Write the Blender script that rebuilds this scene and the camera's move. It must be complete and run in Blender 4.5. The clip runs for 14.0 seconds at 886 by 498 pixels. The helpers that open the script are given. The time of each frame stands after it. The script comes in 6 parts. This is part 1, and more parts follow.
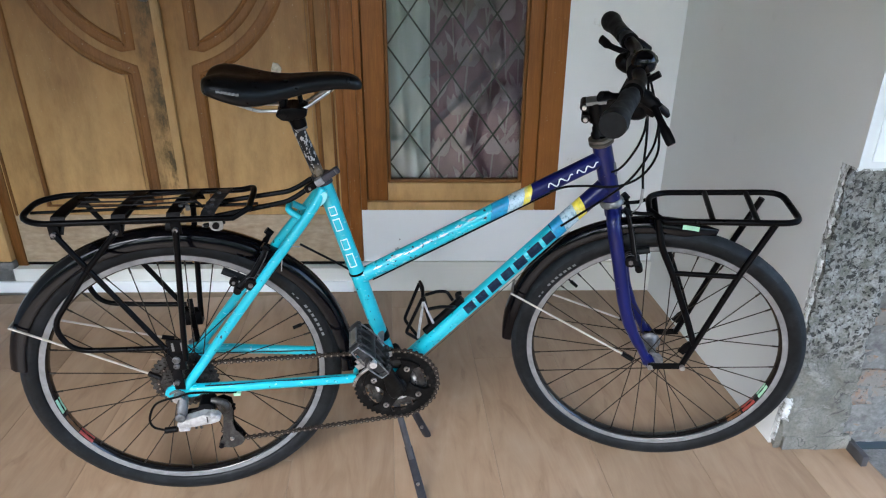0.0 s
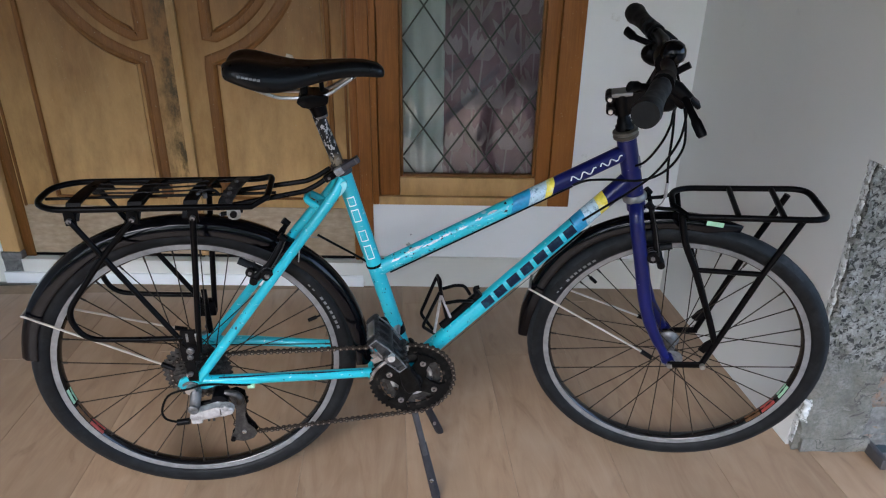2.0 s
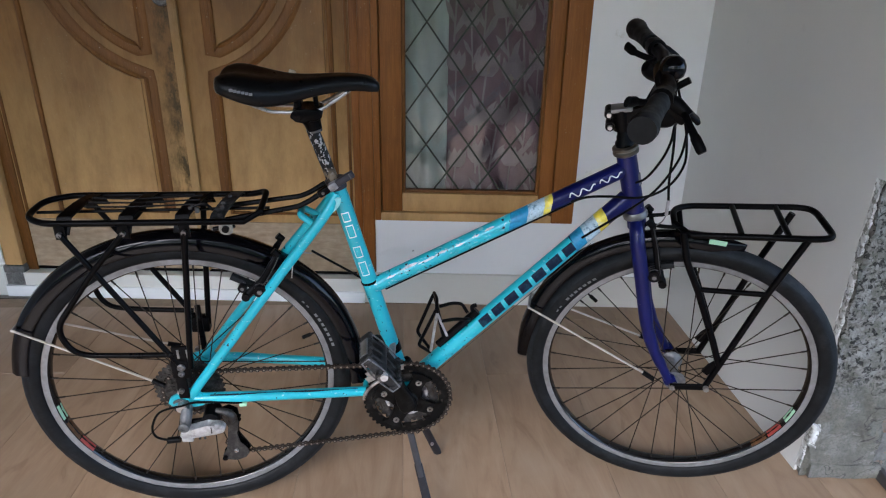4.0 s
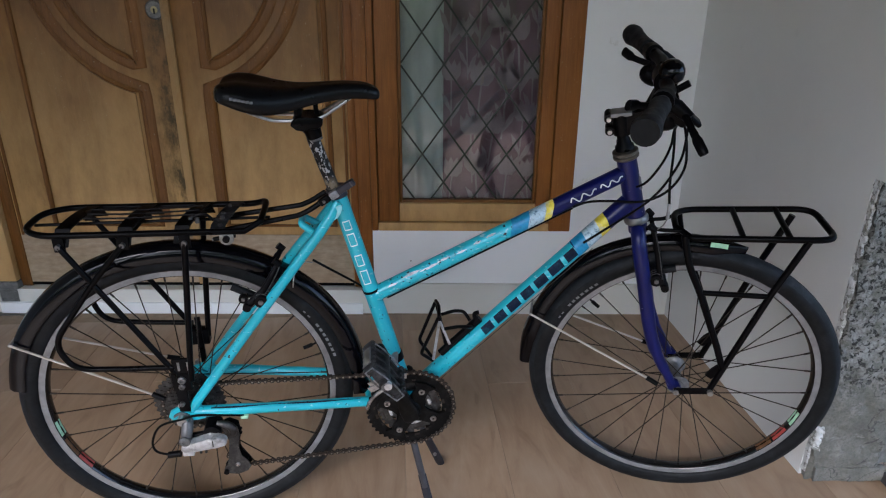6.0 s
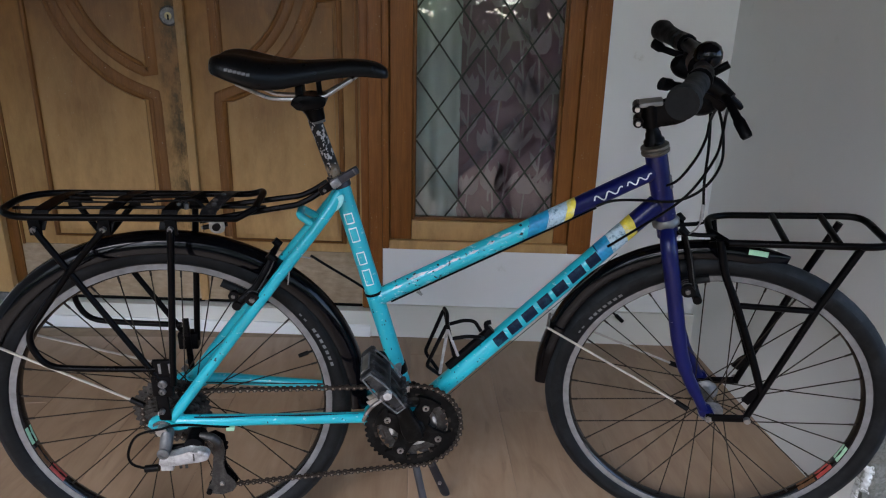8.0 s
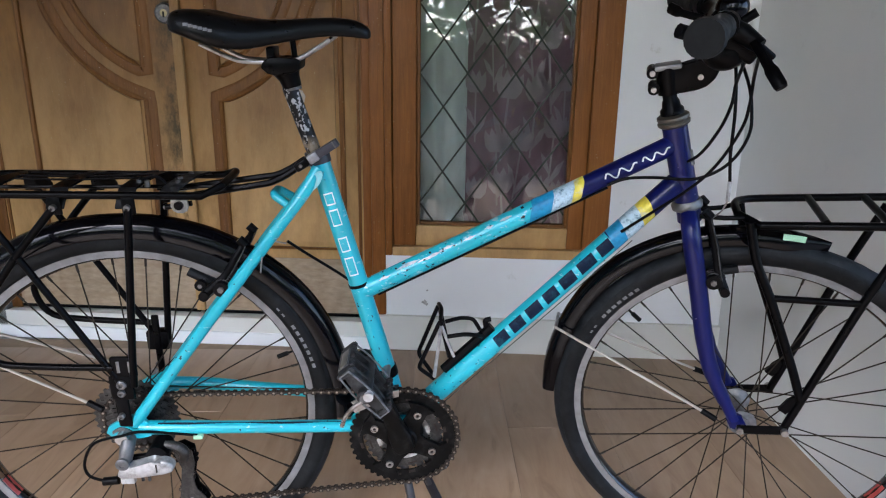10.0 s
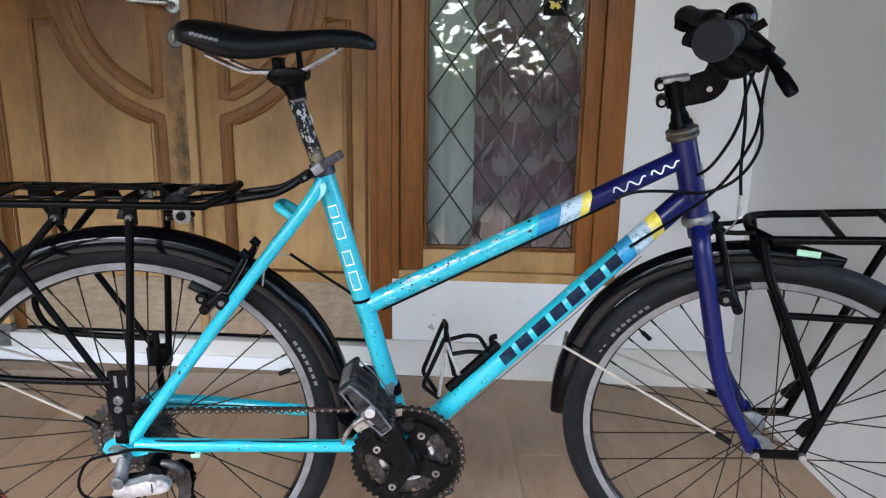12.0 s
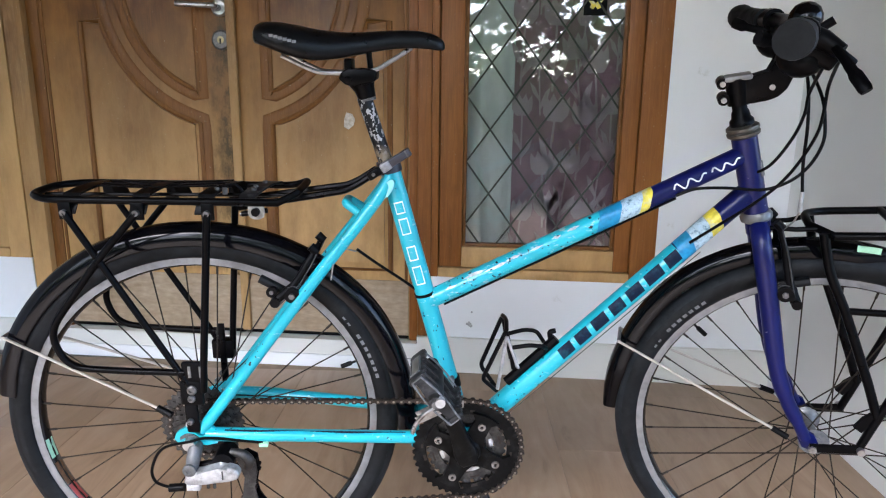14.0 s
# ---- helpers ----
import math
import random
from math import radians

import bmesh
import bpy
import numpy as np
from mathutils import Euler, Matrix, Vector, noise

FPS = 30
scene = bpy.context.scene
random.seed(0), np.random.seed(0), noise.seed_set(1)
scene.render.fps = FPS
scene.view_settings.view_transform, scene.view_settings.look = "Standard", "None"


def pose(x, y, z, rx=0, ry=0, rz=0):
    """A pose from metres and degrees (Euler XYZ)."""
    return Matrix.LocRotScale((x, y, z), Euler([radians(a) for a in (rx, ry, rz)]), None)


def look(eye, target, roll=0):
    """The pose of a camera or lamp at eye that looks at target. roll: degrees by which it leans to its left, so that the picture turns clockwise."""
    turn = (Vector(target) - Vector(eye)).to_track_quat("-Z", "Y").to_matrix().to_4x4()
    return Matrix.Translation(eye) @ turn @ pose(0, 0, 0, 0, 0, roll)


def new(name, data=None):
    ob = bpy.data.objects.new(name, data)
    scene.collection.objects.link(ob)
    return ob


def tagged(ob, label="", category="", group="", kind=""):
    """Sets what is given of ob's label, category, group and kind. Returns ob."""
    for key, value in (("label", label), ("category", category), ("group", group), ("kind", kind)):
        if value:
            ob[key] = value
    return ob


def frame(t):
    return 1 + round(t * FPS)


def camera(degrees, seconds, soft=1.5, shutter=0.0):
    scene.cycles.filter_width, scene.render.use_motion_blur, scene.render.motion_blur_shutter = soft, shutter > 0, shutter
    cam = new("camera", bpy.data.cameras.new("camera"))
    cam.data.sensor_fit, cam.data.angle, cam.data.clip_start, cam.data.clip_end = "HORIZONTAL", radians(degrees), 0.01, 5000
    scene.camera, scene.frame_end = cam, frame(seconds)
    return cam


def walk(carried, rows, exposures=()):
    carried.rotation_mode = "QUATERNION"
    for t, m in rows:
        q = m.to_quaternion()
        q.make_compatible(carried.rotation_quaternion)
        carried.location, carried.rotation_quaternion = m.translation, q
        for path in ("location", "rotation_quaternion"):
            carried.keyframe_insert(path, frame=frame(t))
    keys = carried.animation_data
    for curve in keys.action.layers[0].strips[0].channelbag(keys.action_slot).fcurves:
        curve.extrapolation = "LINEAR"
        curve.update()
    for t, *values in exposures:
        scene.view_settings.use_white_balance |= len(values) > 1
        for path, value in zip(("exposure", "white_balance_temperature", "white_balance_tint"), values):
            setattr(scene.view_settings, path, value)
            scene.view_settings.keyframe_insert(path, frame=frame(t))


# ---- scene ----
cam = camera(69.1, 14.0, 1.15)
PATH = [
    (0, (0.135, 0.027, 1.13), (0.165, 1.855, 0.319), 0.3),
    (0.5, (0.134, 0.027, 1.119), (0.147, 1.845, 0.285), 0.8),
    (1, (0.129, 0.043, 1.106), (0.11, 1.85, 0.248), 0.7),
    (1.5, (0.116, 0.043, 1.114), (0.138, 1.884, 0.332), 1.2),
    (2, (0.102, 0.042, 1.11), (0.125, 1.869, 0.296), 1.0),
    (2.5, (0.1, 0.049, 1.102), (0.136, 1.878, 0.294), 2.0),
    (3, (0.118, 0.062, 1.098), (0.142, 1.907, 0.326), 2.3),
    (3.5, (0.134, 0.064, 1.1), (0.138, 1.913, 0.338), 1.4),
    (3.7, (0.132, 0.063, 1.103), (0.124, 1.909, 0.333), 1.1),
    (6, (0.112, 0.064, 1.092), (0.125, 1.925, 0.359), 0.4),
    (6.5, (0.114, 0.066, 1.087), (0.131, 1.928, 0.357), 0.7),
    (7, (0.109, 0.066, 1.088), (0.124, 1.934, 0.372), 1.1),
    (7.5, (0.105, 0.076, 1.06), (0.094, 1.955, 0.376), 1.8),
    (8, (0.124, 0.135, 0.984), (0.085, 2.04, 0.375), 1.4),
    (8.2, (0.134, 0.166, 0.96), (0.081, 2.071, 0.353), 1.1),
    (10.3, (0.172, 0.235, 0.877), (0.059, 2.172, 0.392), 1.1),
    (10.5, (0.177, 0.238, 0.867), (0.056, 2.188, 0.441), 1.4),
    (11, (0.183, 0.255, 0.84), (0.07, 2.197, 0.377), 2.2),
    (11.5, (0.171, 0.248, 0.853), (0.031, 2.195, 0.419), 0.7),
    (12, (0.171, 0.243, 0.855), (0.039, 2.191, 0.423), 0.9),
    (12.5, (0.164, 0.237, 0.858), (0.043, 2.187, 0.433), 1.6),
    (13, (0.146, 0.225, 0.859), (0.003, 2.177, 0.446), 1.1),
    (13.5, (0.121, 0.215, 0.852), (-0.031, 2.159, 0.405), 0.7),
    (14, (0.101, 0.213, 0.852), (-0.08, 2.158, 0.42), 0.7),
]
EXPOSURES = [(0, 3.48, 6050, 9), (1, 3.43, 6050, 9), (1.5, 3.04, 6050, 9), (2, 3.09, 6100, 12.5), (3, 2.99, 6100, 12.5), (3.5, 3.09, 6100, 13), (6, 2.75, 6100, 14), (6.5, 2.75, 6100, 14), (8, 2.69, 6100, 14), (10.5, 3.34, 6100, 14), (11.5, 3.37, 6100, 14), (12, 3.56, 6100, 14), (12.5, 3.41, 6100, 14), (13, 3.57, 6100, 14), (13.5, 3.64, 6100, 14), (14, 3.67, 6100, 14)]
walk(cam, [(t, look(eye, target, roll)) for t, eye, target, roll in PATH], EXPOSURES)

# ---- light ----
world = bpy.data.worlds.new("overcast_sky")
scene.world = world
world.use_nodes = True
wn = world.node_tree.nodes
sky = wn.new("ShaderNodeTexSky")
sky.sky_type, sky.sun_disc = "NISHITA", False
sky.sun_elevation, sky.sun_rotation = radians(44), radians(200)
sky.air_density, sky.dust_density, sky.ozone_density = 0.85, 1.9, 1.15
wn["Background"].inputs["Strength"].default_value = 0.15
world.node_tree.links.new(sky.outputs[0], wn["Background"].inputs["Color"])
sun_data = bpy.data.lights.new("sun", "SUN")
sun_data.energy, sun_data.angle, sun_data.color = 0.8, radians(40), (1.0, 0.985, 0.97)
sun = new("sun", sun_data)
sun.matrix_world = look((-3, -8, 8.25), (0, 0, 0))

# ---- materials ----
def material(name):
    m = bpy.data.materials.new(name)
    m.use_nodes = True
    nt = m.node_tree
    return m, nt, nt.nodes["Principled BSDF"]


def node(nt, kind, **values):
    n = nt.nodes.new(kind)
    for key, value in values.items():
        n.inputs[key.replace("_", " ")].default_value = value
    return n


def ramp(nt, source, stops):
    n = nt.nodes.new("ShaderNodeValToRGB")
    while len(n.color_ramp.elements) < len(stops):
        n.color_ramp.elements.new(0.5)
    for e, (p, c) in zip(n.color_ramp.elements, stops):
        e.position, e.color = p, (*c, 1)
    nt.links.new(source, n.inputs[0])
    return n.outputs[0]


def coords(nt, scale=(1, 1, 1), rot=(0, 0, 0)):
    tc, mp = nt.nodes.new("ShaderNodeTexCoord"), nt.nodes.new("ShaderNodeMapping")
    mp.inputs["Scale"].default_value = scale
    mp.inputs["Rotation"].default_value = rot
    nt.links.new(tc.outputs["Object"], mp.inputs[0])
    return mp.outputs[0]


def noise_at(nt, vec, scale, detail=4.0, rough=0.55, distortion=0.0):
    n = node(nt, "ShaderNodeTexNoise", Scale=scale, Detail=detail, Roughness=rough, Distortion=distortion)
    nt.links.new(vec, n.inputs["Vector"])
    return n.outputs["Fac"]


def mix(nt, fac, a, b):
    n = nt.nodes.new("ShaderNodeMix")
    n.data_type = "RGBA"
    for sock, value in ((n.inputs[0], fac), (n.inputs[6], a), (n.inputs[7], b)):
        if isinstance(value, (int, float)):
            sock.default_value = value
        elif isinstance(value, tuple):
            sock.default_value = (*value, 1)
        else:
            nt.links.new(value, sock)
    return n.outputs[2]


def bump(nt, bsdf, height, strength, distance):
    b = node(nt, "ShaderNodeBump", Strength=strength, Distance=distance)
    nt.links.new(height, b.inputs["Height"])
    nt.links.new(b.outputs[0], bsdf.inputs["Normal"])


def plain(name, color, rough=0.5, metal=0.0, vary=0.25, scale=40.0, coat=0.0, dirt=None, bumps=0.0, spec=0.5):
    """A surface of one colour with fine and coarse variation, and dirt where given."""
    m, nt, b = material(name)
    vec = coords(nt)
    dark = tuple(c * (1 - vary) for c in color)
    light = tuple(min(1, c * (1 + vary)) for c in color)
    fac = noise_at(nt, vec, scale)
    col = ramp(nt, fac, [(0.3, dark), (0.7, light)])
    if dirt:
        spots = ramp(nt, noise_at(nt, vec, scale * 0.35, 6, 0.7), [(0.5, (0, 0, 0)), (0.68, (1, 1, 1))])
        col = mix(nt, spots, col, dirt)
    nt.links.new(col, b.inputs["Base Color"])
    r = ramp(nt, noise_at(nt, vec, scale * 0.5), [(0.3, (rough * 0.8,) * 3), (0.7, (min(1, rough * 1.2),) * 3)])
    nt.links.new(r, b.inputs["Roughness"])
    b.inputs["Metallic"].default_value = metal
    b.inputs["Coat Weight"].default_value = coat
    b.inputs["Specular IOR Level"].default_value = spec
    if bumps:
        bump(nt, b, fac, 0.5, bumps)
    return m


def paint(name, color, chip=(0.02, 0.02, 0.02), amount=0.64, coat=0.2, spec=0.45):
    """Old bicycle paint: gloss, scuffs and chips down to dark or bare metal."""
    m, nt, b = material(name)
    vec = coords(nt)
    base = ramp(nt, noise_at(nt, vec, 9, 3), [(0.3, tuple(c * 0.88 for c in color)), (0.7, tuple(min(1, c * 1.1) for c in color))])
    scuff = ramp(nt, noise_at(nt, coords(nt, (1, 1, 2.2)), 70, 5, 0.7), [(amount - 0.03, (0, 0, 0)), (amount, (0.8, 0.8, 0.8))])
    pale = mix(nt, scuff, base, tuple(min(1, c * 0.5 + 0.38) for c in color))
    chips = ramp(nt, noise_at(nt, vec, 95, 3, 0.5), [(amount + 0.045, (0, 0, 0)), (amount + 0.06, (1, 1, 1))])
    col = mix(nt, chips, pale, chip)
    nt.links.new(col, b.inputs["Base Color"])
    nt.links.new(ramp(nt, scuff, [(0, (0.3,) * 3), (1, (0.6,) * 3)]), b.inputs["Roughness"])
    b.inputs["Coat Weight"].default_value = coat
    b.inputs["Specular IOR Level"].default_value = spec
    b.inputs["Coat Roughness"].default_value = 0.2
    return m


def wood(name, light, dark, grain=(14, 14, 1.2), stain=True, rough=0.42, mould=None):
    """Varnished hardwood: grain along z, stains, worn varnish, light painted in towards the foot."""
    m, nt, b = material(name)
    vec = coords(nt, grain)
    g = noise_at(nt, vec, 4, 8, 0.65, 1.2)
    fine = noise_at(nt, coords(nt, (grain[0] * 6, grain[1] * 6, grain[2] * 2)), 6, 4)
    big = noise_at(nt, coords(nt, (1, 1, 0.5)), 2.6, 4, 0.6)
    col = ramp(nt, g, [(0.25, dark), (0.5, tuple((p + q) / 2 for p, q in zip(light, dark))), (0.78, light)])
    col = mix(nt, ramp(nt, fine, [(0.35, (0.5,) * 3), (0.65, (0,) * 3)]), col, tuple(c * 0.5 for c in dark))
    smudge = noise_at(nt, coords(nt, (1, 1, 0.55)), 17, 6, 0.7)
    col = mix(nt, ramp(nt, smudge, [(0.5, (0,) * 3), (0.72, (0.5,) * 3)]), col, tuple(c * 0.7 for c in dark))
    col = mix(nt, ramp(nt, big, [(0.35, (0,) * 3), (0.75, (0.6,) * 3)]), col, tuple(c * 1.25 for c in light))
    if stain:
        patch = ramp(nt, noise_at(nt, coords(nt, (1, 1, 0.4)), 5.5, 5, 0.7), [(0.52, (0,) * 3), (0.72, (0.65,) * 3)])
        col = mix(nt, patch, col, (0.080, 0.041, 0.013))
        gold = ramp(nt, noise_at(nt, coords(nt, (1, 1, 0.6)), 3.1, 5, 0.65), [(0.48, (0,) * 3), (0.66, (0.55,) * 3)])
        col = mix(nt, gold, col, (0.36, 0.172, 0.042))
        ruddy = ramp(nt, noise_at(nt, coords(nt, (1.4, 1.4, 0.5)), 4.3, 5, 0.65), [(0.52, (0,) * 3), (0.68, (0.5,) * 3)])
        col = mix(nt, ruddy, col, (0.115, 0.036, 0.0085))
        # paler towards the foot: floor-bounced light painted in, broken up like worn varnish
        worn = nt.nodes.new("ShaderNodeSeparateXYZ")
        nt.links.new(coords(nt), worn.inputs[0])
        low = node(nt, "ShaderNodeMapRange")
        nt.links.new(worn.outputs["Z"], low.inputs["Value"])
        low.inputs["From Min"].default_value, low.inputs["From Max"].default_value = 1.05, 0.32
        bounce_mask = nt.nodes.new("ShaderNodeMath")
        bounce_mask.operation = "MULTIPLY"
        nt.links.new(low.outputs[0], bounce_mask.inputs[0])
        nt.links.new(ramp(nt, noise_at(nt, coords(nt, (1, 1, 0.35)), 6, 6, 0.7), [(0.3, (0.30,) * 3), (0.58, (0.90,) * 3)]), bounce_mask.inputs[1])
        col = mix(nt, bounce_mask.outputs[0], col, (0.58, 0.365, 0.150))
    specks = ramp(nt, noise_at(nt, coords(nt), 130, 3, 0.6), [(0.68, (0,) * 3), (0.74, (0.55,) * 3)])
    col = mix(nt, specks, col, (0.45, 0.38, 0.26))
    if mould:
        sep = nt.nodes.new("ShaderNodeSeparateXYZ")
        nt.links.new(coords(nt), sep.inputs[0])
        mr = nt.nodes.new("ShaderNodeMapRange")
        nt.links.new(sep.outputs["X"], mr.inputs["Value"])
        mr.inputs["From Min"].default_value, mr.inputs["From Max"].default_value = mould
        mul = nt.nodes.new("ShaderNodeMath")
        mul.operation = "MULTIPLY"
        nt.links.new(mr.outputs[0], mul.inputs[0])
        nt.links.new(ramp(nt, noise_at(nt, coords(nt, (2.2, 2.2, 1)), 9, 7, 0.75), [(0.44, (0,) * 3), (0.60, (0.9,) * 3)]), mul.inputs[1])
        col = mix(nt, mul.outputs[0], col, (0.040, 0.032, 0.012))
    nt.links.new(col, b.inputs["Base Color"])
    nt.links.new(ramp(nt, big, [(0.3, (rough - 0.1,) * 3), (0.7, (rough + 0.15,) * 3)]), b.inputs["Roughness"])
    b.inputs["Specular IOR Level"].default_value = 0.28
    bump(nt, b, g, 0.25, 0.002)
    return m


TEAL = paint("teal_paint", (0.016, 0.41, 0.50), (0.012, 0.012, 0.014), 0.655)
TEAL_WORN = paint("worn_teal_paint", (0.018, 0.41, 0.50), (0.012, 0.012, 0.014), 0.61)
PURPLE = paint("purple_paint", (0.0034, 0.0062, 0.070), (0.2, 0.2, 0.3), 0.72, 0.05, 0.25)
BLACK = plain("black_enamel", (0.0016, 0.0016, 0.002), 0.32, 0, 0.3, 60, 0.0, None, 0, 0.065)
PLASTIC = plain("black_plastic", (0.0024, 0.0024, 0.0029), 0.4, 0, 0.3, 80, 0, None, 0, 0.07)
FENDER = plain("glossy_black_fender", (0.002, 0.002, 0.003), 0.10, 0, 0.3, 20, 0.0, None, 0, 0.19)
LEATHER = plain("black_saddle_cover", (0.003, 0.003, 0.0034), 0.33, 0, 0.25, 160, 0.0, None, 0.0004, 0.16)
RUBBER = plain("dusty_tyre_tread", (0.0125, 0.0148, 0.0170), 0.6, 0, 0.35, 45, 0, (0.027, 0.030, 0.033), 0, 0.12)
SIDEWALL = plain("dark_tyre_sidewall", (0.0072, 0.0081, 0.0092), 0.5, 0, 0.35, 50, 0, (0.0155, 0.017, 0.019), 0, 0.14)
GRIP = plain("grey_rubber_grip", (0.0105, 0.0115, 0.0125), 0.6, 0, 0.2, 150, 0, None, 0, 0.12)
RIM = plain("brushed_rim", (0.20, 0.20, 0.205), 0.4, 0.25, 0.15, 60, 0, (0.14, 0.14, 0.14))
RIMBLACK = plain("black_rim", (0.005, 0.005, 0.0055), 0.16, 0, 0.3, 60, 0, None, 0, 0.5)
STEEL = plain("steel", (0.38, 0.38, 0.38), 0.32, 0.9, 0.2, 90, 0, (0.15, 0.14, 0.13))
ALLOY = plain("silver_alloy", (0.50, 0.51, 0.52), 0.42, 0.5, 0.2, 90, 0, (0.22, 0.22, 0.22))
SPOKE = plain("rusty_spoke", (0.028, 0.022, 0.017), 0.55, 0.4, 0.4, 120, 0, None, 0, 0.25)
BOLT = plain("dull_steel_bolt", (0.115, 0.112, 0.112), 0.4, 0.5, 0.3, 160, 0, (0.06, 0.055, 0.05))
SLATE = plain("dark_slate_alloy", (0.028, 0.028, 0.038), 0.42, 0.3, 0.3, 120)
STAY = plain("fender_wire", (0.50, 0.47, 0.42), 0.4, 0.6, 0.15, 60)
COG = plain("greasy_cog", (0.028, 0.027, 0.026), 0.45, 0.4, 0.5, 130, 0, (0.085, 0.082, 0.078))
CHAIN = plain("rusty_chain", (0.034, 0.027, 0.022), 0.5, 0.6, 0.5, 300)
RING = plain("black_chainring", (0.003, 0.003, 0.003), 0.5, 0.0, 0.5, 130, 0, (0.014, 0.0135, 0.013), 0, 0.10)
PEDAL = plain("scuffed_pedal", (0.020, 0.020, 0.021), 0.5, 0.0, 0.6, 90, 0, (0.075, 0.075, 0.076), 0.001, 0.25)
CAGE = plain("worn_pedal_cage", (0.13, 0.13, 0.133), 0.45, 0.3, 0.5, 140, 0, (0.03, 0.03, 0.03))
REFLECTOR = plain("dull_pedal_reflector", (0.12, 0.113, 0.095), 0.3, 0, 0.3, 60, 0, (0.10, 0.095, 0.08))
WHITE = plain("white_decal", (0.72, 0.74, 0.74), 0.5, 0, 0.15, 90)
MARK = plain("faded_white_print", (0.15, 0.155, 0.16), 0.6, 0, 0.25, 200)
NAVY = plain("navy_decal", (0.005, 0.012, 0.03), 0.5, 0, 0.2, 120, 0, (0.01, 0.05, 0.075), 0, 0.1)
YELLOW = plain("yellow_decal", (0.70, 0.58, 0.05), 0.45, 0, 0.2, 120, 0, (0.6, 0.6, 0.5))
BLUE = plain("blue_decal", (0.008, 0.22, 0.42), 0.4, 0, 0.25, 120)
SPECKLE = plain("speckled_decal", (0.42, 0.56, 0.64), 0.5, 0, 0.15, 420, 0, (0.03, 0.10, 0.16))
RED = plain("red_decal", (0.34, 0.05, 0.042), 0.45, 0, 0.2, 90)
ORANGE = plain("orange_decal", (0.11, 0.05, 0.018), 0.5, 0, 0.5, 200)
GREEN = plain("pale_green_tape", (0.35, 0.62, 0.42), 0.5, 0, 0.1, 40)
BRASS = plain("brass", (0.30, 0.25, 0.14), 0.35, 0.8, 0.15, 60)
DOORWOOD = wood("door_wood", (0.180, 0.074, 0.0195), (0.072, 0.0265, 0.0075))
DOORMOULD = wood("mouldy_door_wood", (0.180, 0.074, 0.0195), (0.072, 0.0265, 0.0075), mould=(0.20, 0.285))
FRAMEWOOD = wood("frame_wood", (0.315, 0.122, 0.027), (0.135, 0.044, 0.0085), (18, 18, 1.0), False)
MOULDWOOD = wood("moulding_wood", (0.225, 0.096, 0.021), (0.098, 0.037, 0.0082), (14, 14, 1.5), False)
BLEACHED = wood("bleached_wood", (0.50, 0.405, 0.29), (0.30, 0.205, 0.115), (0.9, 7, 7), False, 0.65)
BLEACHPOST = wood("bleached_post_wood", (0.34, 0.215, 0.10), (0.13, 0.058, 0.018), (16, 16, 1.6), True, 0.6)
RAILWOOD = wood("rail_wood", (0.215, 0.105, 0.034), (0.062, 0.029, 0.0105), (1.0, 16, 16), True)


def wall_paint(name, color, stain):
    m, nt, b = material(name)
    vec = coords(nt)
    col = ramp(nt, noise_at(nt, vec, 1.7, 5, 0.6), [(0.3, tuple(c * 0.93 for c in color)), (0.7, color)])
    spots = ramp(nt, noise_at(nt, vec, 14, 5, 0.7), [(0.66, (0,) * 3), (0.74, (0.5,) * 3)])
    col = mix(nt, spots, col, stain)
    nt.links.new(col, b.inputs["Base Color"])
    b.inputs["Roughness"].default_value = 0.6
    bump(nt, b, noise_at(nt, vec, 220, 4), 0.12, 0.002)
    return m


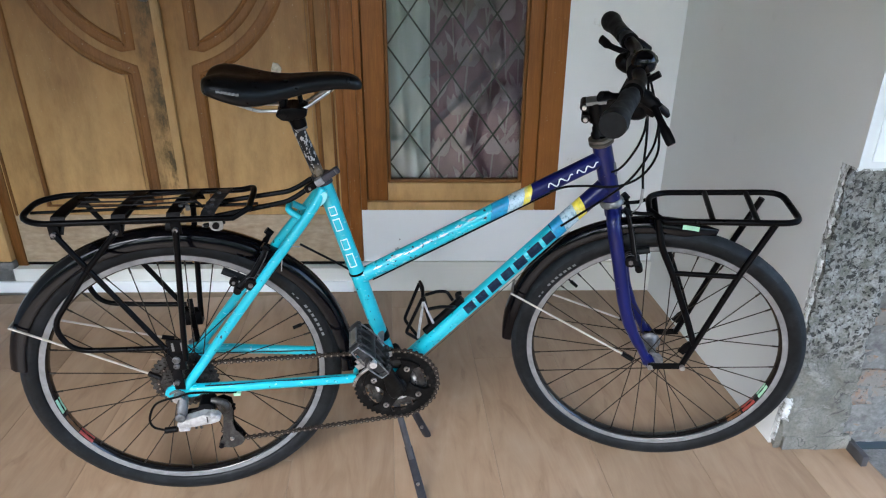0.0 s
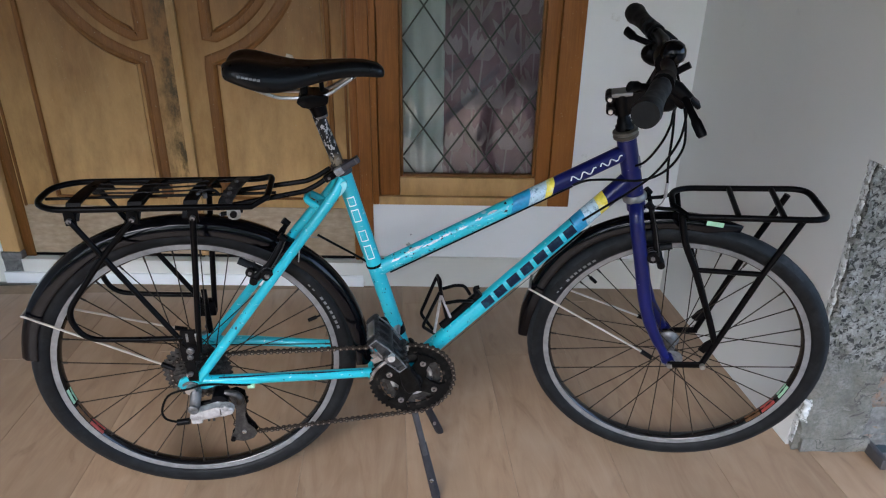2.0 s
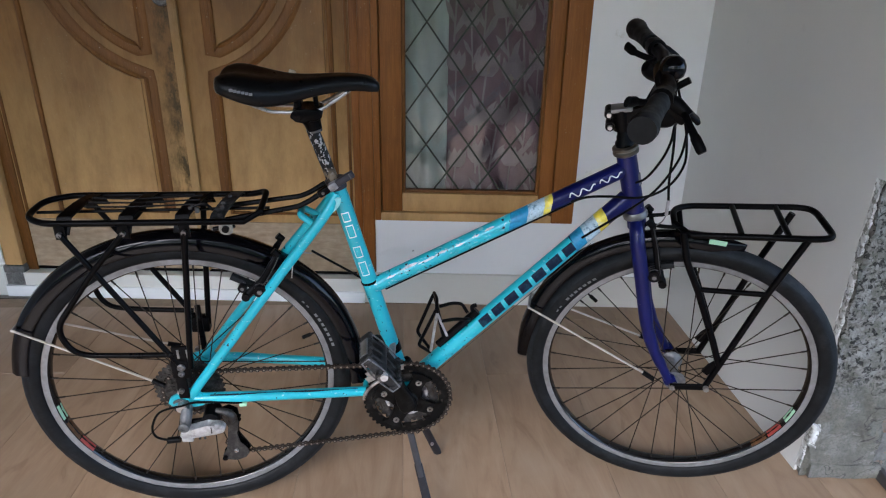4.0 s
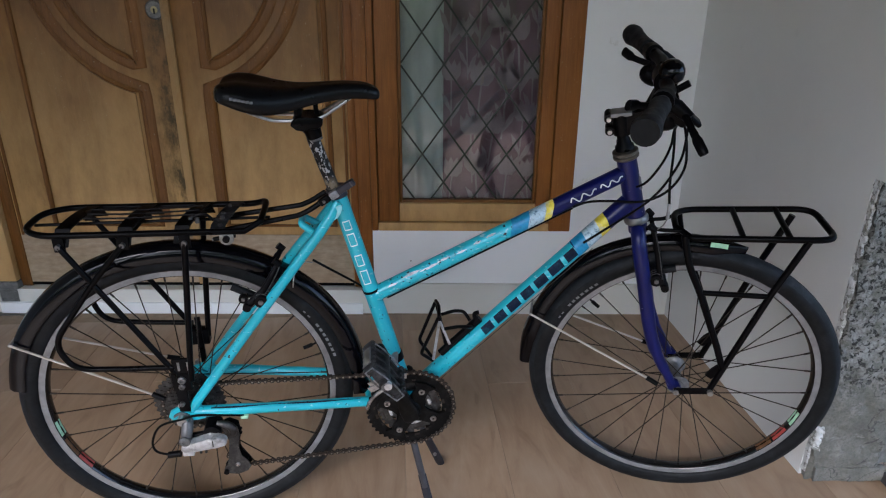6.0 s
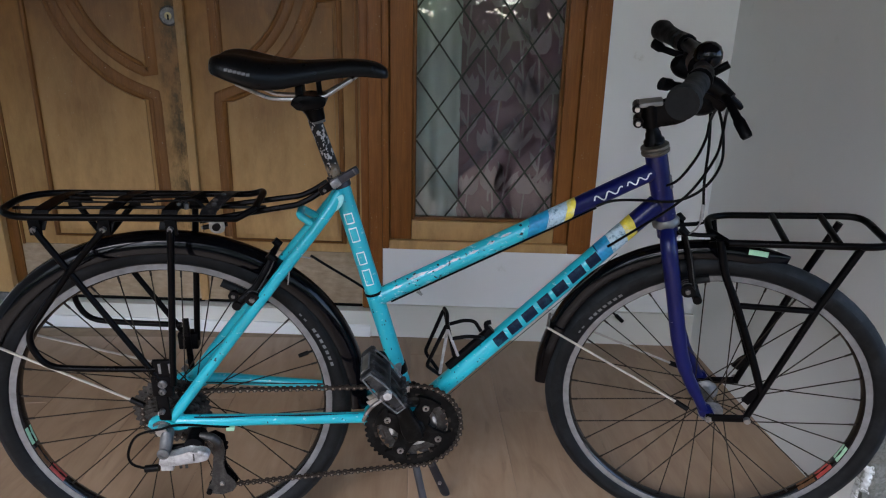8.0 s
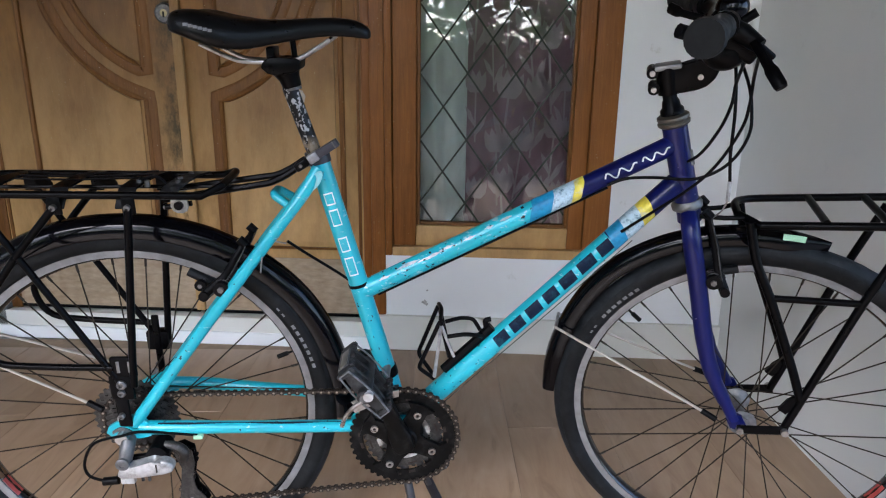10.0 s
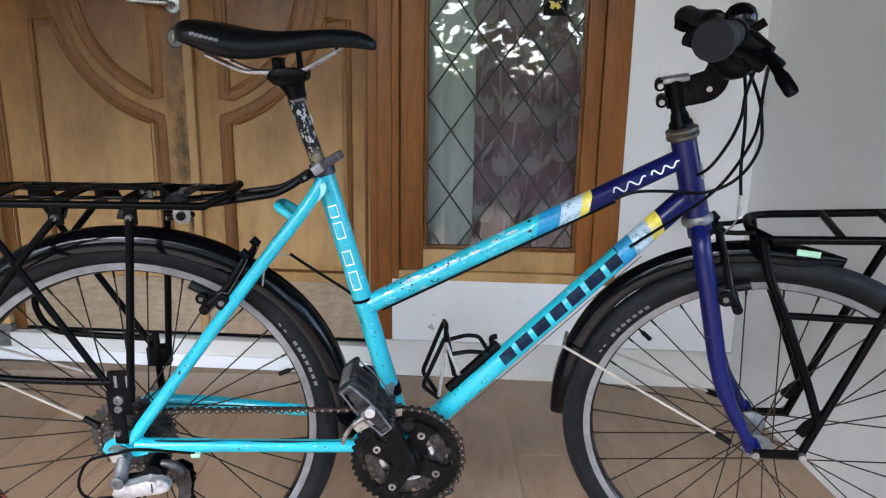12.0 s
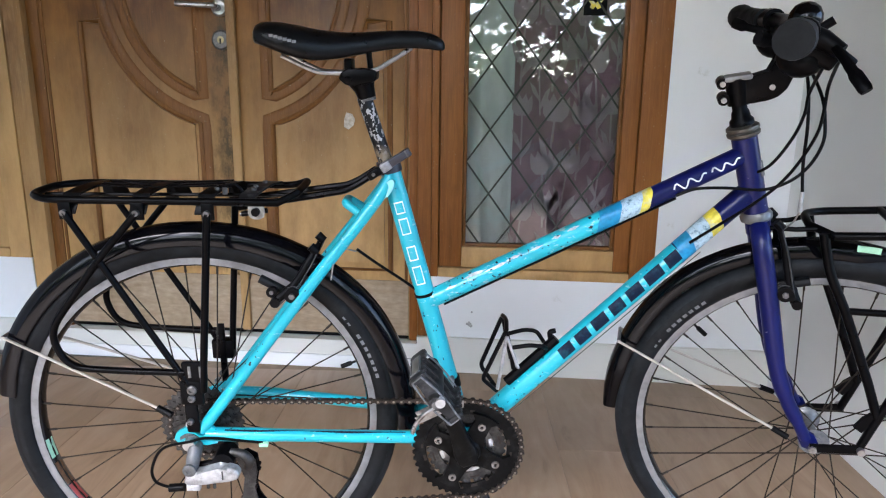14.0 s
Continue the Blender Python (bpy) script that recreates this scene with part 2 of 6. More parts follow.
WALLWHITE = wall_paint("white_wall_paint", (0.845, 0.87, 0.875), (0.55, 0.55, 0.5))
WALLGREY = wall_paint("pale_wall_paint", (0.695, 0.715, 0.700), (0.60, 0.615, 0.60))
# brown picked to limit the bounce from the unseen ceiling
SOFFIT = wall_paint("shading_soffit_brown", (0.20, 0.15, 0.10), (0.12, 0.09, 0.06))
PLINTH = wall_paint("plinth_paint", (0.70, 0.70, 0.65), (0.45, 0.43, 0.38))
CEMENT = plain("rough_cement", (0.145, 0.147, 0.140), 0.9, 0, 0.35, 70, 0, (0.09, 0.09, 0.088), 0.008)
def cement_mat():
    """Cement rendering: smeared and smooth low down, crumbled into pits and flakes higher up."""
    m, nt, b = material("pitted_cement")
    vec = coords(nt)
    col = ramp(nt, noise_at(nt, vec, 11, 7, 0.68), [(0.3, (0.125, 0.124, 0.106)), (0.5, (0.188, 0.188, 0.165)), (0.7, (0.268, 0.266, 0.238))])
    sep = nt.nodes.new("ShaderNodeSeparateXYZ")
    nt.links.new(vec, sep.inputs[0])
    wav = nt.nodes.new("ShaderNodeMath")
    wav.operation = "MULTIPLY_ADD"
    nt.links.new(noise_at(nt, vec, 13, 4), wav.inputs[0])
    wav.inputs[1].default_value = 0.30
    nt.links.new(sep.outputs["Z"], wav.inputs[2])
    crumb = node(nt, "ShaderNodeMapRange")
    nt.links.new(wav.outputs[0], crumb.inputs["Value"])
    crumb.inputs["From Min"].default_value, crumb.inputs["From Max"].default_value = 0.38, 0.47

    def crumbled(source):
        mul = nt.nodes.new("ShaderNodeMath")
        mul.operation = "MULTIPLY"
        nt.links.new(source, mul.inputs[0])
        nt.links.new(crumb.outputs[0], mul.inputs[1])
        return mul.outputs[0]

    flakes = ramp(nt, noise_at(nt, coords(nt, (1.0, 1.0, 0.9)), 44, 6, 0.7, 0.3), [(0.44, (0,) * 3), (0.60, (0.8,) * 3)])
    col = mix(nt, crumbled(flakes), col, (0.37, 0.378, 0.362))
    field = noise_at(nt, vec, 92, 4, 0.6, 0.5)
    pits = ramp(nt, field, [(0.545, (0,) * 3), (0.585, (0.92,) * 3)])
    col = mix(nt, crumbled(pits), col, (0.034, 0.035, 0.034))
    grain = ramp(nt, noise_at(nt, vec, 190, 3), [(0.36, (0.4,) * 3), (0.52, (0,) * 3)])
    col = mix(nt, grain, col, (0.105, 0.106, 0.097))
    smear = ramp(nt, noise_at(nt, coords(nt, (1, 1, 2.2)), 16, 6, 0.7), [(0.57, (0,) * 3), (0.64, (0.6,) * 3)])
    col = mix(nt, smear, col, (0.30, 0.303, 0.282))
    cracks = ramp(nt, noise_at(nt, vec, 5.5, 5, 0.6, 0.6), [(0.462, (0,) * 3), (0.468, (0.85,) * 3), (0.474, (0,) * 3)])
    col = mix(nt, cracks, col, (0.05, 0.05, 0.048))
    nt.links.new(col, b.inputs["Base Color"])
    b.inputs["Roughness"].default_value = 0.92
    b.inputs["Specular IOR Level"].default_value = 0.2
    hgt = nt.nodes.new("ShaderNodeMath")
    hgt.operation = "MULTIPLY_ADD"
    nt.links.new(crumbled(pits), hgt.inputs[0])
    hgt.inputs[1].default_value = -0.8
    nt.links.new(noise_at(nt, vec, 60, 6, 0.7, 0.8), hgt.inputs[2])
    bump(nt, b, hgt.outputs[0], 0.9, 0.012)
    return m


PITTED = cement_mat()
def brick_mat():
    """Orange brick smeared over with grey mortar."""
    m, nt, b = material("raw_brick")
    vec = coords(nt)
    info = nt.nodes.new("ShaderNodeObjectInfo")
    tone = ramp(nt, info.outputs["Random"], [(0, (0.29, 0.172, 0.115)), (0.5, (0.235, 0.157, 0.113)), (1, (0.205, 0.17, 0.137))])
    col = mix(nt, ramp(nt, noise_at(nt, vec, 60, 5, 0.65), [(0.4, (0.5,) * 3), (0.65, (0,) * 3)]), tone, (0.20, 0.145, 0.11))
    smear = ramp(nt, noise_at(nt, vec, 19, 6, 0.72), [(0.43, (0,) * 3), (0.53, (0.88,) * 3)])
    col = mix(nt, smear, col, (0.185, 0.185, 0.17))
    pits = ramp(nt, noise_at(nt, vec, 95, 4, 0.6), [(0.60, (0,) * 3), (0.65, (0.8,) * 3)])
    col = mix(nt, pits, col, (0.07, 0.066, 0.06))
    nt.links.new(col, b.inputs["Base Color"])
    b.inputs["Roughness"].default_value = 0.92
    b.inputs["Specular IOR Level"].default_value = 0.2
    bump(nt, b, noise_at(nt, vec, 55, 6, 0.7), 0.8, 0.01)
    return m


def lime_mat():
    """Whitewash flaking off its grey cement edge."""
    m, nt, b = material("flaked_lime_edge")
    vec = coords(nt)
    col = ramp(nt, noise_at(nt, vec, 30, 5, 0.65), [(0.35, (0.50, 0.52, 0.515)), (0.65, (0.70, 0.725, 0.72))])
    bare = ramp(nt, noise_at(nt, vec, 62, 6, 0.7, 0.4), [(0.50, (0,) * 3), (0.55, (0.9,) * 3)])
    col = mix(nt, bare, col, (0.215, 0.22, 0.20))
    nt.links.new(col, b.inputs["Base Color"])
    b.inputs["Roughness"].default_value = 0.88
    bump(nt, b, noise_at(nt, vec, 80, 5, 0.7), 0.6, 0.006)
    return m


BRICK = brick_mat()
LIME = lime_mat()
DARKTILE = plain("dark_skirting_tile", (0.05, 0.05, 0.055), 0.4, 0, 0.2, 40)
SOIL = plain("garden_soil", (0.045, 0.042, 0.028), 0.95, 0, 0.4, 3, 0, (0.025, 0.045, 0.015))
ROOM = plain("dim_room_plaster", (0.35, 0.34, 0.32), 0.8, 0, 0.1, 3)
def leaf_mat():
    m, nt, b = material("leaf")
    info = nt.nodes.new("ShaderNodeNewGeometry")
    col = ramp(nt, info.outputs["Random Per Island"], [(0, (0.09, 0.16, 0.05)), (0.6, (0.15, 0.24, 0.09)), (1, (0.24, 0.30, 0.13))])
    nt.links.new(col, b.inputs["Base Color"])
    b.inputs["Roughness"].default_value = 0.55
    b.inputs["Specular IOR Level"].default_value = 0.25
    tr = nt.nodes.new("ShaderNodeBsdfTranslucent")
    nt.links.new(col, tr.inputs["Color"])
    sh = nt.nodes.new("ShaderNodeMixShader")
    sh.inputs[0].default_value = 0.45
    nt.links.new(b.outputs[0], sh.inputs[1])
    nt.links.new(tr.outputs[0], sh.inputs[2])
    nt.links.new(sh.outputs[0], nt.nodes["Material Output"].inputs["Surface"])
    return m


LEAF = leaf_mat()
BARK = plain("bark", (0.10, 0.08, 0.06), 0.9, 0, 0.4, 20)
LEAD = plain("lead_came", (0.06, 0.064, 0.052), 0.5, 0.4, 0.2, 60)


def floor_mat():
    """Wood-look plank tile: pale brown grain, each plank its own shade and cut."""
    m, nt, b = material("wood_look_tile")
    info = nt.nodes.new("ShaderNodeObjectInfo")
    tc = nt.nodes.new("ShaderNodeTexCoord")
    add = nt.nodes.new("ShaderNodeVectorMath")
    add.operation = "MULTIPLY_ADD"
    nt.links.new(info.outputs["Random"], add.inputs[0])
    add.inputs[1].default_value = (31, 17, 5)
    nt.links.new(tc.outputs["Object"], add.inputs[2])

    def mapped(scale):
        mp = nt.nodes.new("ShaderNodeMapping")
        mp.inputs["Scale"].default_value = scale
        nt.links.new(add.outputs[0], mp.inputs[0])
        return mp.outputs[0]

    g = noise_at(nt, mapped((5, 0.9, 1)), 3, 7, 0.58, 1.8)
    knots = noise_at(nt, mapped((3.2, 1.0, 1)), 2.2, 3, 0.5, 2.5)
    fine = noise_at(nt, mapped((60, 5, 1)), 4, 3)
    col = ramp(nt, g, [(0.25, (0.257, 0.169, 0.105)), (0.5, (0.329, 0.228, 0.147)), (0.78, (0.379, 0.280, 0.191))])
    col = mix(nt, ramp(nt, knots, [(0.58, (0,) * 3), (0.7, (0.5,) * 3)]), col, (0.208, 0.137, 0.082))
    col = mix(nt, ramp(nt, fine, [(0.35, (0.10,) * 3), (0.6, (0,) * 3)]), col, (0.223, 0.151, 0.096))
    rings = ramp(nt, knots, [(0.672, (0,) * 3), (0.684, (0.35,) * 3), (0.70, (0,) * 3), (0.72, (0,) * 3), (0.73, (0.3,) * 3), (0.745, (0,) * 3)])
    col = mix(nt, rings, col, (0.193, 0.127, 0.077))
    blotch = noise_at(nt, coords(nt, (1, 1, 1)), 2.3, 4, 0.6)
    col = mix(nt, ramp(nt, blotch, [(0.35, (0.5,) * 3), (0.52, (0,) * 3)]), col, (0.228, 0.161, 0.101))
    col = mix(nt, ramp(nt, blotch, [(0.52, (0,) * 3), (0.72, (0.4,) * 3)]), col, (0.429, 0.345, 0.256))
    shade = ramp(nt, info.outputs["Random"], [(0, (0.86,) * 3), (1, (1.06,) * 3)])
    mul = nt.nodes.new("ShaderNodeMix")
    mul.data_type, mul.blend_type = "RGBA", "MULTIPLY"
    mul.inputs[0].default_value = 1
    nt.links.new(col, mul.inputs[6])
    nt.links.new(shade, mul.inputs[7])
    nt.links.new(mul.outputs[2], b.inputs["Base Color"])
    b.inputs["Roughness"].default_value = 0.36
    bump(nt, b, fine, 0.06, 0.001)
    return m


FLOORTILE = floor_mat()
GROUT = plain("floor_grout", (0.24, 0.18, 0.12), 0.9, 0, 0.2, 30)


def glass_mat():
    m, nt, b = material("window_glass")
    b.inputs["Base Color"].default_value = (0.93, 0.97, 0.95, 1)
    b.inputs["Transmission Weight"].default_value = 1
    b.inputs["Roughness"].default_value = 0.0
    b.inputs["IOR"].default_value = 1.52
    return m


GLASS = glass_mat()


def cloth_mat(name, color, rough=0.9):
    m, nt, b = material(name)
    vec = coords(nt, (1, 1, 0.25))
    col = ramp(nt, noise_at(nt, vec, 20, 4), [(0.3, tuple(c * 0.8 for c in color)), (0.7, tuple(c * 1.1 for c in color))])
    nt.links.new(col, b.inputs["Base Color"])
    b.inputs["Roughness"].default_value = rough
    return m


CURTAIN = cloth_mat("maroon_curtain_cloth", (0.265, 0.155, 0.187))
SHEER = cloth_mat("pale_curtain_cloth", (0.60, 0.63, 0.60))
TULIP = cloth_mat("pale_flower_print", (0.37, 0.285, 0.305))


def seatpost_mat():
    """Black lacquer flaking to pale metal in a broken column, tan and bare near the clamp."""
    m, nt, b = material("flaking_black_post")
    vec = coords(nt, (1, 1, 0.7))
    flake = ramp(nt, noise_at(nt, vec, 150, 4, 0.6), [(0.56, (0,) * 3), (0.58, (1,) * 3)])
    col = mix(nt, flake, (0.004, 0.004, 0.0048), (0.34, 0.33, 0.325))
    sep = nt.nodes.new("ShaderNodeSeparateXYZ")
    nt.links.new(coords(nt), sep.inputs[0])
    low = node(nt, "ShaderNodeMapRange")
    nt.links.new(sep.outputs["Z"], low.inputs["Value"])
    low.inputs["From Min"].default_value, low.inputs["From Max"].default_value = 0.800, 0.785
    bare = nt.nodes.new("ShaderNodeMath")
    bare.operation = "MULTIPLY"
    nt.links.new(low.outputs[0], bare.inputs[0])
    nt.links.new(ramp(nt, noise_at(nt, vec, 85, 4, 0.6), [(0.44, (0,) * 3), (0.5, (0.9,) * 3)]), bare.inputs[1])
    col = mix(nt, bare.outputs[0], col, (0.20, 0.155, 0.105))
    b.inputs["Specular IOR Level"].default_value = 0.2
    nt.links.new(col, b.inputs["Base Color"])
    b.inputs["Roughness"].default_value = 0.4
    return m


POST = seatpost_mat()

# ---- mesh helpers ----
def V(*p):
    return Vector(p)


def sweep(bm, pts, r, n=10, closed=False, flat=1.0, m=None):
    """A tube along a polyline; r is one radius or one for each point."""
    pts = [Vector(p) for p in pts]
    k = len(pts)
    rs = [r] * k if isinstance(r, (int, float)) else list(r)
    rings, up = [], None
    for i, p in enumerate(pts):
        if closed:
            d = pts[(i + 1) % k] - pts[i - 1]
        else:
            d = pts[min(i + 1, k - 1)] - pts[max(i - 1, 0)]
        d.normalize()
        if up is None:
            up = d.orthogonal().normalized()
            if abs(d.y) < 0.9:
                up = (V(0, 1, 0) - d * d.y).normalized()
        up = (up - d * up.dot(d)).normalized()
        side = d.cross(up)
        ring = []
        for a in range(n):
            q = p + (up * math.cos(2 * math.pi * a / n) * flat + side * math.sin(2 * math.pi * a / n)) * rs[i]
            ring.append(bm.verts.new(m @ q if m else q))
        rings.append(ring)
    last = k if closed else k - 1
    for i in range(last):
        a, b = rings[i], rings[(i + 1) % k]
        for j in range(n):
            bm.faces.new((a[j], a[(j + 1) % n], b[(j + 1) % n], b[j]))
    if not closed:
        bm.faces.new(rings[0][::-1])
        bm.faces.new(rings[-1])


def curve(pts, steps=6, closed=False):
    """A smooth line through the points (Catmull-Rom)."""
    pts = [Vector(p) for p in pts]
    k, out = len(pts), []
    for i in range(k if closed else k - 1):
        if closed:
            a, b, c, d = pts[i - 1], pts[i], pts[(i + 1) % k], pts[(i + 2) % k]
        else:
            a, b, c, d = pts[max(i - 1, 0)], pts[i], pts[i + 1], pts[min(i + 2, k - 1)]
        for s in range(steps):
            t = s / steps
            out.append(0.5 * (2 * b + (c - a) * t + (2 * a - 5 * b + 4 * c - d) * t * t + (3 * b - a - 3 * c + d) * t ** 3))
    if not closed:
        out.append(pts[-1])
    return out


def rounded(pts, r, steps=4):
    """A polyline with its corners rounded by about r."""
    pts = [Vector(p) for p in pts]
    out = [pts[0]]
    for a, b, c in zip(pts, pts[1:], pts[2:]):
        u, w = (a - b), (c - b)
        p, q = b + u.normalized() * min(r, u.length * 0.45), b + w.normalized() * min(r, w.length * 0.45)
        for s in range(steps + 1):
            t = s / steps
            out.append(p * (1 - t) ** 2 + b * 2 * t * (1 - t) + q * t * t)
    out.append(pts[-1])
    return out


def box(bm, lo, hi, bevel=0.0, m=None):
    lo, hi = Vector(lo), Vector(hi)
    c, s = (lo + hi) / 2, hi - lo
    mat = Matrix.Translation(c) @ Matrix.Diagonal((*s, 1))
    got = bmesh.ops.create_cube(bm, size=1.0, matrix=mat)
    vs = got["verts"]
    if bevel:
        edges = list({e for v in vs for e in v.link_edges})
        res = bmesh.ops.bevel(bm, geom=edges, offset=bevel, segments=2, affect="EDGES", profile=0.5)
        vs = list({v for f in res["faces"] for v in f.verts} | {v for v in vs if v.is_valid})
    if m:
        bmesh.ops.transform(bm, matrix=m, verts=[v for v in vs if v.is_valid])


def prism(bm, poly, y0, y1, m=None):
    """A flat plate: the outline (x, z) from y0 to y1."""
    a = [bm.verts.new(m @ V(x, y0, z) if m else V(x, y0, z)) for x, z in poly]
    b = [bm.verts.new(m @ V(x, y1, z) if m else V(x, y1, z)) for x, z in poly]
    bm.faces.new(a)
    bm.faces.new(b[::-1])
    k = len(poly)
    for i in range(k):
        bm.faces.new((a[i], b[i], b[(i + 1) % k], a[(i + 1) % k]))


def lathe(bm, prof, centre, n=24, m=None, axis="y"):
    """Turned shape: the profile (radius, along) round an axis through centre. Closed profiles repeat their first point."""
    c = Vector(centre)
    rings = []
    for r, h in prof:
        ring = []
        for a in range(n):
            t = 2 * math.pi * a / n
            p = c + (V(r * math.cos(t), h, r * math.sin(t)) if axis == "y" else V(r * math.cos(t), r * math.sin(t), h))
            ring.append(bm.verts.new(m @ p if m else p))
        rings.append(ring)
    for a, b in zip(rings, rings[1:]):
        for j in range(n):
            bm.faces.new((a[j], a[(j + 1) % n], b[(j + 1) % n], b[j]))
    if prof[0] != prof[-1]:
        bm.faces.new(rings[0][::-1])
        bm.faces.new(rings[-1])
    else:
        bmesh.ops.remove_doubles(bm, verts=rings[0] + rings[-1], dist=1e-6)


def part(name, bm, mat, parent=None, label="", angle=38):
    """One mesh object of the bmesh, under its thing or part."""
    bmesh.ops.recalc_face_normals(bm, faces=bm.faces)
    lim = radians(angle)
    for f in bm.faces:
        f.smooth = True
    for e in bm.edges:
        if len(e.link_faces) == 2 and e.calc_face_angle(0) > lim:
            e.smooth = False
    me = bpy.data.meshes.new(name)
    bm.to_mesh(me)
    bm.free()
    me.materials.append(mat)
    ob = new(name, me)
    if parent:
        ob.parent = parent
    if label:
        tagged(ob, label)
    return ob


def tube_part(name, pts, r, mat, parent, label="", n=10, m=None, closed=False, flat=1.0):
    bm = bmesh.new()
    sweep(bm, pts, r, n, closed, flat, m)
    return part(name, bm, mat, parent, label)


def box_part(name, lo, hi, mat, parent=None, label="", bevel=0.0, m=None):
    bm = bmesh.new()
    box(bm, lo, hi, bevel, m)
    return part(name, bm, mat, parent, label)


def structure(ob, label, category):
    return tagged(ob, label, category, "", "structure")

# ---- structure ----
YW = 2.2                      # face of the back wall
SKEW = Matrix.Translation((1.003, 1.315, 0)) @ Matrix.Rotation(radians(3.7), 4, "Z")   # side wall and planks: x across, y along the wall


def wall_box(name, lo, hi, mat, label, category="wall", m=None):
    return structure(box_part(name, lo, hi, mat, None, "", 0, m), label, category)


wall_box("wall_back_right", (0.572, YW, 0.118), (1.25, YW + 0.15, 2.9), WALLWHITE, "smooth white painted plaster wall beside the window")
wall_box("wall_under_window", (-0.165, YW, 0.118), (0.572, YW + 0.15, 0.32), WALLWHITE, "white painted plaster wall under the window")
wall_box("wall_under_left_window", (-2.3, YW, 0.118), (-1.485, YW + 0.15, 0.335), WALLWHITE, "white painted plaster wall under the side window")
wall_box("wall_back_left", (-4.0, YW, 0.0), (-2.3, YW + 0.15, 2.9), WALLWHITE, "white painted plaster wall")
wall_box("wall_over_door", (-2.3, YW, 2.3), (0.572, YW + 0.15, 2.9), WALLWHITE, "white painted plaster wall over the door")
wall_box("plinth", (-0.165, YW - 0.014, 0), (1.1, YW + 0.15, 0.118), PLINTH, "cream painted plinth band along the wall foot", "plinth")
wall_box("plinth_left", (-2.3, YW - 0.014, 0), (-1.485, YW + 0.15, 0.118), PLINTH, "cream painted plinth band along the wall foot", "plinth")
# threshold under the door: pale step with a whiter lower band
wall_box("door_threshold", (-1.485, YW - 0.012, 0.042), (-0.165, YW + 0.15, 0.092), PLINTH, "weathered grey cement threshold under the door", "threshold")
wall_box("threshold_step", (-1.485, YW - 0.022, 0.0), (-0.165, YW + 0.15, 0.042), WALLWHITE, "white painted step edge under the door", "step")
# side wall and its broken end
wall_box("wall_side", (0.0, 0.02, 0), (0.2, 1.05, 0.75), WALLGREY, "plain pale painted side wall, a tone darker than the back wall", "wall", SKEW)
wall_box("wall_side_upper", (0.0, -0.03, 0.75), (0.2, 1.05, 2.9), WALLGREY, "plain pale painted side wall, a tone darker than the back wall", "wall", SKEW)
# unseen ceiling, dark and low, added to keep sky light off the upper wall
wall_box("ceiling", (-4.0, -1.3, 2.6), (4.0, YW, 2.7), SOFFIT, "unseen brown porch ceiling, added to darken the upper wall", "ceiling")
# unseen beam, added only to cut more sky from the door's upper part
wall_box("shading_beam", (-4.0, -1.45, 2.15), (4.0, -1.3, 2.7), WALLWHITE, "unseen white beam added to shade the upper wall", "beam")
# wall out of view, added to take light from the left side
wall_box("wall_dimming_left", (-2.75, -1.0, 0), (-2.6, YW, 2.6), WALLGREY, "unseen pale wall added to dim the porch from the left")
wall_box("room_wall", (-2.6, 3.6, 0), (1.25, 3.7, 2.9), ROOM, "dim room wall behind the curtains")
wall_box("room_wall_side", (1.15, YW + 0.15, 0), (1.25, 3.6, 2.9), ROOM, "dim room wall behind the curtains")
wall_box("room_wall_far", (-2.7, YW + 0.15, 0), (-2.6, 3.7, 2.9), ROOM, "dim room wall behind the curtains")
wall_box("room_floor", (-2.6, YW + 0.15, -0.1), (1.25, 3.6, 0.09), ROOM, "dim room floor behind the curtains", "floor")
wall_box("room_ceiling", (-2.7, YW + 0.15, 2.9), (1.25, 3.7, 3.0), ROOM, "dim room ceiling", "ceiling")
ground_bm = bmesh.new()
bmesh.ops.create_grid(ground_bm, x_segments=1, y_segments=1, size=400, matrix=Matrix.Translation((0, 0, -0.16)))
structure(part("ground", ground_bm, SOIL), "dark garden soil with patches of grass", "ground")

# door and window frame posts
def post(name, x0, x1, z0=0.118, z1=2.3, mat=FRAMEWOOD, y0=-0.006, bevel=0.004, label="varnished brown hardwood frame post"):
    return structure(box_part(name, (x0, YW + y0, z0), (x1, YW + 0.12, z1), mat, None, "", bevel), label, "frame post")


post("door_post_right", -0.165, -0.122)
post("door_post_right_inner", -0.195, -0.165, 0.092, 2.3, FRAMEWOOD, 0.016)
post("door_post_left", -1.479, -1.415, 0.118, 2.3, BLEACHPOST)
# darker moulding wood here paints the deep shade on this inner post
post("door_post_left_inner", -1.415, -1.375, 0.092, 2.3, MOULDWOOD, 0.016)
structure(box_part("door_head", (-1.485, YW - 0.006, 2.22), (-0.122, YW + 0.12, 2.3), RAILWOOD), "varnished brown hardwood door head", "frame post")
for x0, x1 in ((-0.168, -0.12), (-1.488, -1.41)):
    structure(box_part("post_foot", (x0, YW - 0.012, 0.0), (x1, YW + 0.1, 0.118), CEMENT, None, "", 0.006), "grey cement foot under the door post", "post foot")


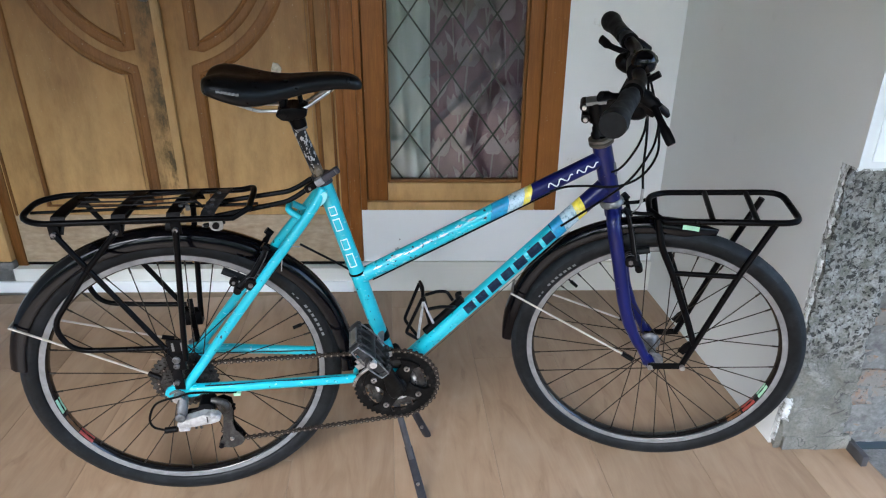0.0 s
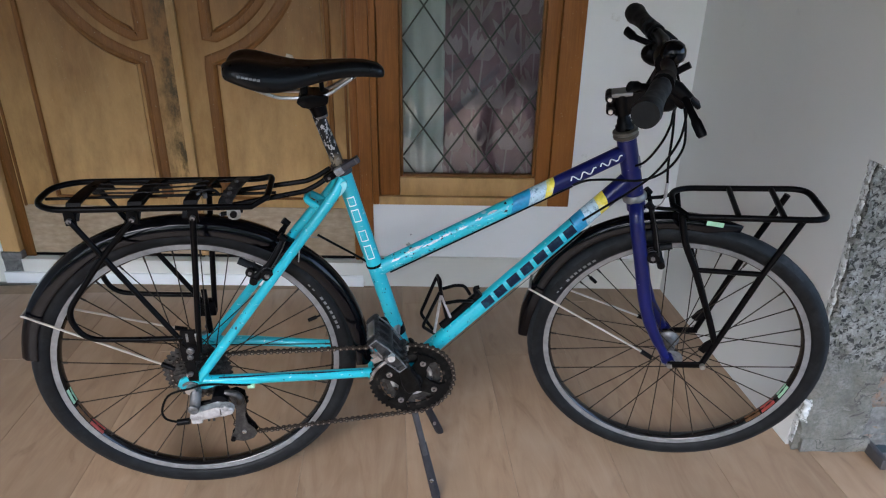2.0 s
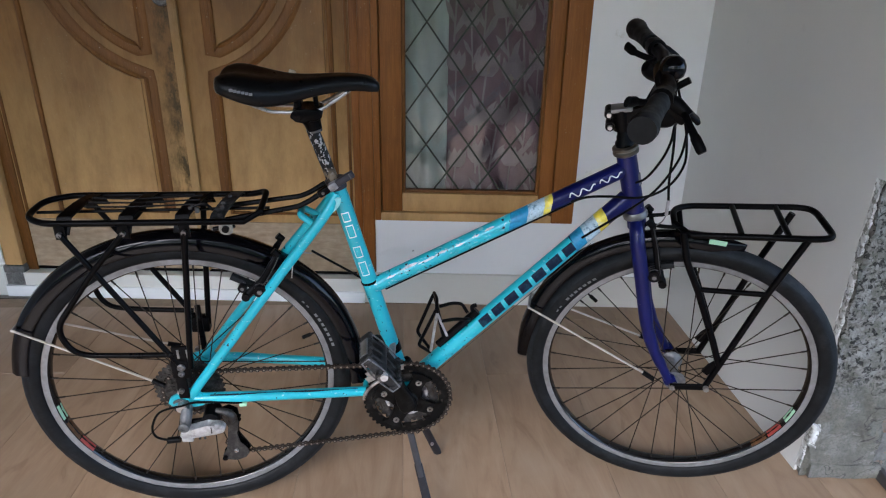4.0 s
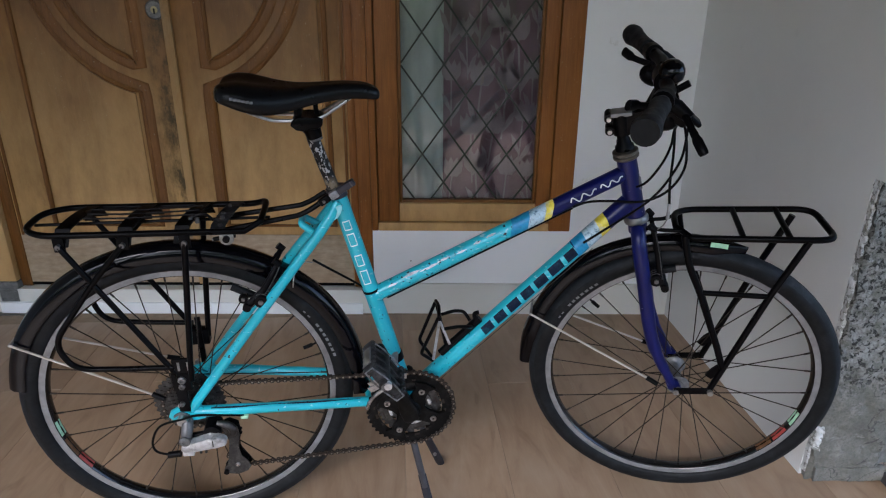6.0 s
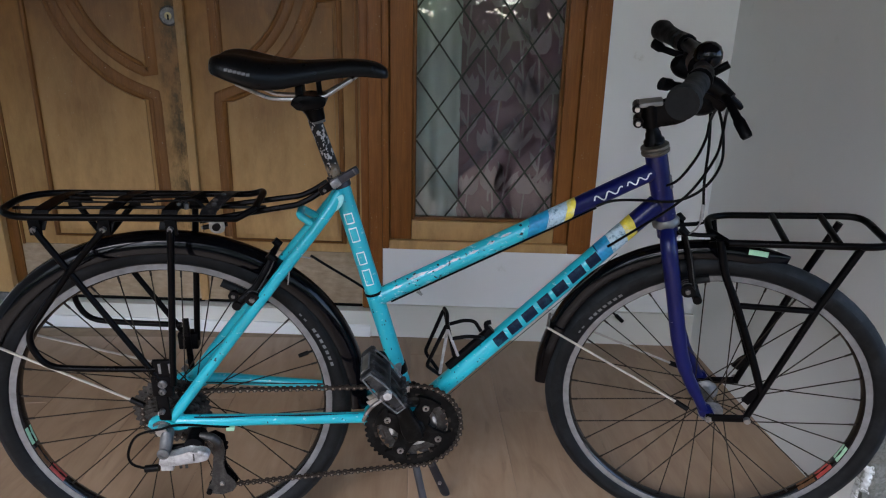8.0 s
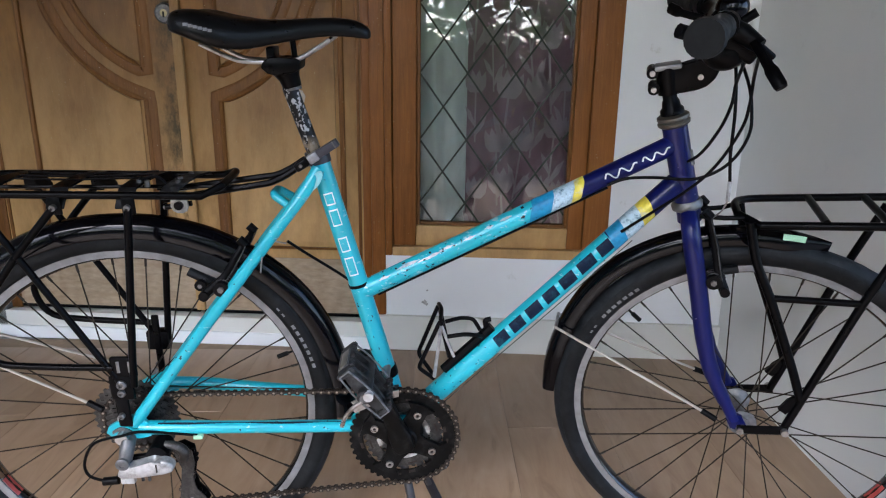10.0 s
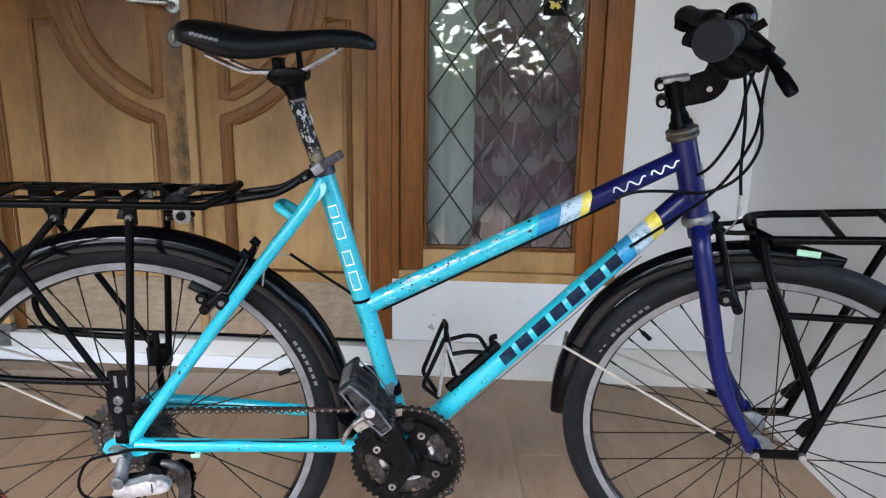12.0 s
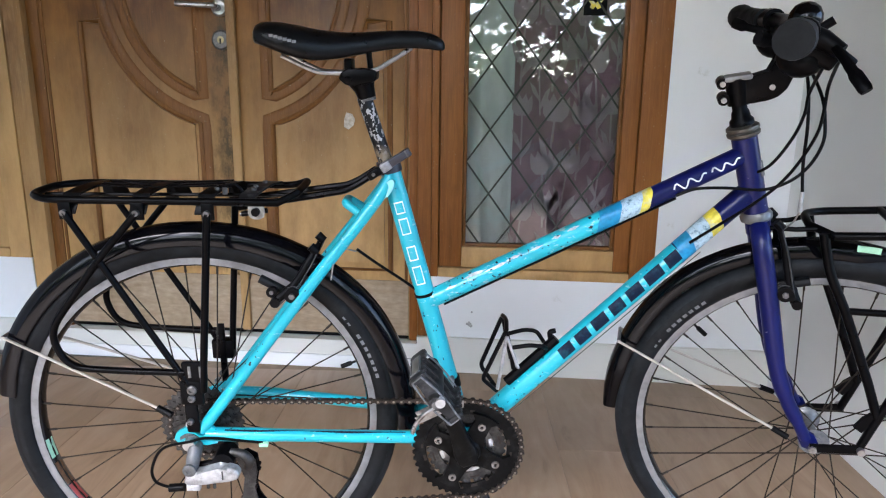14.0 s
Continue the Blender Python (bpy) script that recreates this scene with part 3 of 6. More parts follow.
def window(name, x0, x1, zb, zt, label, timber):
    """Fixed window: outer frame, inner sash, bead, one pane and its diamond of cames."""
    root = tagged(new(name), label, "window", "", "structure")
    root.location = (x0, YW, zb)
    root.rotation_euler = (0, 0, 0)
    inv = Matrix.Translation((-x0, -YW, -zb))

    def piece(pn, lo, hi, mat, bev=0.003, lab=""):
        return box_part(pn, lo, hi, mat, root, lab, bev, inv)

    o, s = 0.075, 0.047
    piece("outer_stile", (x1 - o, YW - 0.004, zb), (x1, YW + 0.12, zt), timber)
    piece("outer_stile", (x0, YW - 0.004, zb), (x0 + 0.022, YW + 0.12, zt), timber)
    piece("outer_rail", (x0 + 0.022, YW - 0.004, zb), (x1 - o, YW + 0.12, zb + 0.030), RAILWOOD)
    piece("outer_rail", (x0 + 0.022, YW - 0.004, zt - 0.07), (x1 - o, YW + 0.12, zt), RAILWOOD)
    a, b, c, d = x0 + 0.024, x1 - o - 0.002, zb + 0.032, zt - 0.072
    piece("sash_stile", (a, YW + 0.008, c), (a + 0.072, YW + 0.06, d), timber)
    piece("sash_stile", (b - s, YW + 0.008, c), (b, YW + 0.06, d), timber)
    piece("sash_rail", (a + 0.072, YW + 0.008, c), (b - s, YW + 0.06, c + 0.066), RAILWOOD)
    piece("sash_rail", (a + 0.072, YW + 0.008, d - 0.05), (b - s, YW + 0.06, d), RAILWOOD)
    ga, gb, gc, gd = a + 0.072, b - s, c + 0.066, d - 0.05
    e = 0.011
    piece("bead", (ga, YW + 0.018, gc), (ga + e, YW + 0.04, gd), MOULDWOOD, 0.002)
    piece("bead", (gb - e, YW + 0.018, gc), (gb, YW + 0.04, gd), MOULDWOOD, 0.002)
    piece("bead", (ga + e, YW + 0.018, gc), (gb - e, YW + 0.04, gc + e), MOULDWOOD, 0.002)
    piece("bead", (ga + e, YW + 0.018, gd - e), (gb - e, YW + 0.04, gd), MOULDWOOD, 0.002)
    pane = piece("pane", (ga + 0.001, YW + 0.034, gc + 0.001), (gb - 0.001, YW + 0.038, gd - 0.001), GLASS, 0, "clear reflecting glass pane")
    pane.visible_shadow = False
    # cames: two families of slanting strips, clipped to the pane
    w, h = 0.0720, 0.0990
    x_ref, z_ref = 0.1265, 0.686
    for sgn in (1, -1):
        for k in range(-40, 41):
            # line through (x_ref + 2 k w, z_ref) with slope sgn * h / w
            def zz(x):
                return z_ref + sgn * (x - x_ref - 2 * k * w) * h / w
            lo_x, hi_x = ga + e, gb - e
            xs = sorted((x_ref + 2 * k * w + sgn * (zv - z_ref) * w / h) for zv in (gc + e, gd - e))
            xa, xb = max(lo_x, xs[0]), min(hi_x, xs[1])
            if xb - xa < 0.004:
                continue
            bm = bmesh.new()
            sweep(bm, [(xa, YW + 0.032, zz(xa)), (xb, YW + 0.032, zz(xb))], 0.0031, 6, m=inv)
            part("came", bm, LEAD, pane)
    return root


window("window_1", -0.122, 0.572, 0.32, 2.3, "brown hardwood window with diamond leaded glass", FRAMEWOOD)
window("window_2", -2.18, -1.485, 0.335, 2.3, "bleached tan hardwood side window with diamond leaded glass", BLEACHPOST)


def curtain(name, x0, x1, y, mat, label, waves, depth):
    bm = bmesh.new()
    nx, nz = 90, 6
    grid = []
    for j in range(nz + 1):
        z = 0.30 + j * 0.32
        row = []
        for i in range(nx + 1):
            u = i / nx
            off = depth * (math.sin(u * waves * 6.283 + 0.5 * math.sin(j * 0.9)) + 0.4 * math.sin(u * waves * 14.1 + j))
            row.append(bm.verts.new((x0 + (x1 - x0) * u, y + off, z)))
        grid.append(row)
    for j in range(nz):
        for i in range(nx):
            bm.faces.new((grid[j][i], grid[j][i + 1], grid[j + 1][i + 1], grid[j + 1][i]))
    ob = part(name, bm, mat)
    sol = ob.modifiers.new("cloth", "SOLIDIFY")
    sol.thickness = 0.0015
    return tagged(ob, label, "curtain")


curtain("pale_curtain", -0.2, 0.125, YW + 0.085, SHEER, "pale grey-green curtain hanging in soft folds behind the glass", 3.2, 0.010)
maroon = curtain("flower_curtain", 0.105, 0.60, YW + 0.095, CURTAIN, "faded maroon curtain printed with pale tulips behind the glass", 2.5, 0.008)
curtain("pale_curtain", -2.3, -1.5, YW + 0.085, SHEER, "pale grey-green curtain hanging in soft folds behind the glass", 6, 0.010)


def tulip(bm, x, z, s, lean):
    """One printed tulip: cup of three points, stem and two leaves."""
    y = YW + 0.0815
    ca, sa = math.cos(lean), math.sin(lean)

    def put(poly):
        vs = [bm.verts.new((x + s * (px * ca - pz * sa), y, z + s * (px * sa + pz * ca))) for px, pz in poly]
        bm.faces.new(vs)

    put([(-0.02, 0), (0.02, 0), (0.034, 0.02), (0.036, 0.045), (0.033, 0.07), (0.02, 0.052), (0.012, 0.075), (0, 0.055), (-0.012, 0.075), (-0.02, 0.052), (-0.033, 0.07), (-0.036, 0.045), (-0.034, 0.02)])
    put([(-0.003, 0), (-0.004, -0.17), (0.002, -0.17), (0.003, 0)])
    put([(0.0, -0.15), (0.03, -0.11), (0.042, -0.065), (0.02, -0.085), (0.004, -0.12)])
    put([(0.0, -0.12), (-0.026, -0.085), (-0.036, -0.045), (-0.016, -0.065), (-0.003, -0.1)])


tb = bmesh.new()
rng = random.Random(4)
for j in range(12):
    for i in range(6):
        tulip(tb, 0.165 + i * 0.088 + (0.044 if j % 2 else 0) + rng.uniform(-0.015, 0.015), 0.52 + j * 0.15 + rng.uniform(-0.03, 0.03), rng.uniform(0.8, 1.15), rng.uniform(-0.15, 0.15))
part("tulip_print", tb, TULIP, maroon, "pale grey tulip print")

# sticker at the pane's upper part: dark square with a yellow shape
st = box_part("window_sticker", (0.318, YW + 0.0325, 1.118), (0.385, YW + 0.0338, 1.185), PLASTIC)
tagged(st, "small dark square sticker with a yellow shape on the pane", "sticker")
bm = bmesh.new()
prism(bm, [(0.3515 + px * 0.8, 1.148 + pz * 0.8) for px, pz in ((0, -0.006), (0.008, -0.016), (0.020, -0.010), (0.016, 0.002), (0.026, 0.014), (0.008, 0.012), (0, 0.004), (-0.008, 0.012), (-0.026, 0.014), (-0.016, 0.002), (-0.020, -0.010), (-0.008, -0.016))], YW + 0.0312, YW + 0.0325)
part("emblem", bm, YELLOW, st, "plain yellow shape")

# grey scuffs on the white wall under the window
SCUFF = plain("grey_wall_scuff", (0.42, 0.43, 0.42), 0.8, 0, 0.3, 120)
for mx, mz, mr in ((0.003, 0.165, 0.010), (0.010, 0.158, 0.006), (0.012, 0.205, 0.004)):
    bm = bmesh.new()
    prism(bm, [(mx + mr * (0.75 + 0.3 * math.sin(5.3 * i + 90 * mx)) * math.cos(i * 0.7), mz + mr * (0.75 + 0.3 * math.sin(4.1 * i + 70 * mz)) * math.sin(i * 0.7)) for i in range(9)], YW - 0.0015, YW + 0.001)
    structure(part("wall_scuff", bm, SCUFF), "small grey scuff where wall paint has flaked", "wall scuff")

# ---- double door ----
XM, ZC = -0.748, 1.215          # meeting line and centre of the oval
R_IN, R_OUT = 0.345, 0.44      # inner panel's edge, ring's outer edge


def arc_pts(side, r, a0, a1, n=18):
    return [(XM + side * r * math.cos(radians(a0 + (a1 - a0) * i / n)), ZC - r * math.sin(radians(a0 + (a1 - a0) * i / n))) for i in range(n + 1)]


def moulding(bm, poly, y, r=0.011, m=None):
    """A raised moulding along an outline (x, z), slightly flattened."""
    sweep(bm, [(x, y, z) for x, z in poly], r, 8, True, 1.0, m)


def leaf(side):
    """One leaf of the double door; side -1 stands to the west."""
    root = new("door_1" if side < 0 else "door_2")
    tagged(root, "varnished brown wooden door leaf with oval raised panels, closed", "door", "double door", "structure")
    edge = -1.377 if side < 0 else -0.193
    lo, hi = sorted((XM - side * -0.003, edge))
    root.location = ((lo + hi) / 2, YW + 0.02, 0.1)
    inv = Matrix.Translation((-(lo + hi) / 2, -(YW + 0.02), -0.1))
    y = YW + 0.02
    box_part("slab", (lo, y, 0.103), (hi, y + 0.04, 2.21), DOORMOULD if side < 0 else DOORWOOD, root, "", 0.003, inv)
    x_in, x_out = XM + side * 0.117, XM + side * 0.492
    # lower panel: straight sides, its upper inner corner cut by the oval
    z_top = 1.10
    a_top = math.degrees(math.asin((ZC - z_top) / R_OUT))
    a_in = math.degrees(math.acos(0.117 / R_OUT))
    low = [(x_in, 0.33), (x_out, 0.33), (x_out, z_top)] + arc_pts(side, R_OUT, a_top, a_in)
    bm = bmesh.new()
    moulding(bm, low, y + 0.001, 0.010, inv)
    part("panel_moulding", bm, MOULDWOOD, root)
    bm = bmesh.new()
    cx, cz = (x_in + x_out) / 2, 0.72
    prism(bm, [(cx + (px - cx) * 0.90, cz + (pz - cz) * 0.94) for px, pz in low], y - 0.006, y + 0.01, inv)
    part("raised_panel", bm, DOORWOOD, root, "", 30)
    xs = x_in - side * 0.014
    a_end = math.degrees(math.acos(0.103 / (R_OUT - 0.018)))
    bm = bmesh.new()
    sweep(bm, [(xs, y - 0.001, 2 * ZC - 0.34), (xs, y - 0.001, 2 * ZC - 0.78)] + [(px, y - 0.001, pz) for px, pz in arc_pts(side, R_OUT - 0.018, -a_end, a_end, 36)] + [(xs, y - 0.001, 0.78), (xs, y - 0.001, 0.34)], 0.019, 12, False, 0.2, inv)
    part("arc_moulding", bm, MOULDWOOD, root, "", 60)
    # inner half of the oval
    a_i = math.degrees(math.acos(0.117 / R_IN))
    up = [(x_in, 2 * ZC - 0.9)] + [(px, 2 * ZC - pz) for px, pz in arc_pts(side, R_IN, a_i, 0)] + arc_pts(side, R_IN, 0, a_i)
    bm = bmesh.new()
    moulding(bm, up, y + 0.001, 0.009, inv)
    part("oval_moulding", bm, MOULDWOOD, root)
    a_end = math.degrees(math.acos(0.103 / (R_IN + 0.016)))
    bm = bmesh.new()
    sweep(bm, [(px, y - 0.001, pz) for px, pz in arc_pts(side, R_IN + 0.016, -a_end, a_end, 36)], 0.017, 12, True, 0.2, inv)
    part("arc_moulding", bm, MOULDWOOD, root, "", 60)
    # upper panel mirrors the lower one
    bm = bmesh.new()
    moulding(bm, [(px, 2 * ZC - pz) for px, pz in low if 2 * ZC - pz < 2.16], y - 0.002, 0.011, inv)
    part("panel_moulding", bm, MOULDWOOD, root)
    # bottom board
    box_part("kick_board", (lo + 0.004, y - 0.004, 0.108), (hi - 0.004, y + 0.01, 0.295), BLEACHED, root, "worn wooden kick board, bleached by damp", 0.003, inv)
    # black strip stands in for the shadow gap below the leaf
    box_part("gap_shade", (lo + 0.004, y - 0.003, 0.0975), (hi - 0.004, y + 0.03, 0.1075), PLASTIC, root, "black strip in place of the shaded gap under the door", 0.001, inv)
    # edge bead
    bx = edge - side * 0.012
    box_part("edge_bead", (bx - 0.005, y - 0.004, 0.29), (bx + 0.005, y + 0.01, 2.2), MOULDWOOD, root, "", 0.002, inv)
    return root, inv


d1, inv1 = leaf(-1)
d2, inv2 = leaf(1)
WORN = wood("worn_bead_wood", (0.30, 0.22, 0.13), (0.08, 0.042, 0.018), (20, 20, 6), True, 0.7)
box_part("meeting_bead", (XM - 0.012, YW + 0.004, 0.108), (XM + 0.016, YW + 0.02, 2.2), WORN, d2, "worn meeting bead with flaking varnish", 0.003, inv2)


def lever_lock(xk, zk):
    """Lever handle with its rose, and the keyhole rose below; parts of the door leaf."""
    bm = bmesh.new()
    lathe(bm, [(0.026, 0.0), (0.026, -0.004), (0.021, -0.009), (0.0185, -0.009)], (xk, YW + 0.02, zk + 0.094), 24, inv1)
    rose = part("handle_rose", bm, STEEL, d1, "round nickel handle rose")
    tube_part("lever", rounded([(xk, YW + 0.012, zk + 0.094), (xk, YW - 0.03, zk + 0.094), (xk - 0.115, YW - 0.032, zk + 0.1)], 0.012), 0.008, STEEL, rose, "nickel lever handle", 10, inv1)
    bm = bmesh.new()
    lathe(bm, [(0.030, 0.0), (0.030, -0.004), (0.025, -0.008), (0.012, -0.008)], (xk, YW + 0.02, zk), 24, inv1)
    kr = part("key_rose", bm, BOLT, d1, "round nickel keyhole rose")
    bm = bmesh.new()
    lathe(bm, [(0.011, -0.0083), (0.011, -0.0098), (0.006, -0.01)], (xk, YW + 0.02, zk), 16, inv1)
    cyl = part("key_cylinder", bm, BRASS, kr)
    box_part("key_slot", (xk - 0.0025, YW + 0.0085, zk - 0.012), (xk + 0.0025, YW + 0.0108, zk + 0.004), PLASTIC, kr, "", 0, inv1)


lever_lock(-0.781, 1.045)
# torn paper remnant on the door
bm = bmesh.new()
prism(bm, [(-0.399, 0.787), (-0.385, 0.779), (-0.369, 0.792), (-0.364, 0.811), (-0.373, 0.827), (-0.391, 0.831), (-0.398, 0.811)], YW + 0.0118, YW + 0.014)
tagged(part("paper_scrap", bm, plain("yellowed_paper", (0.50, 0.45, 0.37), 0.8, 0, 0.3, 90, 0, (0.30, 0.22, 0.13))), "torn scrap of white paper stuck to the door panel", "paper scrap")

# ---- broken wall end ----
def rough_block(name, lo, hi, mat, cells, amount, scale, seed, label, category, parent=None):
    """A block with an uneven, broken surface."""
    bm = bmesh.new()
    lo, hi = Vector(lo), Vector(hi)
    s = hi - lo
    n = [max(1, round(s[i] / cells)) for i in range(3)]

    def sheet(ax, at):
        b, c = [i for i in range(3) if i != ax]
        g = {}
        for i in range(n[b] + 1):
            for j in range(n[c] + 1):
                p = Vector((0, 0, 0))
                p[ax], p[b], p[c] = at, lo[b] + s[b] * i / n[b], lo[c] + s[c] * j / n[c]
                g[i, j] = bm.verts.new(p)
        for i in range(n[b]):
            for j in range(n[c]):
                bm.faces.new((g[i, j], g[i + 1, j], g[i + 1, j + 1], g[i, j + 1]))

    for ax in range(3):
        sheet(ax, lo[ax])
        sheet(ax, hi[ax])
    bmesh.ops.remove_doubles(bm, verts=bm.verts, dist=1e-5)
    for v in bm.verts:
        q = v.co * scale + Vector((seed, seed * 2, seed * 3))
        d = noise.noise_vector(q) * 0.65 + noise.noise_vector(q * 3.1) * 0.35
        v.co += d * amount
        v.co.z = max(v.co.z, 0.001)
    return tagged(part(name, bm, mat, parent, "", 80), label, category)


render_ob = rough_block("cement_rendering", (1.008, 1.312, 0), (1.165, 1.36, 0.742), PITTED, 0.007, 0.016, 24, 3, "broken grey cement rendering on the wall end", "rendering")
rough_block("lime_edge", (1.0025, 1.319, 0.02), (1.008, 1.334, 0.75), LIME, 0.0045, 0.0055, 80, 7, "", "", render_ob)
rough_block("lime_ledge", (1.012, 1.298, 0.742), (1.3, 1.34, 0.772), LIME, 0.008, 0.008, 40, 5, "", "", render_ob)
rough_block("lime_splash", (1.003, 1.305, 0.095), (1.015, 1.316, 0.155), LIME, 0.004, 0.012, 75, 8, "", "", render_ob)
rough_block("render_foot", (1.02, 1.307, 0.0), (1.19, 1.325, 0.040), PITTED, 0.008, 0.008, 24, 13, "", "", render_ob)
core = rough_block("cement_core", (1.10, 1.335, 0), (1.75, 1.52, 0.735), CEMENT, 0.02, 0.012, 12, 9, "broken wall end of orange bricks in grey mortar", "brick wall")
wall_box("wall_above_break", (1.03, 1.285, 0.765), (1.75, 1.53, 2.9), WALLWHITE, "white painted wall above the broken rendering")
rng = random.Random(11)
for row in range(13):
    z0 = 0.012 + row * 0.056
    for col in range(3):
        x0 = 1.118 + (0.075 if row % 2 else 0.0) + col * 0.2 + rng.uniform(-0.012, 0.012)
        if rng.random() < 0.12 and col == 0:
            continue
        rough_block("brick", (x0, 1.327 + rng.uniform(-0.004, 0.010), z0), (x0 + 0.19, 1.42, z0 + 0.047), BRICK, 0.016, 0.008, 34, row * 3 + col, "", "", core)
tagged(box_part("skirting_tile", (1.188, 1.245, 0.0), (1.203, 1.335, 0.03), DARKTILE, None, "", 0.002), "loose dark grey skirting tile against the broken wall", "skirting tile")
wall_box("kerb", (1.225, -2.0, -0.16), (4.0, 1.33, -0.02), CEMENT, "bare grey cement strip beside the tiled floor", "pavement")

# ---- floor ----
slab = structure(box_part("floor", (-4.6, -2.4, -0.16), (0.215, 1.0, -0.0012), GROUT, None, "", 0, SKEW), "porch floor of pale brown wood-look plank tiles", "floor")
PW, PL = 0.2525, 1.02
tile_meshes = {}


def tile_mesh(w, h):
    key = (round(w, 3), round(h, 3))
    if key not in tile_meshes:
        bm = bmesh.new()
        b = 0.0008
        lo, hi = [], []
        for px, py in ((0, 0), (w, 0), (w, h), (0, h)):
            lo.append(bm.verts.new((px, py, -0.0035)))
        for px, py in ((0, 0), (w, 0), (w, h), (0, h)):
            lo.append(bm.verts.new((px, py, -0.0012)))
        for px, py in ((b, b), (w - b, b), (w - b, h - b), (b, h - b)):
            hi.append(bm.verts.new((px, py, 0.0)))
        for i in range(4):
            k = (i + 1) % 4
            bm.faces.new((lo[i], lo[k], lo[4 + k], lo[4 + i]))
            bm.faces.new((lo[4 + i], lo[4 + k], hi[k], hi[i]))
        bm.faces.new(hi)
        me = bpy.data.meshes.new("plank")
        bm.to_mesh(me)
        bm.free()
        me.materials.append(FLOORTILE)
        tile_meshes[key] = me
    return tile_meshes[key]


rng = random.Random(2)
gap = 0.0006
X_RIGHT, Y_FAR, Y_NEAR = 0.2, 0.93, -2.35      # in the skewed frame of the side wall
for k in range(19):
    xa = -0.461 + PW * (2 - k)          # joints beside the bicycle's front wheel fix the raster
    start = -0.05 + (0.51 if k % 2 else 0.0) + (rng.uniform(-0.2, 0.2) if k not in (3,) else 0)
    ya = start - PL * 3
    x1 = xa + PW
    if x1 > X_RIGHT + 0.012:
        x1 = X_RIGHT + 0.012
    if x1 - xa < 0.02:
        continue
    while ya < Y_FAR:
        y0, y1 = max(ya, Y_NEAR), min(ya + PL, Y_FAR)
        ya += PL
        if y1 - y0 < 0.02:
            continue
        o = new("plank", tile_mesh(x1 - xa - gap, y1 - y0 - gap))
        o.parent = slab
        o.matrix_basis = SKEW @ Matrix.Translation((xa, y0, 0))

# ---- bicycle ----
BIKE = Matrix.Translation((-0.389, 1.207, 0)) @ Matrix.Rotation(radians(6.5), 4, "Z") @ Matrix.Rotation(radians(4.8), 4, "X")
bike = tagged(new("bicycle"), "old step-through bicycle in chipped turquoise and purple, on its stand", "bicycle")
bike.matrix_basis = BIKE
# x runs forward, y to the far side, z up; the rear axle stands over x = 0
HEAD_T, HEAD_B = V(0.843, 0, 0.826), V(0.882, 0, 0.700)
BB = V(0.437, 0, 0.300)
RA, FA = V(-0.002, 0, 0.334), V(1.03, 0, 0.322)
STEER = Matrix.Translation(HEAD_B) @ Matrix.Rotation(radians(-20), 4, (HEAD_T - HEAD_B).normalized()) @ Matrix.Translation(-HEAD_B)
TYRE_R = 0.3215


def trued(c, m, yaw, lean, shift):
    """How a wheel sits in its dropouts: its own yaw and lean in the world, about its centre c."""
    turn = (BIKE.to_3x3() @ m.to_3x3()).inverted() @ (Matrix.Rotation(radians(yaw), 3, "Z") @ Matrix.Rotation(radians(lean), 3, "X"))
    slide = (BIKE.to_3x3() @ m.to_3x3()).inverted() @ Vector(shift)
    return m @ Matrix.Translation(Vector(c) + slide) @ turn.to_4x4() @ Matrix.Translation(-Vector(c))


SET_R = trued(RA, Matrix(), 9.9, 2.3, (0.003, 0.003, 0.0))
SET_F = trued(FA, STEER, -11.7, 7.0, (-0.002, -0.009, 0.0))


def lerp(a, b, t):
    return Vector(a) * (1 - t) + Vector(b) * t


def tube(name, a, b, r, mat, parent, label="", n=18, m=None, flat=1.0):
    return tube_part(name, [a, b], r, mat, parent, label, n, m, False, flat)


# frame tubes, each painted in its own lengths
ST_TOP = V(0.311, 0, 0.768)
tube("seat_tube", BB, ST_TOP, 0.0155, TEAL, bike, "chipped turquoise seat tube")
TT_A, TT_B = V(0.374, 0, 0.550), V(0.846, 0, 0.787)
top_tube = tube("top_tube", TT_A, lerp(TT_A, TT_B, 0.695), 0.0155, TEAL_WORN, bike, "turquoise top tube with chips and scuffs")
tube("top_tube", lerp(TT_A, TT_B, 0.695), TT_B, 0.0155, PURPLE, bike, "purple front end of the top tube")
DT_A, DT_B = BB, V(0.862, 0, 0.728)
down_tube = tube("down_tube", DT_A, lerp(DT_A, DT_B, 0.78), 0.0175, TEAL, bike, "turquoise down tube")
tube("down_tube", lerp(DT_A, DT_B, 0.78), DT_B, 0.0175, PURPLE, bike, "purple front end of the down tube")
tube("head_tube", HEAD_T, HEAD_B, 0.0185, PURPLE, bike, "purple head tube", 22)
bm = bmesh.new()
lathe(bm, [(0.021, -0.035), (0.021, 0.035)], BB, 22)
part("bottom_bracket_shell", bm, TEAL, bike)
tube("tube_band", lerp(BB, ST_TOP, 0.553), lerp(BB, ST_TOP, 0.563), 0.017, PLASTIC, bike, "black cable band round the seat tube")


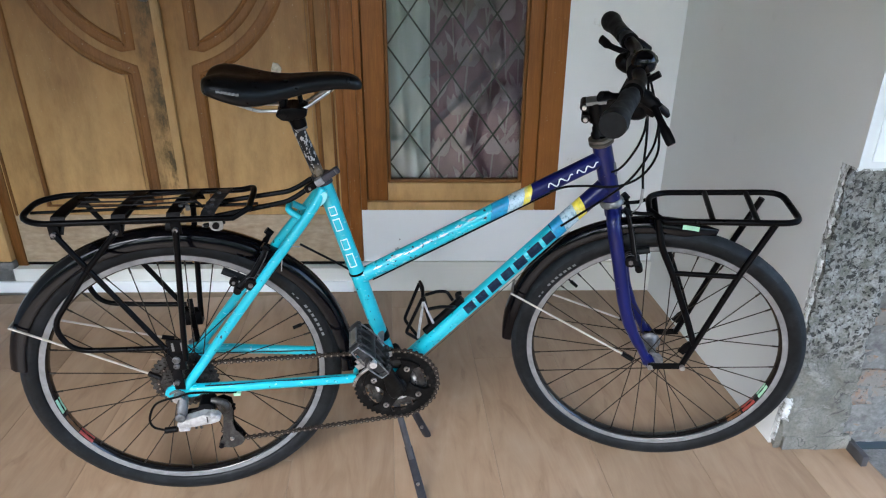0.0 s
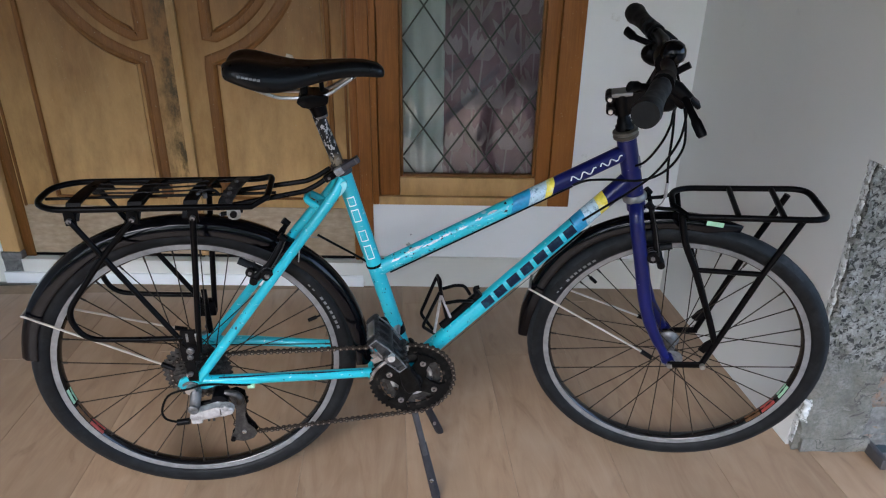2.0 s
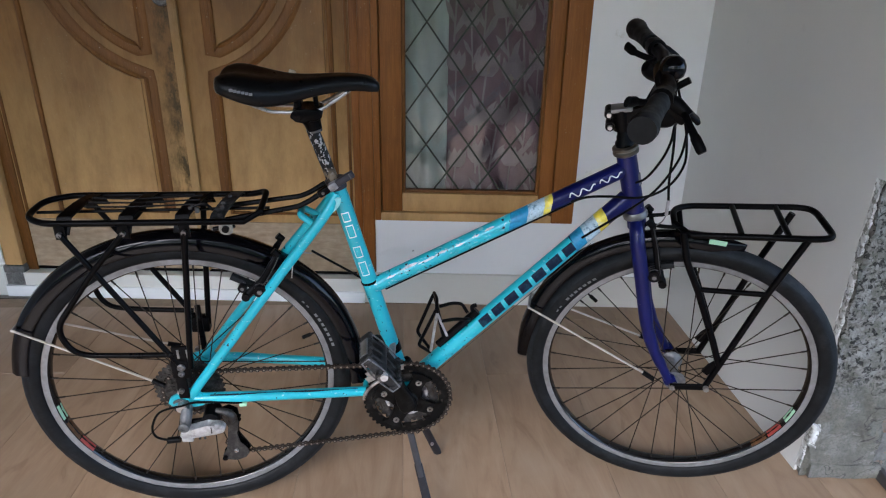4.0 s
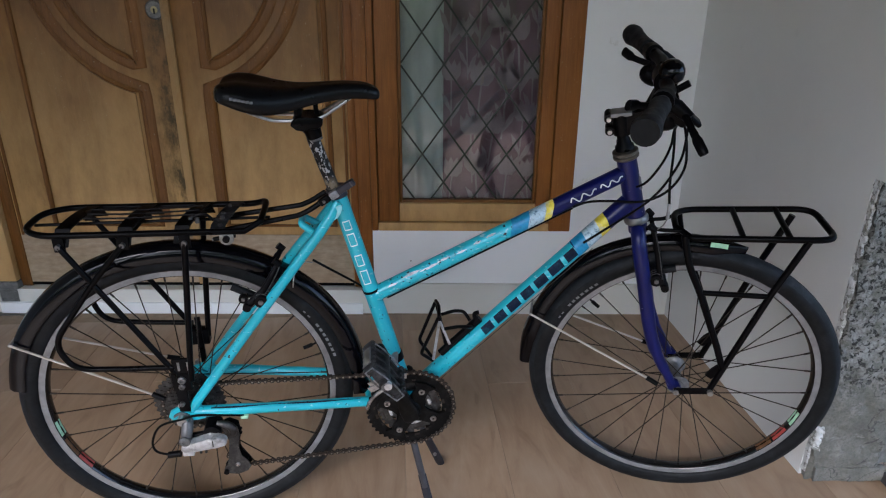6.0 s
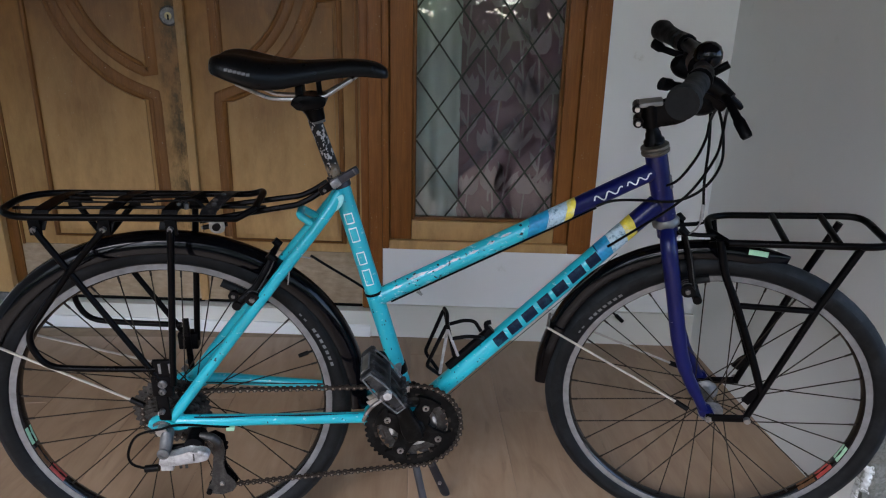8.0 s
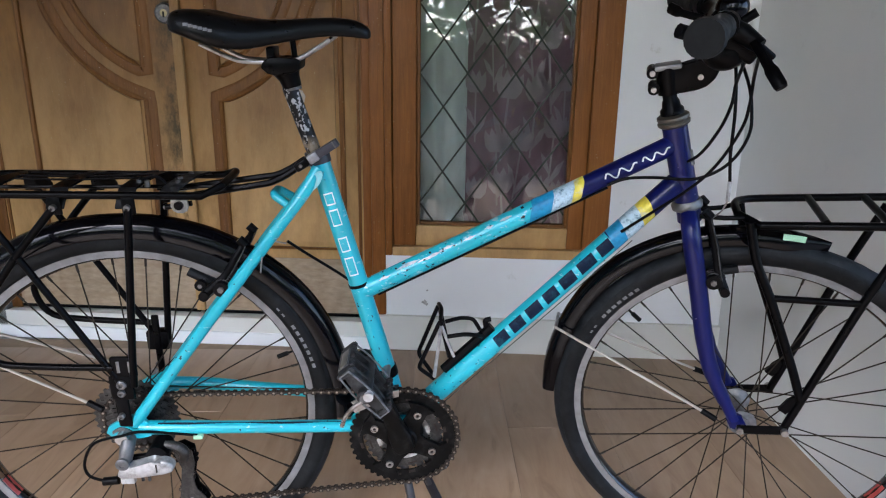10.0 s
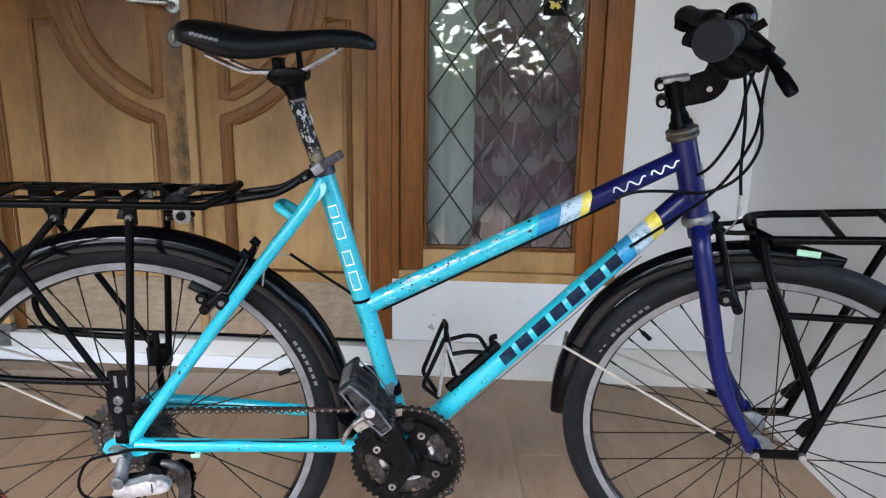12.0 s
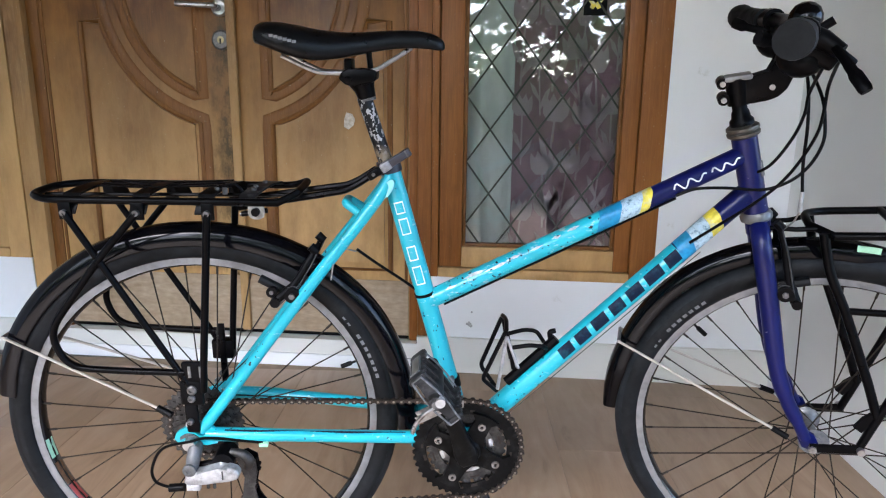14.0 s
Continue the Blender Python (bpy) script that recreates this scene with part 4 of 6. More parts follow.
def oblique_band(a, b, r, t0, t1, slant, mat, parent, label, n=22):
    """A painted band round a tube with slanting ends."""
    a, b = Vector(a), Vector(b)
    d = (b - a).normalized()
    up = V(-d.z, 0, d.x)
    bm = bmesh.new()
    rings = []
    for t in (t0, t1):
        ring = []
        for i in range(n):
            w = 2 * math.pi * i / n
            ring.append(bm.verts.new(lerp(a, b, t) + (up * math.cos(w) + V(0, 1, 0) * math.sin(w)) * r + d * slant * (math.cos(w) + 0.06 * math.sin(5 * w))))
        rings.append(ring)
    for i in range(n):
        j = (i + 1) % n
        bm.faces.new((rings[0][i], rings[0][j], rings[1][j], rings[1][i]))
    return part("decal_band", bm, mat, parent, label)


def tube_patch(bm, a, b, r, t0, t1, h0, h1, rows=3, slant=0.0):
    """A decal laid on the near side of a tube: along t0..t1, height h0..h1 in -1..1 round the tube."""
    a, b = Vector(a), Vector(b)
    d = (b - a).normalized()
    up = V(0, 1, 0).cross(d) * -1
    if up.z < 0:
        up = -up
    g = []
    for i in range(rows + 1):
        h = h0 + (h1 - h0) * i / rows
        off = up * (r * h) + V(0, -1, 0) * (r * math.sqrt(max(0.0, 1 - h * h)))
        g.append((bm.verts.new(lerp(a, b, t0 + slant * h) + off * 1.035), bm.verts.new(lerp(a, b, t1 + slant * h) + off * 1.035)))
    for p, q in zip(g, g[1:]):
        bm.faces.new((p[0], p[1], q[1], q[0]))


oblique_band(TT_A, TT_B, 0.0158, 0.55, 0.62, 0.010, BLUE, top_tube, "blue decal band")
oblique_band(TT_A, TT_B, 0.0158, 0.62, 0.685, 0.010, SPECKLE, top_tube, "speckled white decal band")
oblique_band(TT_A, TT_B, 0.0158, 0.685, 0.715, 0.010, YELLOW, top_tube, "yellow decal band")
oblique_band(DT_A, DT_B, 0.0178, 0.775, 0.82, 0.006, BLUE, down_tube, "blue decal band")
oblique_band(DT_A, DT_B, 0.0178, 0.82, 0.875, 0.006, SPECKLE, down_tube, "speckled white decal band")
oblique_band(DT_A, DT_B, 0.0178, 0.875, 0.91, 0.006, YELLOW, down_tube, "yellow decal band")
# plain block shapes in place of the maker's lettering on the down tube
t = 0.365
for w in (0.046, 0.046, 0.05, 0.046, 0.05, 0.056, 0.044):
    bm = bmesh.new()
    tube_patch(bm, DT_A, DT_B, 0.0175, t, t + w * 0.95, -0.28, 0.72, 6, 0.004)
    part("decal_block", bm, NAVY, down_tube, "plain navy block of the decal")
    t += w + 0.0125
# pale outlined bars on the seat tube
for t0, t1 in ((0.60, 0.665), (0.685, 0.735), (0.775, 0.83), (0.845, 0.885)):
    bm = bmesh.new()
    tube_patch(bm, BB, ST_TOP, 0.0155, t0, t1, 0.33, 0.42, 1)
    tube_patch(bm, BB, ST_TOP, 0.0155, t0, t1, -0.47, -0.38, 1)
    tube_patch(bm, BB, ST_TOP, 0.0155, t0, t0 + 0.0045, -0.38, 0.33, 3)
    tube_patch(bm, BB, ST_TOP, 0.0155, t1 - 0.0045, t1, -0.38, 0.33, 3)
    part("decal_bar", bm, WHITE, bpy.data.objects["seat_tube"], "plain white outlined bar")
# pale wavy stroke on the purple end of the top tube
for t0, t1, amp in ((0.785, 0.885, 0.42), (0.90, 0.985, 0.34)):
    bm = bmesh.new()
    pts = []
    for i in range(25):
        u = i / 24
        h = 0.08 + amp * math.sin(u * 15.0) * (1 - 0.45 * u)
        q = lerp(TT_A, TT_B, t0 + (t1 - t0) * u)
        d = (TT_B - TT_A).normalized()
        pts.append(q + V(-d.z, 0, d.x) * 0.0155 * h + V(0, -0.0157 * math.sqrt(1 - h * h), 0))
    sweep(bm, pts, 0.0013, 6)
    part("decal_stroke", bm, WHITE, top_tube, "plain white wavy stroke")

# long worn streaks on the upper side of the top tube
rng = random.Random(8)
PRIMER = plain("bare_primer", (0.55, 0.62, 0.63), 0.6, 0, 0.2, 150, 0, (0.2, 0.3, 0.32))
for t0, t1 in ((0.06, 0.10), (0.12, 0.20), (0.19, 0.27), (0.26, 0.31), (0.34, 0.38), (0.41, 0.44), (0.46, 0.50)):
    h = rng.uniform(0.45, 0.7)
    bm = bmesh.new()
    d = (TT_B - TT_A).normalized()
    pts, n = [], 9
    for k in range(n):
        u = k / (n - 1)
        for e in (-1, 1):
            hh = h + e * 0.16 * math.sin(math.pi * min(0.97, max(0.03, u))) * rng.uniform(0.4, 1.2)
            q = lerp(TT_A, TT_B, t0 + (t1 - t0) * u)
            pts.append(bm.verts.new(q + V(-d.z, 0, d.x) * 0.0157 * hh + V(0, -0.0157 * math.sqrt(max(0, 1 - hh * hh)), 0)))
    for k in range(n - 1):
        bm.faces.new((pts[2 * k], pts[2 * k + 2], pts[2 * k + 3], pts[2 * k + 1]))
    part("paint_scuff", bm, PRIMER, top_tube, "pale scuffed primer")

# small dark chips in the paint, and a plain badge on the head tube
CHIP = plain("dark_paint_chip", (0.012, 0.012, 0.02), 0.6, 0, 0.4, 200, 0, None, 0, 0.2)
rng = random.Random(31)


def chips(name, a, b, r, t_lo, t_hi, count, holder):
    bm = bmesh.new()
    ln = (Vector(b) - Vector(a)).length
    for _ in range(count):
        t, h = rng.uniform(t_lo, t_hi), rng.uniform(-0.75, 0.85)
        w = rng.uniform(0.001, 0.0045) / ln
        tube_patch(bm, a, b, r * 0.99, t, t + w, h, h + rng.uniform(0.05, 0.16), 2, rng.uniform(-0.02, 0.02))
    tagged(part(name, bm, CHIP, holder), "small dark chips in the turquoise paint", "", "", "stuff")


chips("paint_chips", TT_A, TT_B, 0.0157, 0.03, 0.56, 28, top_tube)
chips("paint_chips", BB, ST_TOP, 0.0157, 0.10, 0.56, 9, bpy.data.objects["seat_tube"])
chips("paint_chips", DT_A, DT_B, 0.0177, 0.05, 0.34, 9, down_tube)
badge = lerp(HEAD_B, HEAD_T, 0.56) + V(0.0155, -0.0105, 0)
bm = bmesh.new()
box(bm, (-0.002, -0.005, -0.012), (0.002, 0.005, 0.012), 0.0015, Matrix.Translation(badge) @ Matrix.Rotation(radians(-34), 4, "Z") @ Matrix.Rotation(radians(-17), 4, "Y"))
part("head_badge", bm, MARK, bike, "plain pale badge on the head tube")

# rear triangle
for s in (-1, 1):
    pts = [V(0.415, s * 0.028, 0.312), V(0.34, s * 0.045, 0.324), V(0.104, s * 0.064, 0.340), V(0.02, s * 0.066, 0.343)]
    tube_part("chain_stay", curve(pts, 5), [0.0102] * 10 + [0.0112] * 6, TEAL, bike, "scuffed turquoise chain stay", 14)
    pts = [V(0.314, s * 0.017, 0.752), V(0.285, s * 0.03, 0.708), V(0.20, s * 0.047, 0.600), V(0.012, s * 0.067, 0.350)]
    tube_part("seat_stay", curve(pts, 5), 0.0095, TEAL, bike, "chipped turquoise seat stay", 12)
    bm = bmesh.new()
    outer = [(0.038, 0.345), (0.024, 0.368), (0.010, 0.366), (-0.002, 0.360), (-0.014, 0.355), (-0.027, 0.347), (-0.032, 0.335), (-0.024, 0.326), (-0.010, 0.329), (0.004, 0.325), (0.020, 0.324), (0.036, 0.328)]
    inner = [(0.017, 0.343), (0.018, 0.352), (0.012, 0.353), (0.007, 0.352), (0.004, 0.350), (0.002, 0.348), (0.003, 0.346), (0.005, 0.344), (0.007, 0.343), (0.009, 0.342), (0.012, 0.341), (0.015, 0.341)]
    rings = [[bm.verts.new((x, s * y, z)) for x, z in poly] for poly, y in ((outer, 0.063), (outer, 0.069), (inner, 0.069), (inner, 0.063))]
    for p, q in zip(rings, rings[1:] + rings[:1]):
        for j in range(len(outer)):
            k = (j + 1) % len(outer)
            bm.faces.new((p[j], p[k], q[k], q[j]))
    part("dropout", bm, TEAL, bike, "turquoise dropout with a small opening")
    tube("dropout_eyelet", V(-0.004, s * 0.066, 0.364), V(-0.004, s * 0.074, 0.364), 0.0055, STEEL, bike, "steel eyelet bolt", 10)
    bm = bmesh.new()
    prism(bm, [(-0.022 + 0.030 * k / 8, 0.339 + 0.007 * math.sin(math.pi * k / 8)) for k in range(9)] + [(0.008 - 0.030 * k / 8, 0.334 + 0.006 * math.sin(math.pi * k / 8)) for k in range(9)], s * 0.069, s * 0.0715)
    part("axle_washer", bm, BOLT, bike, "bright crescent of the axle washer")
    # chain slap: dark worn streak on the upper side of the stay
    if s < 0:
        bm = bmesh.new()
        for k in range(30):
            x0 = 0.05 + 0.0095 * k
            tube_patch(bm, (0.104, -0.064, 0.340), (0.34, -0.045, 0.324), 0.0108, (x0 - 0.104) / 0.236, (x0 + 0.0105 - 0.104) / 0.236, 0.88 - 0.05 * math.sin(k * 0.4), 0.97, 2)
        part("chain_slap", bm, CHIP, bike, "dark worn streak along the chain stay")
    # flattened cap at the head of the stay
    bm = bmesh.new()
    prism(bm, [(0.310 + 0.0165 * 0.524 * math.cos(w) - 0.0072 * 0.852 * math.sin(w), 0.736 + 0.0165 * 0.852 * math.cos(w) + 0.0072 * 0.524 * math.sin(w)) for w in (math.tau * k / 16 for k in range(16))], s * 0.0245, s * 0.0292)
    part("stay_cap", bm, plain("pale_turquoise_cap", (0.25, 0.62, 0.66), 0.4) if s < 0 else TEAL, bike, "pale turquoise stay cap")
tube("stay_bridge", V(0.272, -0.03, 0.69), V(0.272, 0.03, 0.69), 0.007, TEAL, bike)
tube_part("cable_hanger", rounded([(0.276, -0.024, 0.692), (0.246, -0.018, 0.712), (0.246, 0.018, 0.712), (0.276, 0.024, 0.692)], 0.008), 0.0065, TEAL, bike, "turquoise brake cable hanger")
tube("fender_bridge", V(0.352, -0.04, 0.306), V(0.352, 0.04, 0.306), 0.006, TEAL, bike)

# headset, stem and bar turn with the fork
UP = (HEAD_T - HEAD_B).normalized()


def axial(name, prof, mat, label="", m=None):
    """Turned part round the head axis; heights from the head tube's foot."""
    bm = bmesh.new()
    basis = Matrix.Translation(HEAD_B) @ UP.to_track_quat("Z", "Y").to_matrix().to_4x4()
    lathe(bm, prof, (0, 0, 0), 24, (m or Matrix()) @ basis, "z")
    return part(name, bm, mat, bike, label)


HL = (HEAD_T - HEAD_B).length
axial("lower_headset_cup", [(0.019, -0.014), (0.0232, -0.011), (0.0238, -0.004), (0.020, 0.002)], plain("dull_headset", (0.17, 0.17, 0.165), 0.4, 0.6), "dull steel headset cup")
axial("upper_headset_cup", [(0.0195, HL - 0.010), (0.0235, HL - 0.007), (0.024, HL - 0.003), (0.0215, HL), (0.0238, HL + 0.002), (0.0235, HL + 0.006), (0.019, HL + 0.009)], plain("tarnished_headset", (0.10, 0.09, 0.075), 0.4, 0.6), "tarnished headset cup and lock nut")
axial("stem_quill", [(0.0175, HL + 0.008), (0.017, HL + 0.016), (0.0135, HL + 0.020), (0.0125, HL + 0.028), (0.0105, HL + 0.032), (0.0105, HL + 0.055)], BLACK, "", STEER)
stem = None
bm = bmesh.new()
sweep(bm, [V(0.832, 0, 0.864), V(0.823, 0, 0.902)], [0.0165, 0.0175], 16, m=STEER)
stem = part("stem", bm, BLACK, bike, "black adjustable handlebar stem")
bm = bmesh.new()
prism(bm, [(0.822, 0.868), (0.846, 0.867), (0.868, 0.873), (0.880, 0.879), (0.890, 0.891), (0.896, 0.915), (0.899, 0.955), (0.873, 0.955), (0.869, 0.925), (0.864, 0.911), (0.846, 0.904), (0.822, 0.904)], -0.0145, 0.0145, STEER)
bmesh.ops.bevel(bm, geom=list(bm.edges), offset=0.004, segments=2, affect="EDGES", profile=0.5)
part("stem_arm", bm, BLACK, stem)
for z, x in ((0.871, 0.808), (0.894, 0.803)):
    tube("stem_bolt", V(x, -0.016, z), V(x, -0.022, z), 0.0040, STEEL, stem, "steel bolt", 10, STEER)
    tube("stem_clamp_ear", V(x, -0.016, z), V(x, 0.016, z), 0.0085, BLACK, stem, "", 12, STEER)
bm = bmesh.new()
box(bm, (-0.019, -0.017, -0.004), (0.019, 0.017, 0.004), 0.003, STEER @ Matrix.Translation((0.823, 0, 0.903)) @ Matrix.Rotation(radians(-12), 4, "Y"))
part("stem_cap", bm, plain("worn_grey_cap", (0.20, 0.20, 0.20), 0.4, 0.4), stem, "worn silver cap of the stem")
tube("arm_bolt", V(0.869, -0.0160, 0.893), V(0.869, -0.0195, 0.893), 0.004, STEEL, stem, "steel bolt", 10, STEER)
BC = V(0.886, 0, 0.968)


def bar_at(s, u):
    """A point on the handlebar: side s, share u of its half width."""
    k = max(0.0, u - 0.3) / 0.7
    return BC + V(-0.046 * k, s * (0.288 if s < 0 else 0.297) * u, (0.004 if s < 0 else -0.006) * k + 0.008 * min(1, u * 3))


tube_part("handlebar", [bar_at(-1, 1 - i * 0.1) for i in range(10)] + [bar_at(1, i * 0.1) for i in range(11)], 0.0115, BLACK, bike, "black handlebar", 14, STEER)
tube("bar_clamp", BC + V(0, -0.024, 0.002), BC + V(0, 0.024, 0.002), 0.020, BLACK, stem, "", 16, STEER)
for s in (-1, 1):
    pts = [bar_at(s, u) for u in (0.60, 0.70, 0.80, 0.90, 0.97, 1.02)]
    grip = tube_part("grip", pts, [0.0165, 0.0158, 0.0165, 0.0185, 0.0215, 0.020], GRIP, bike, "grey-black flared rubber grip", 18, STEER)
    lever_root = bar_at(s, 0.5)
    tube("lever_clamp", bar_at(s, 0.46), bar_at(s, 0.53), 0.0175, PLASTIC, bike, "", 14, STEER)
    body = tube_part("brake_lever_body", [lever_root + V(0.0, 0, 0), lever_root + V(0.022, 0, -0.008), lever_root + V(0.042, s * 0.012, -0.020)], [0.013, 0.012, 0.009], PLASTIC, bike, "black brake lever body", 12, STEER)
    pts = [lever_root + V(0.030, s * 0.008, -0.010), lever_root + V(0.042, s * 0.028, -0.026), lever_root + V(0.054, s * 0.044, -0.042), lever_root + V(0.066, s * 0.058, -0.058)]
    tube_part("lever_blade", curve(pts, 4), [0.0055] * 6 + [0.0062] * 2 + [0.008] * 4 + [0.0065], BLACK, body, "black lever blade", 10, STEER, False, 0.65)
    bm = bmesh.new()
    box(bm, (-0.022, -0.020, -0.012), (0.030, 0.020, 0.012), 0.005, STEER @ Matrix.Translation(bar_at(s, 0.40) + V(0.012, 0, -0.022)) @ Matrix.Rotation(radians(28), 4, "Y"))
    shifter = part("shifter_pod", bm, PLASTIC, bike, "black shifter pod", 50)
    tube_part("shifter_housing", curve([bar_at(s, 0.36) + V(-0.024, 0, -0.026), bar_at(s, 0.40) + V(0.0, 0, -0.036), bar_at(s, 0.44) + V(0.024, 0, -0.034)], 4), [0.010, 0.015, 0.018, 0.020, 0.021, 0.020, 0.018, 0.015, 0.010], PLASTIC, shifter, "", 12, STEER)
    tube_part("thumb_lever", curve([bar_at(s, 0.42) + V(-0.006, 0, -0.018), bar_at(s, 0.48) + V(-0.035, 0, -0.012), bar_at(s, 0.56) + V(-0.048, 0, -0.006)], 4), [0.006] * 5 + [0.009] * 4, PLASTIC, shifter, "black thumb lever", 10, STEER, False, 0.6)
    bm = bmesh.new()
    box(bm, (-0.028, -0.013, -0.004), (0.030, 0.013, 0.004), 0.003, STEER @ Matrix.Translation(bar_at(s, 0.49) + V(0.036, 0, -0.016)) @ Matrix.Rotation(radians(36), 4, "Y"))
    part("shifter_cover", bm, PLASTIC, shifter, "worn grey shifter cover", 50)
# bell on the far side of the bar
bm = bmesh.new()
lathe(bm, [(0.014, -0.004), (0.0205, 0.002), (0.0220, 0.011), (0.0210, 0.019), (0.016, 0.028), (0.008, 0.033), (0.002, 0.034)], V(0.893, -0.018, 0.974), 20, STEER, "z")
part("bell", bm, FENDER, bike, "glossy black dome bell")
tube("barrel_knob", V(0.898, -0.076, 0.974), V(0.916, -0.078, 0.988), 0.0058, PLASTIC, bike, "small black barrel knob", 10, STEER)

# fork and front wheel
tube_part("fork_crown", [V(0.886, 0, 0.690), V(0.892, 0, 0.668)], 0.0185, PURPLE, bike, "purple fork crown", 18, STEER)
for s in (-1, 1):
    pts = [V(0.888, s * 0.02, 0.684), V(0.895, s * 0.043, 0.655), V(0.919, s * 0.048, 0.57), V(0.948, s * 0.05, 0.465), V(0.972, s * 0.051, 0.408), V(0.998, s * 0.052, 0.364), V(1.015, s * 0.052, 0.336)]
    tube_part("fork_leg", curve(pts, 4), [0.0142] * 12 + [0.0132] * 4 + [0.0115] * 4 + [0.0095] * 5, PURPLE, bike, "purple curved fork leg", 14, STEER)
    bm = bmesh.new()
    prism(bm, [(1.006, 0.353), (1.026, 0.346), (1.036, 0.330), (1.028, 0.316), (1.012, 0.320), (1.002, 0.338)], s * 0.05, s * 0.056, STEER)
    part("fork_end", bm, PURPLE, bike)


def wheel(c, m, rear):
    """Hub, rim, tyre, spokes and valve of one wheel."""
    c = Vector(c)
    bm = bmesh.new()
    lathe(bm, [(0.005, -0.055), (0.005, -0.042), (0.012, -0.040), (0.012, -0.037), (0.0235, -0.036), (0.0235, -0.033), (0.016, -0.030), (0.011, -0.022), (0.011, 0.022), (0.016, 0.030), (0.0235, 0.033), (0.0235, 0.036), (0.012, 0.037), (0.012, 0.040), (0.005, 0.042), (0.005, 0.055)], c, 24, m)
    hub = part("wheel", bm, plain("dull_hub", (0.16, 0.165, 0.17), 0.5, 0.4, 0.3, 120) if not rear else COG, bike, "narrow spoked wheel with a dark tyre and grey rim")
    bm = bmesh.new()
    tr = 0.0205
    rc = TYRE_R - tr
    prof = [(rc + tr * math.cos(a), tr * math.sin(a) * 0.98) for a in [radians(-66 + 132 * i / 10) for i in range(11)]]
    lathe(bm, prof + [prof[0]], c, 72, m)
    tyre = part("tyre", bm, RUBBER, hub, "dark slick tyre with a dusty grey tread", 60)
    for s in (-1, 1):
        bm = bmesh.new()
        prof = [(0.3096, s * 0.0180), (0.3072, s * 0.0194), (0.304, s * 0.0203), (0.3005, s * 0.0207), (0.294, s * 0.0196), (0.288, s * 0.0170), (0.2835, s * 0.0142), (0.2835, s * 0.011), (0.296, s * 0.016), (0.3075, s * 0.0165)]
        lathe(bm, prof + [prof[0]], c, 72, m)
        part("sidewall", bm, SIDEWALL, tyre, "black tyre sidewall", 60)
    bm = bmesh.new()
    prof = [(0.2845, -0.0125), (0.2762, -0.0129), (0.2718, -0.0122), (0.2718, -0.0095), (0.2718, 0.0095), (0.2718, 0.0122), (0.2762, 0.0129), (0.2845, 0.0125)]
    lathe(bm, prof + [prof[0]], c, 72, m)
    rim = part("rim", bm, RIM, hub, "brushed grey brake track of the rim", 25)
    bm = bmesh.new()
    prof = [(0.2719, -0.0119), (0.2702, -0.0108), (0.2685, -0.0070), (0.2672, -0.0035), (0.2672, 0.0035), (0.2685, 0.0070), (0.2702, 0.0108), (0.2719, 0.0119)]
    lathe(bm, prof + [prof[0]], c, 72, m)
    part("rim_inner", bm, RIMBLACK, rim, "black inner rim")
    # rim stickers, near side
    for a0, a1, mat in (((187, 194.5, GREEN), (196.5, 206, ORANGE), (206.5, 214.5, RED)) if rear else ((318, 326.5, ORANGE), (327.5, 336, RED), (339, 347, GREEN))):
        bm = bmesh.new()
        arc_strip(bm, c, 0.2664, 0.2678, a0, a1, (0.0030, -0.0070), m)
        arc_strip(bm, c, 0.2678, 0.2698, a0, a1, (-0.0070, -0.0112), m)
        part("rim_sticker", bm, mat, rim, "worn printed rim sticker")
    # plain pale bars where the tyre carries lettering
    a0, da, k = (38.5, -2.5, 10) if rear else (153, -2.4, 10)
    for i in range(k):
        if i == 2:
            continue
        bm = bmesh.new()
        w = 0.5 if i < 2 else 0.62
        arc_strip(bm, c, 0.2925, 0.2925 + (0.0035 if i < 2 else 0.0055), a0 + da * i, a0 + da * (i + w), (-0.0203, -0.0213), m)
        part("tyre_mark", bm, MARK, tyre, "plain pale bar on the sidewall")
    off = 4.4 if rear else 9.5
    for i in range(32):
        s = -1 if i % 2 else 1
        ang = radians(i * 11.25 + off)
        cross = radians(66) * (-1 if (i // 2) % 2 else 1)
        p = c + V(0.0225 * math.cos(ang + cross), s * 0.035, 0.0225 * math.sin(ang + cross))
        q = c + V(0.267 * math.cos(ang), s * 0.003, 0.267 * math.sin(ang))
        bm = bmesh.new()
        sweep(bm, [p, q, ], [0.0012, 0.0012], 5, m=m)
        sweep(bm, [lerp(p, q, 0.955), q], 0.0019, 6, m=m)
        part("spoke", bm, SPOKE, hub)
    a = radians(21 if rear else 139)
    d = V(math.cos(a), 0, math.sin(a))
    tube_part("valve", [c + d * 0.266, c + d * 0.259, c + d * 0.258, c + d * 0.240], [0.0022, 0.0022, 0.0042, 0.004], PLASTIC, rim, "black valve cap", 8, m)
    return hub


def arc_strip(bm, c, r0, r1, a0, a1, y, m, n=6):
    g = []
    for i in range(n + 1):
        a = radians(a0 + (a1 - a0) * i / n)
        ys = y if isinstance(y, tuple) else (y, y)
        pts = [c + V(r * math.cos(a), yy, r * math.sin(a)) for r, yy in zip((r0, r1), ys)]
        g.append([bm.verts.new(m @ p) for p in pts])
    for p, q in zip(g, g[1:]):
        bm.faces.new((p[0], p[1], q[1], q[0]))


wheel_rear = wheel(RA, SET_R, True)
wheel(FA, SET_F, False)


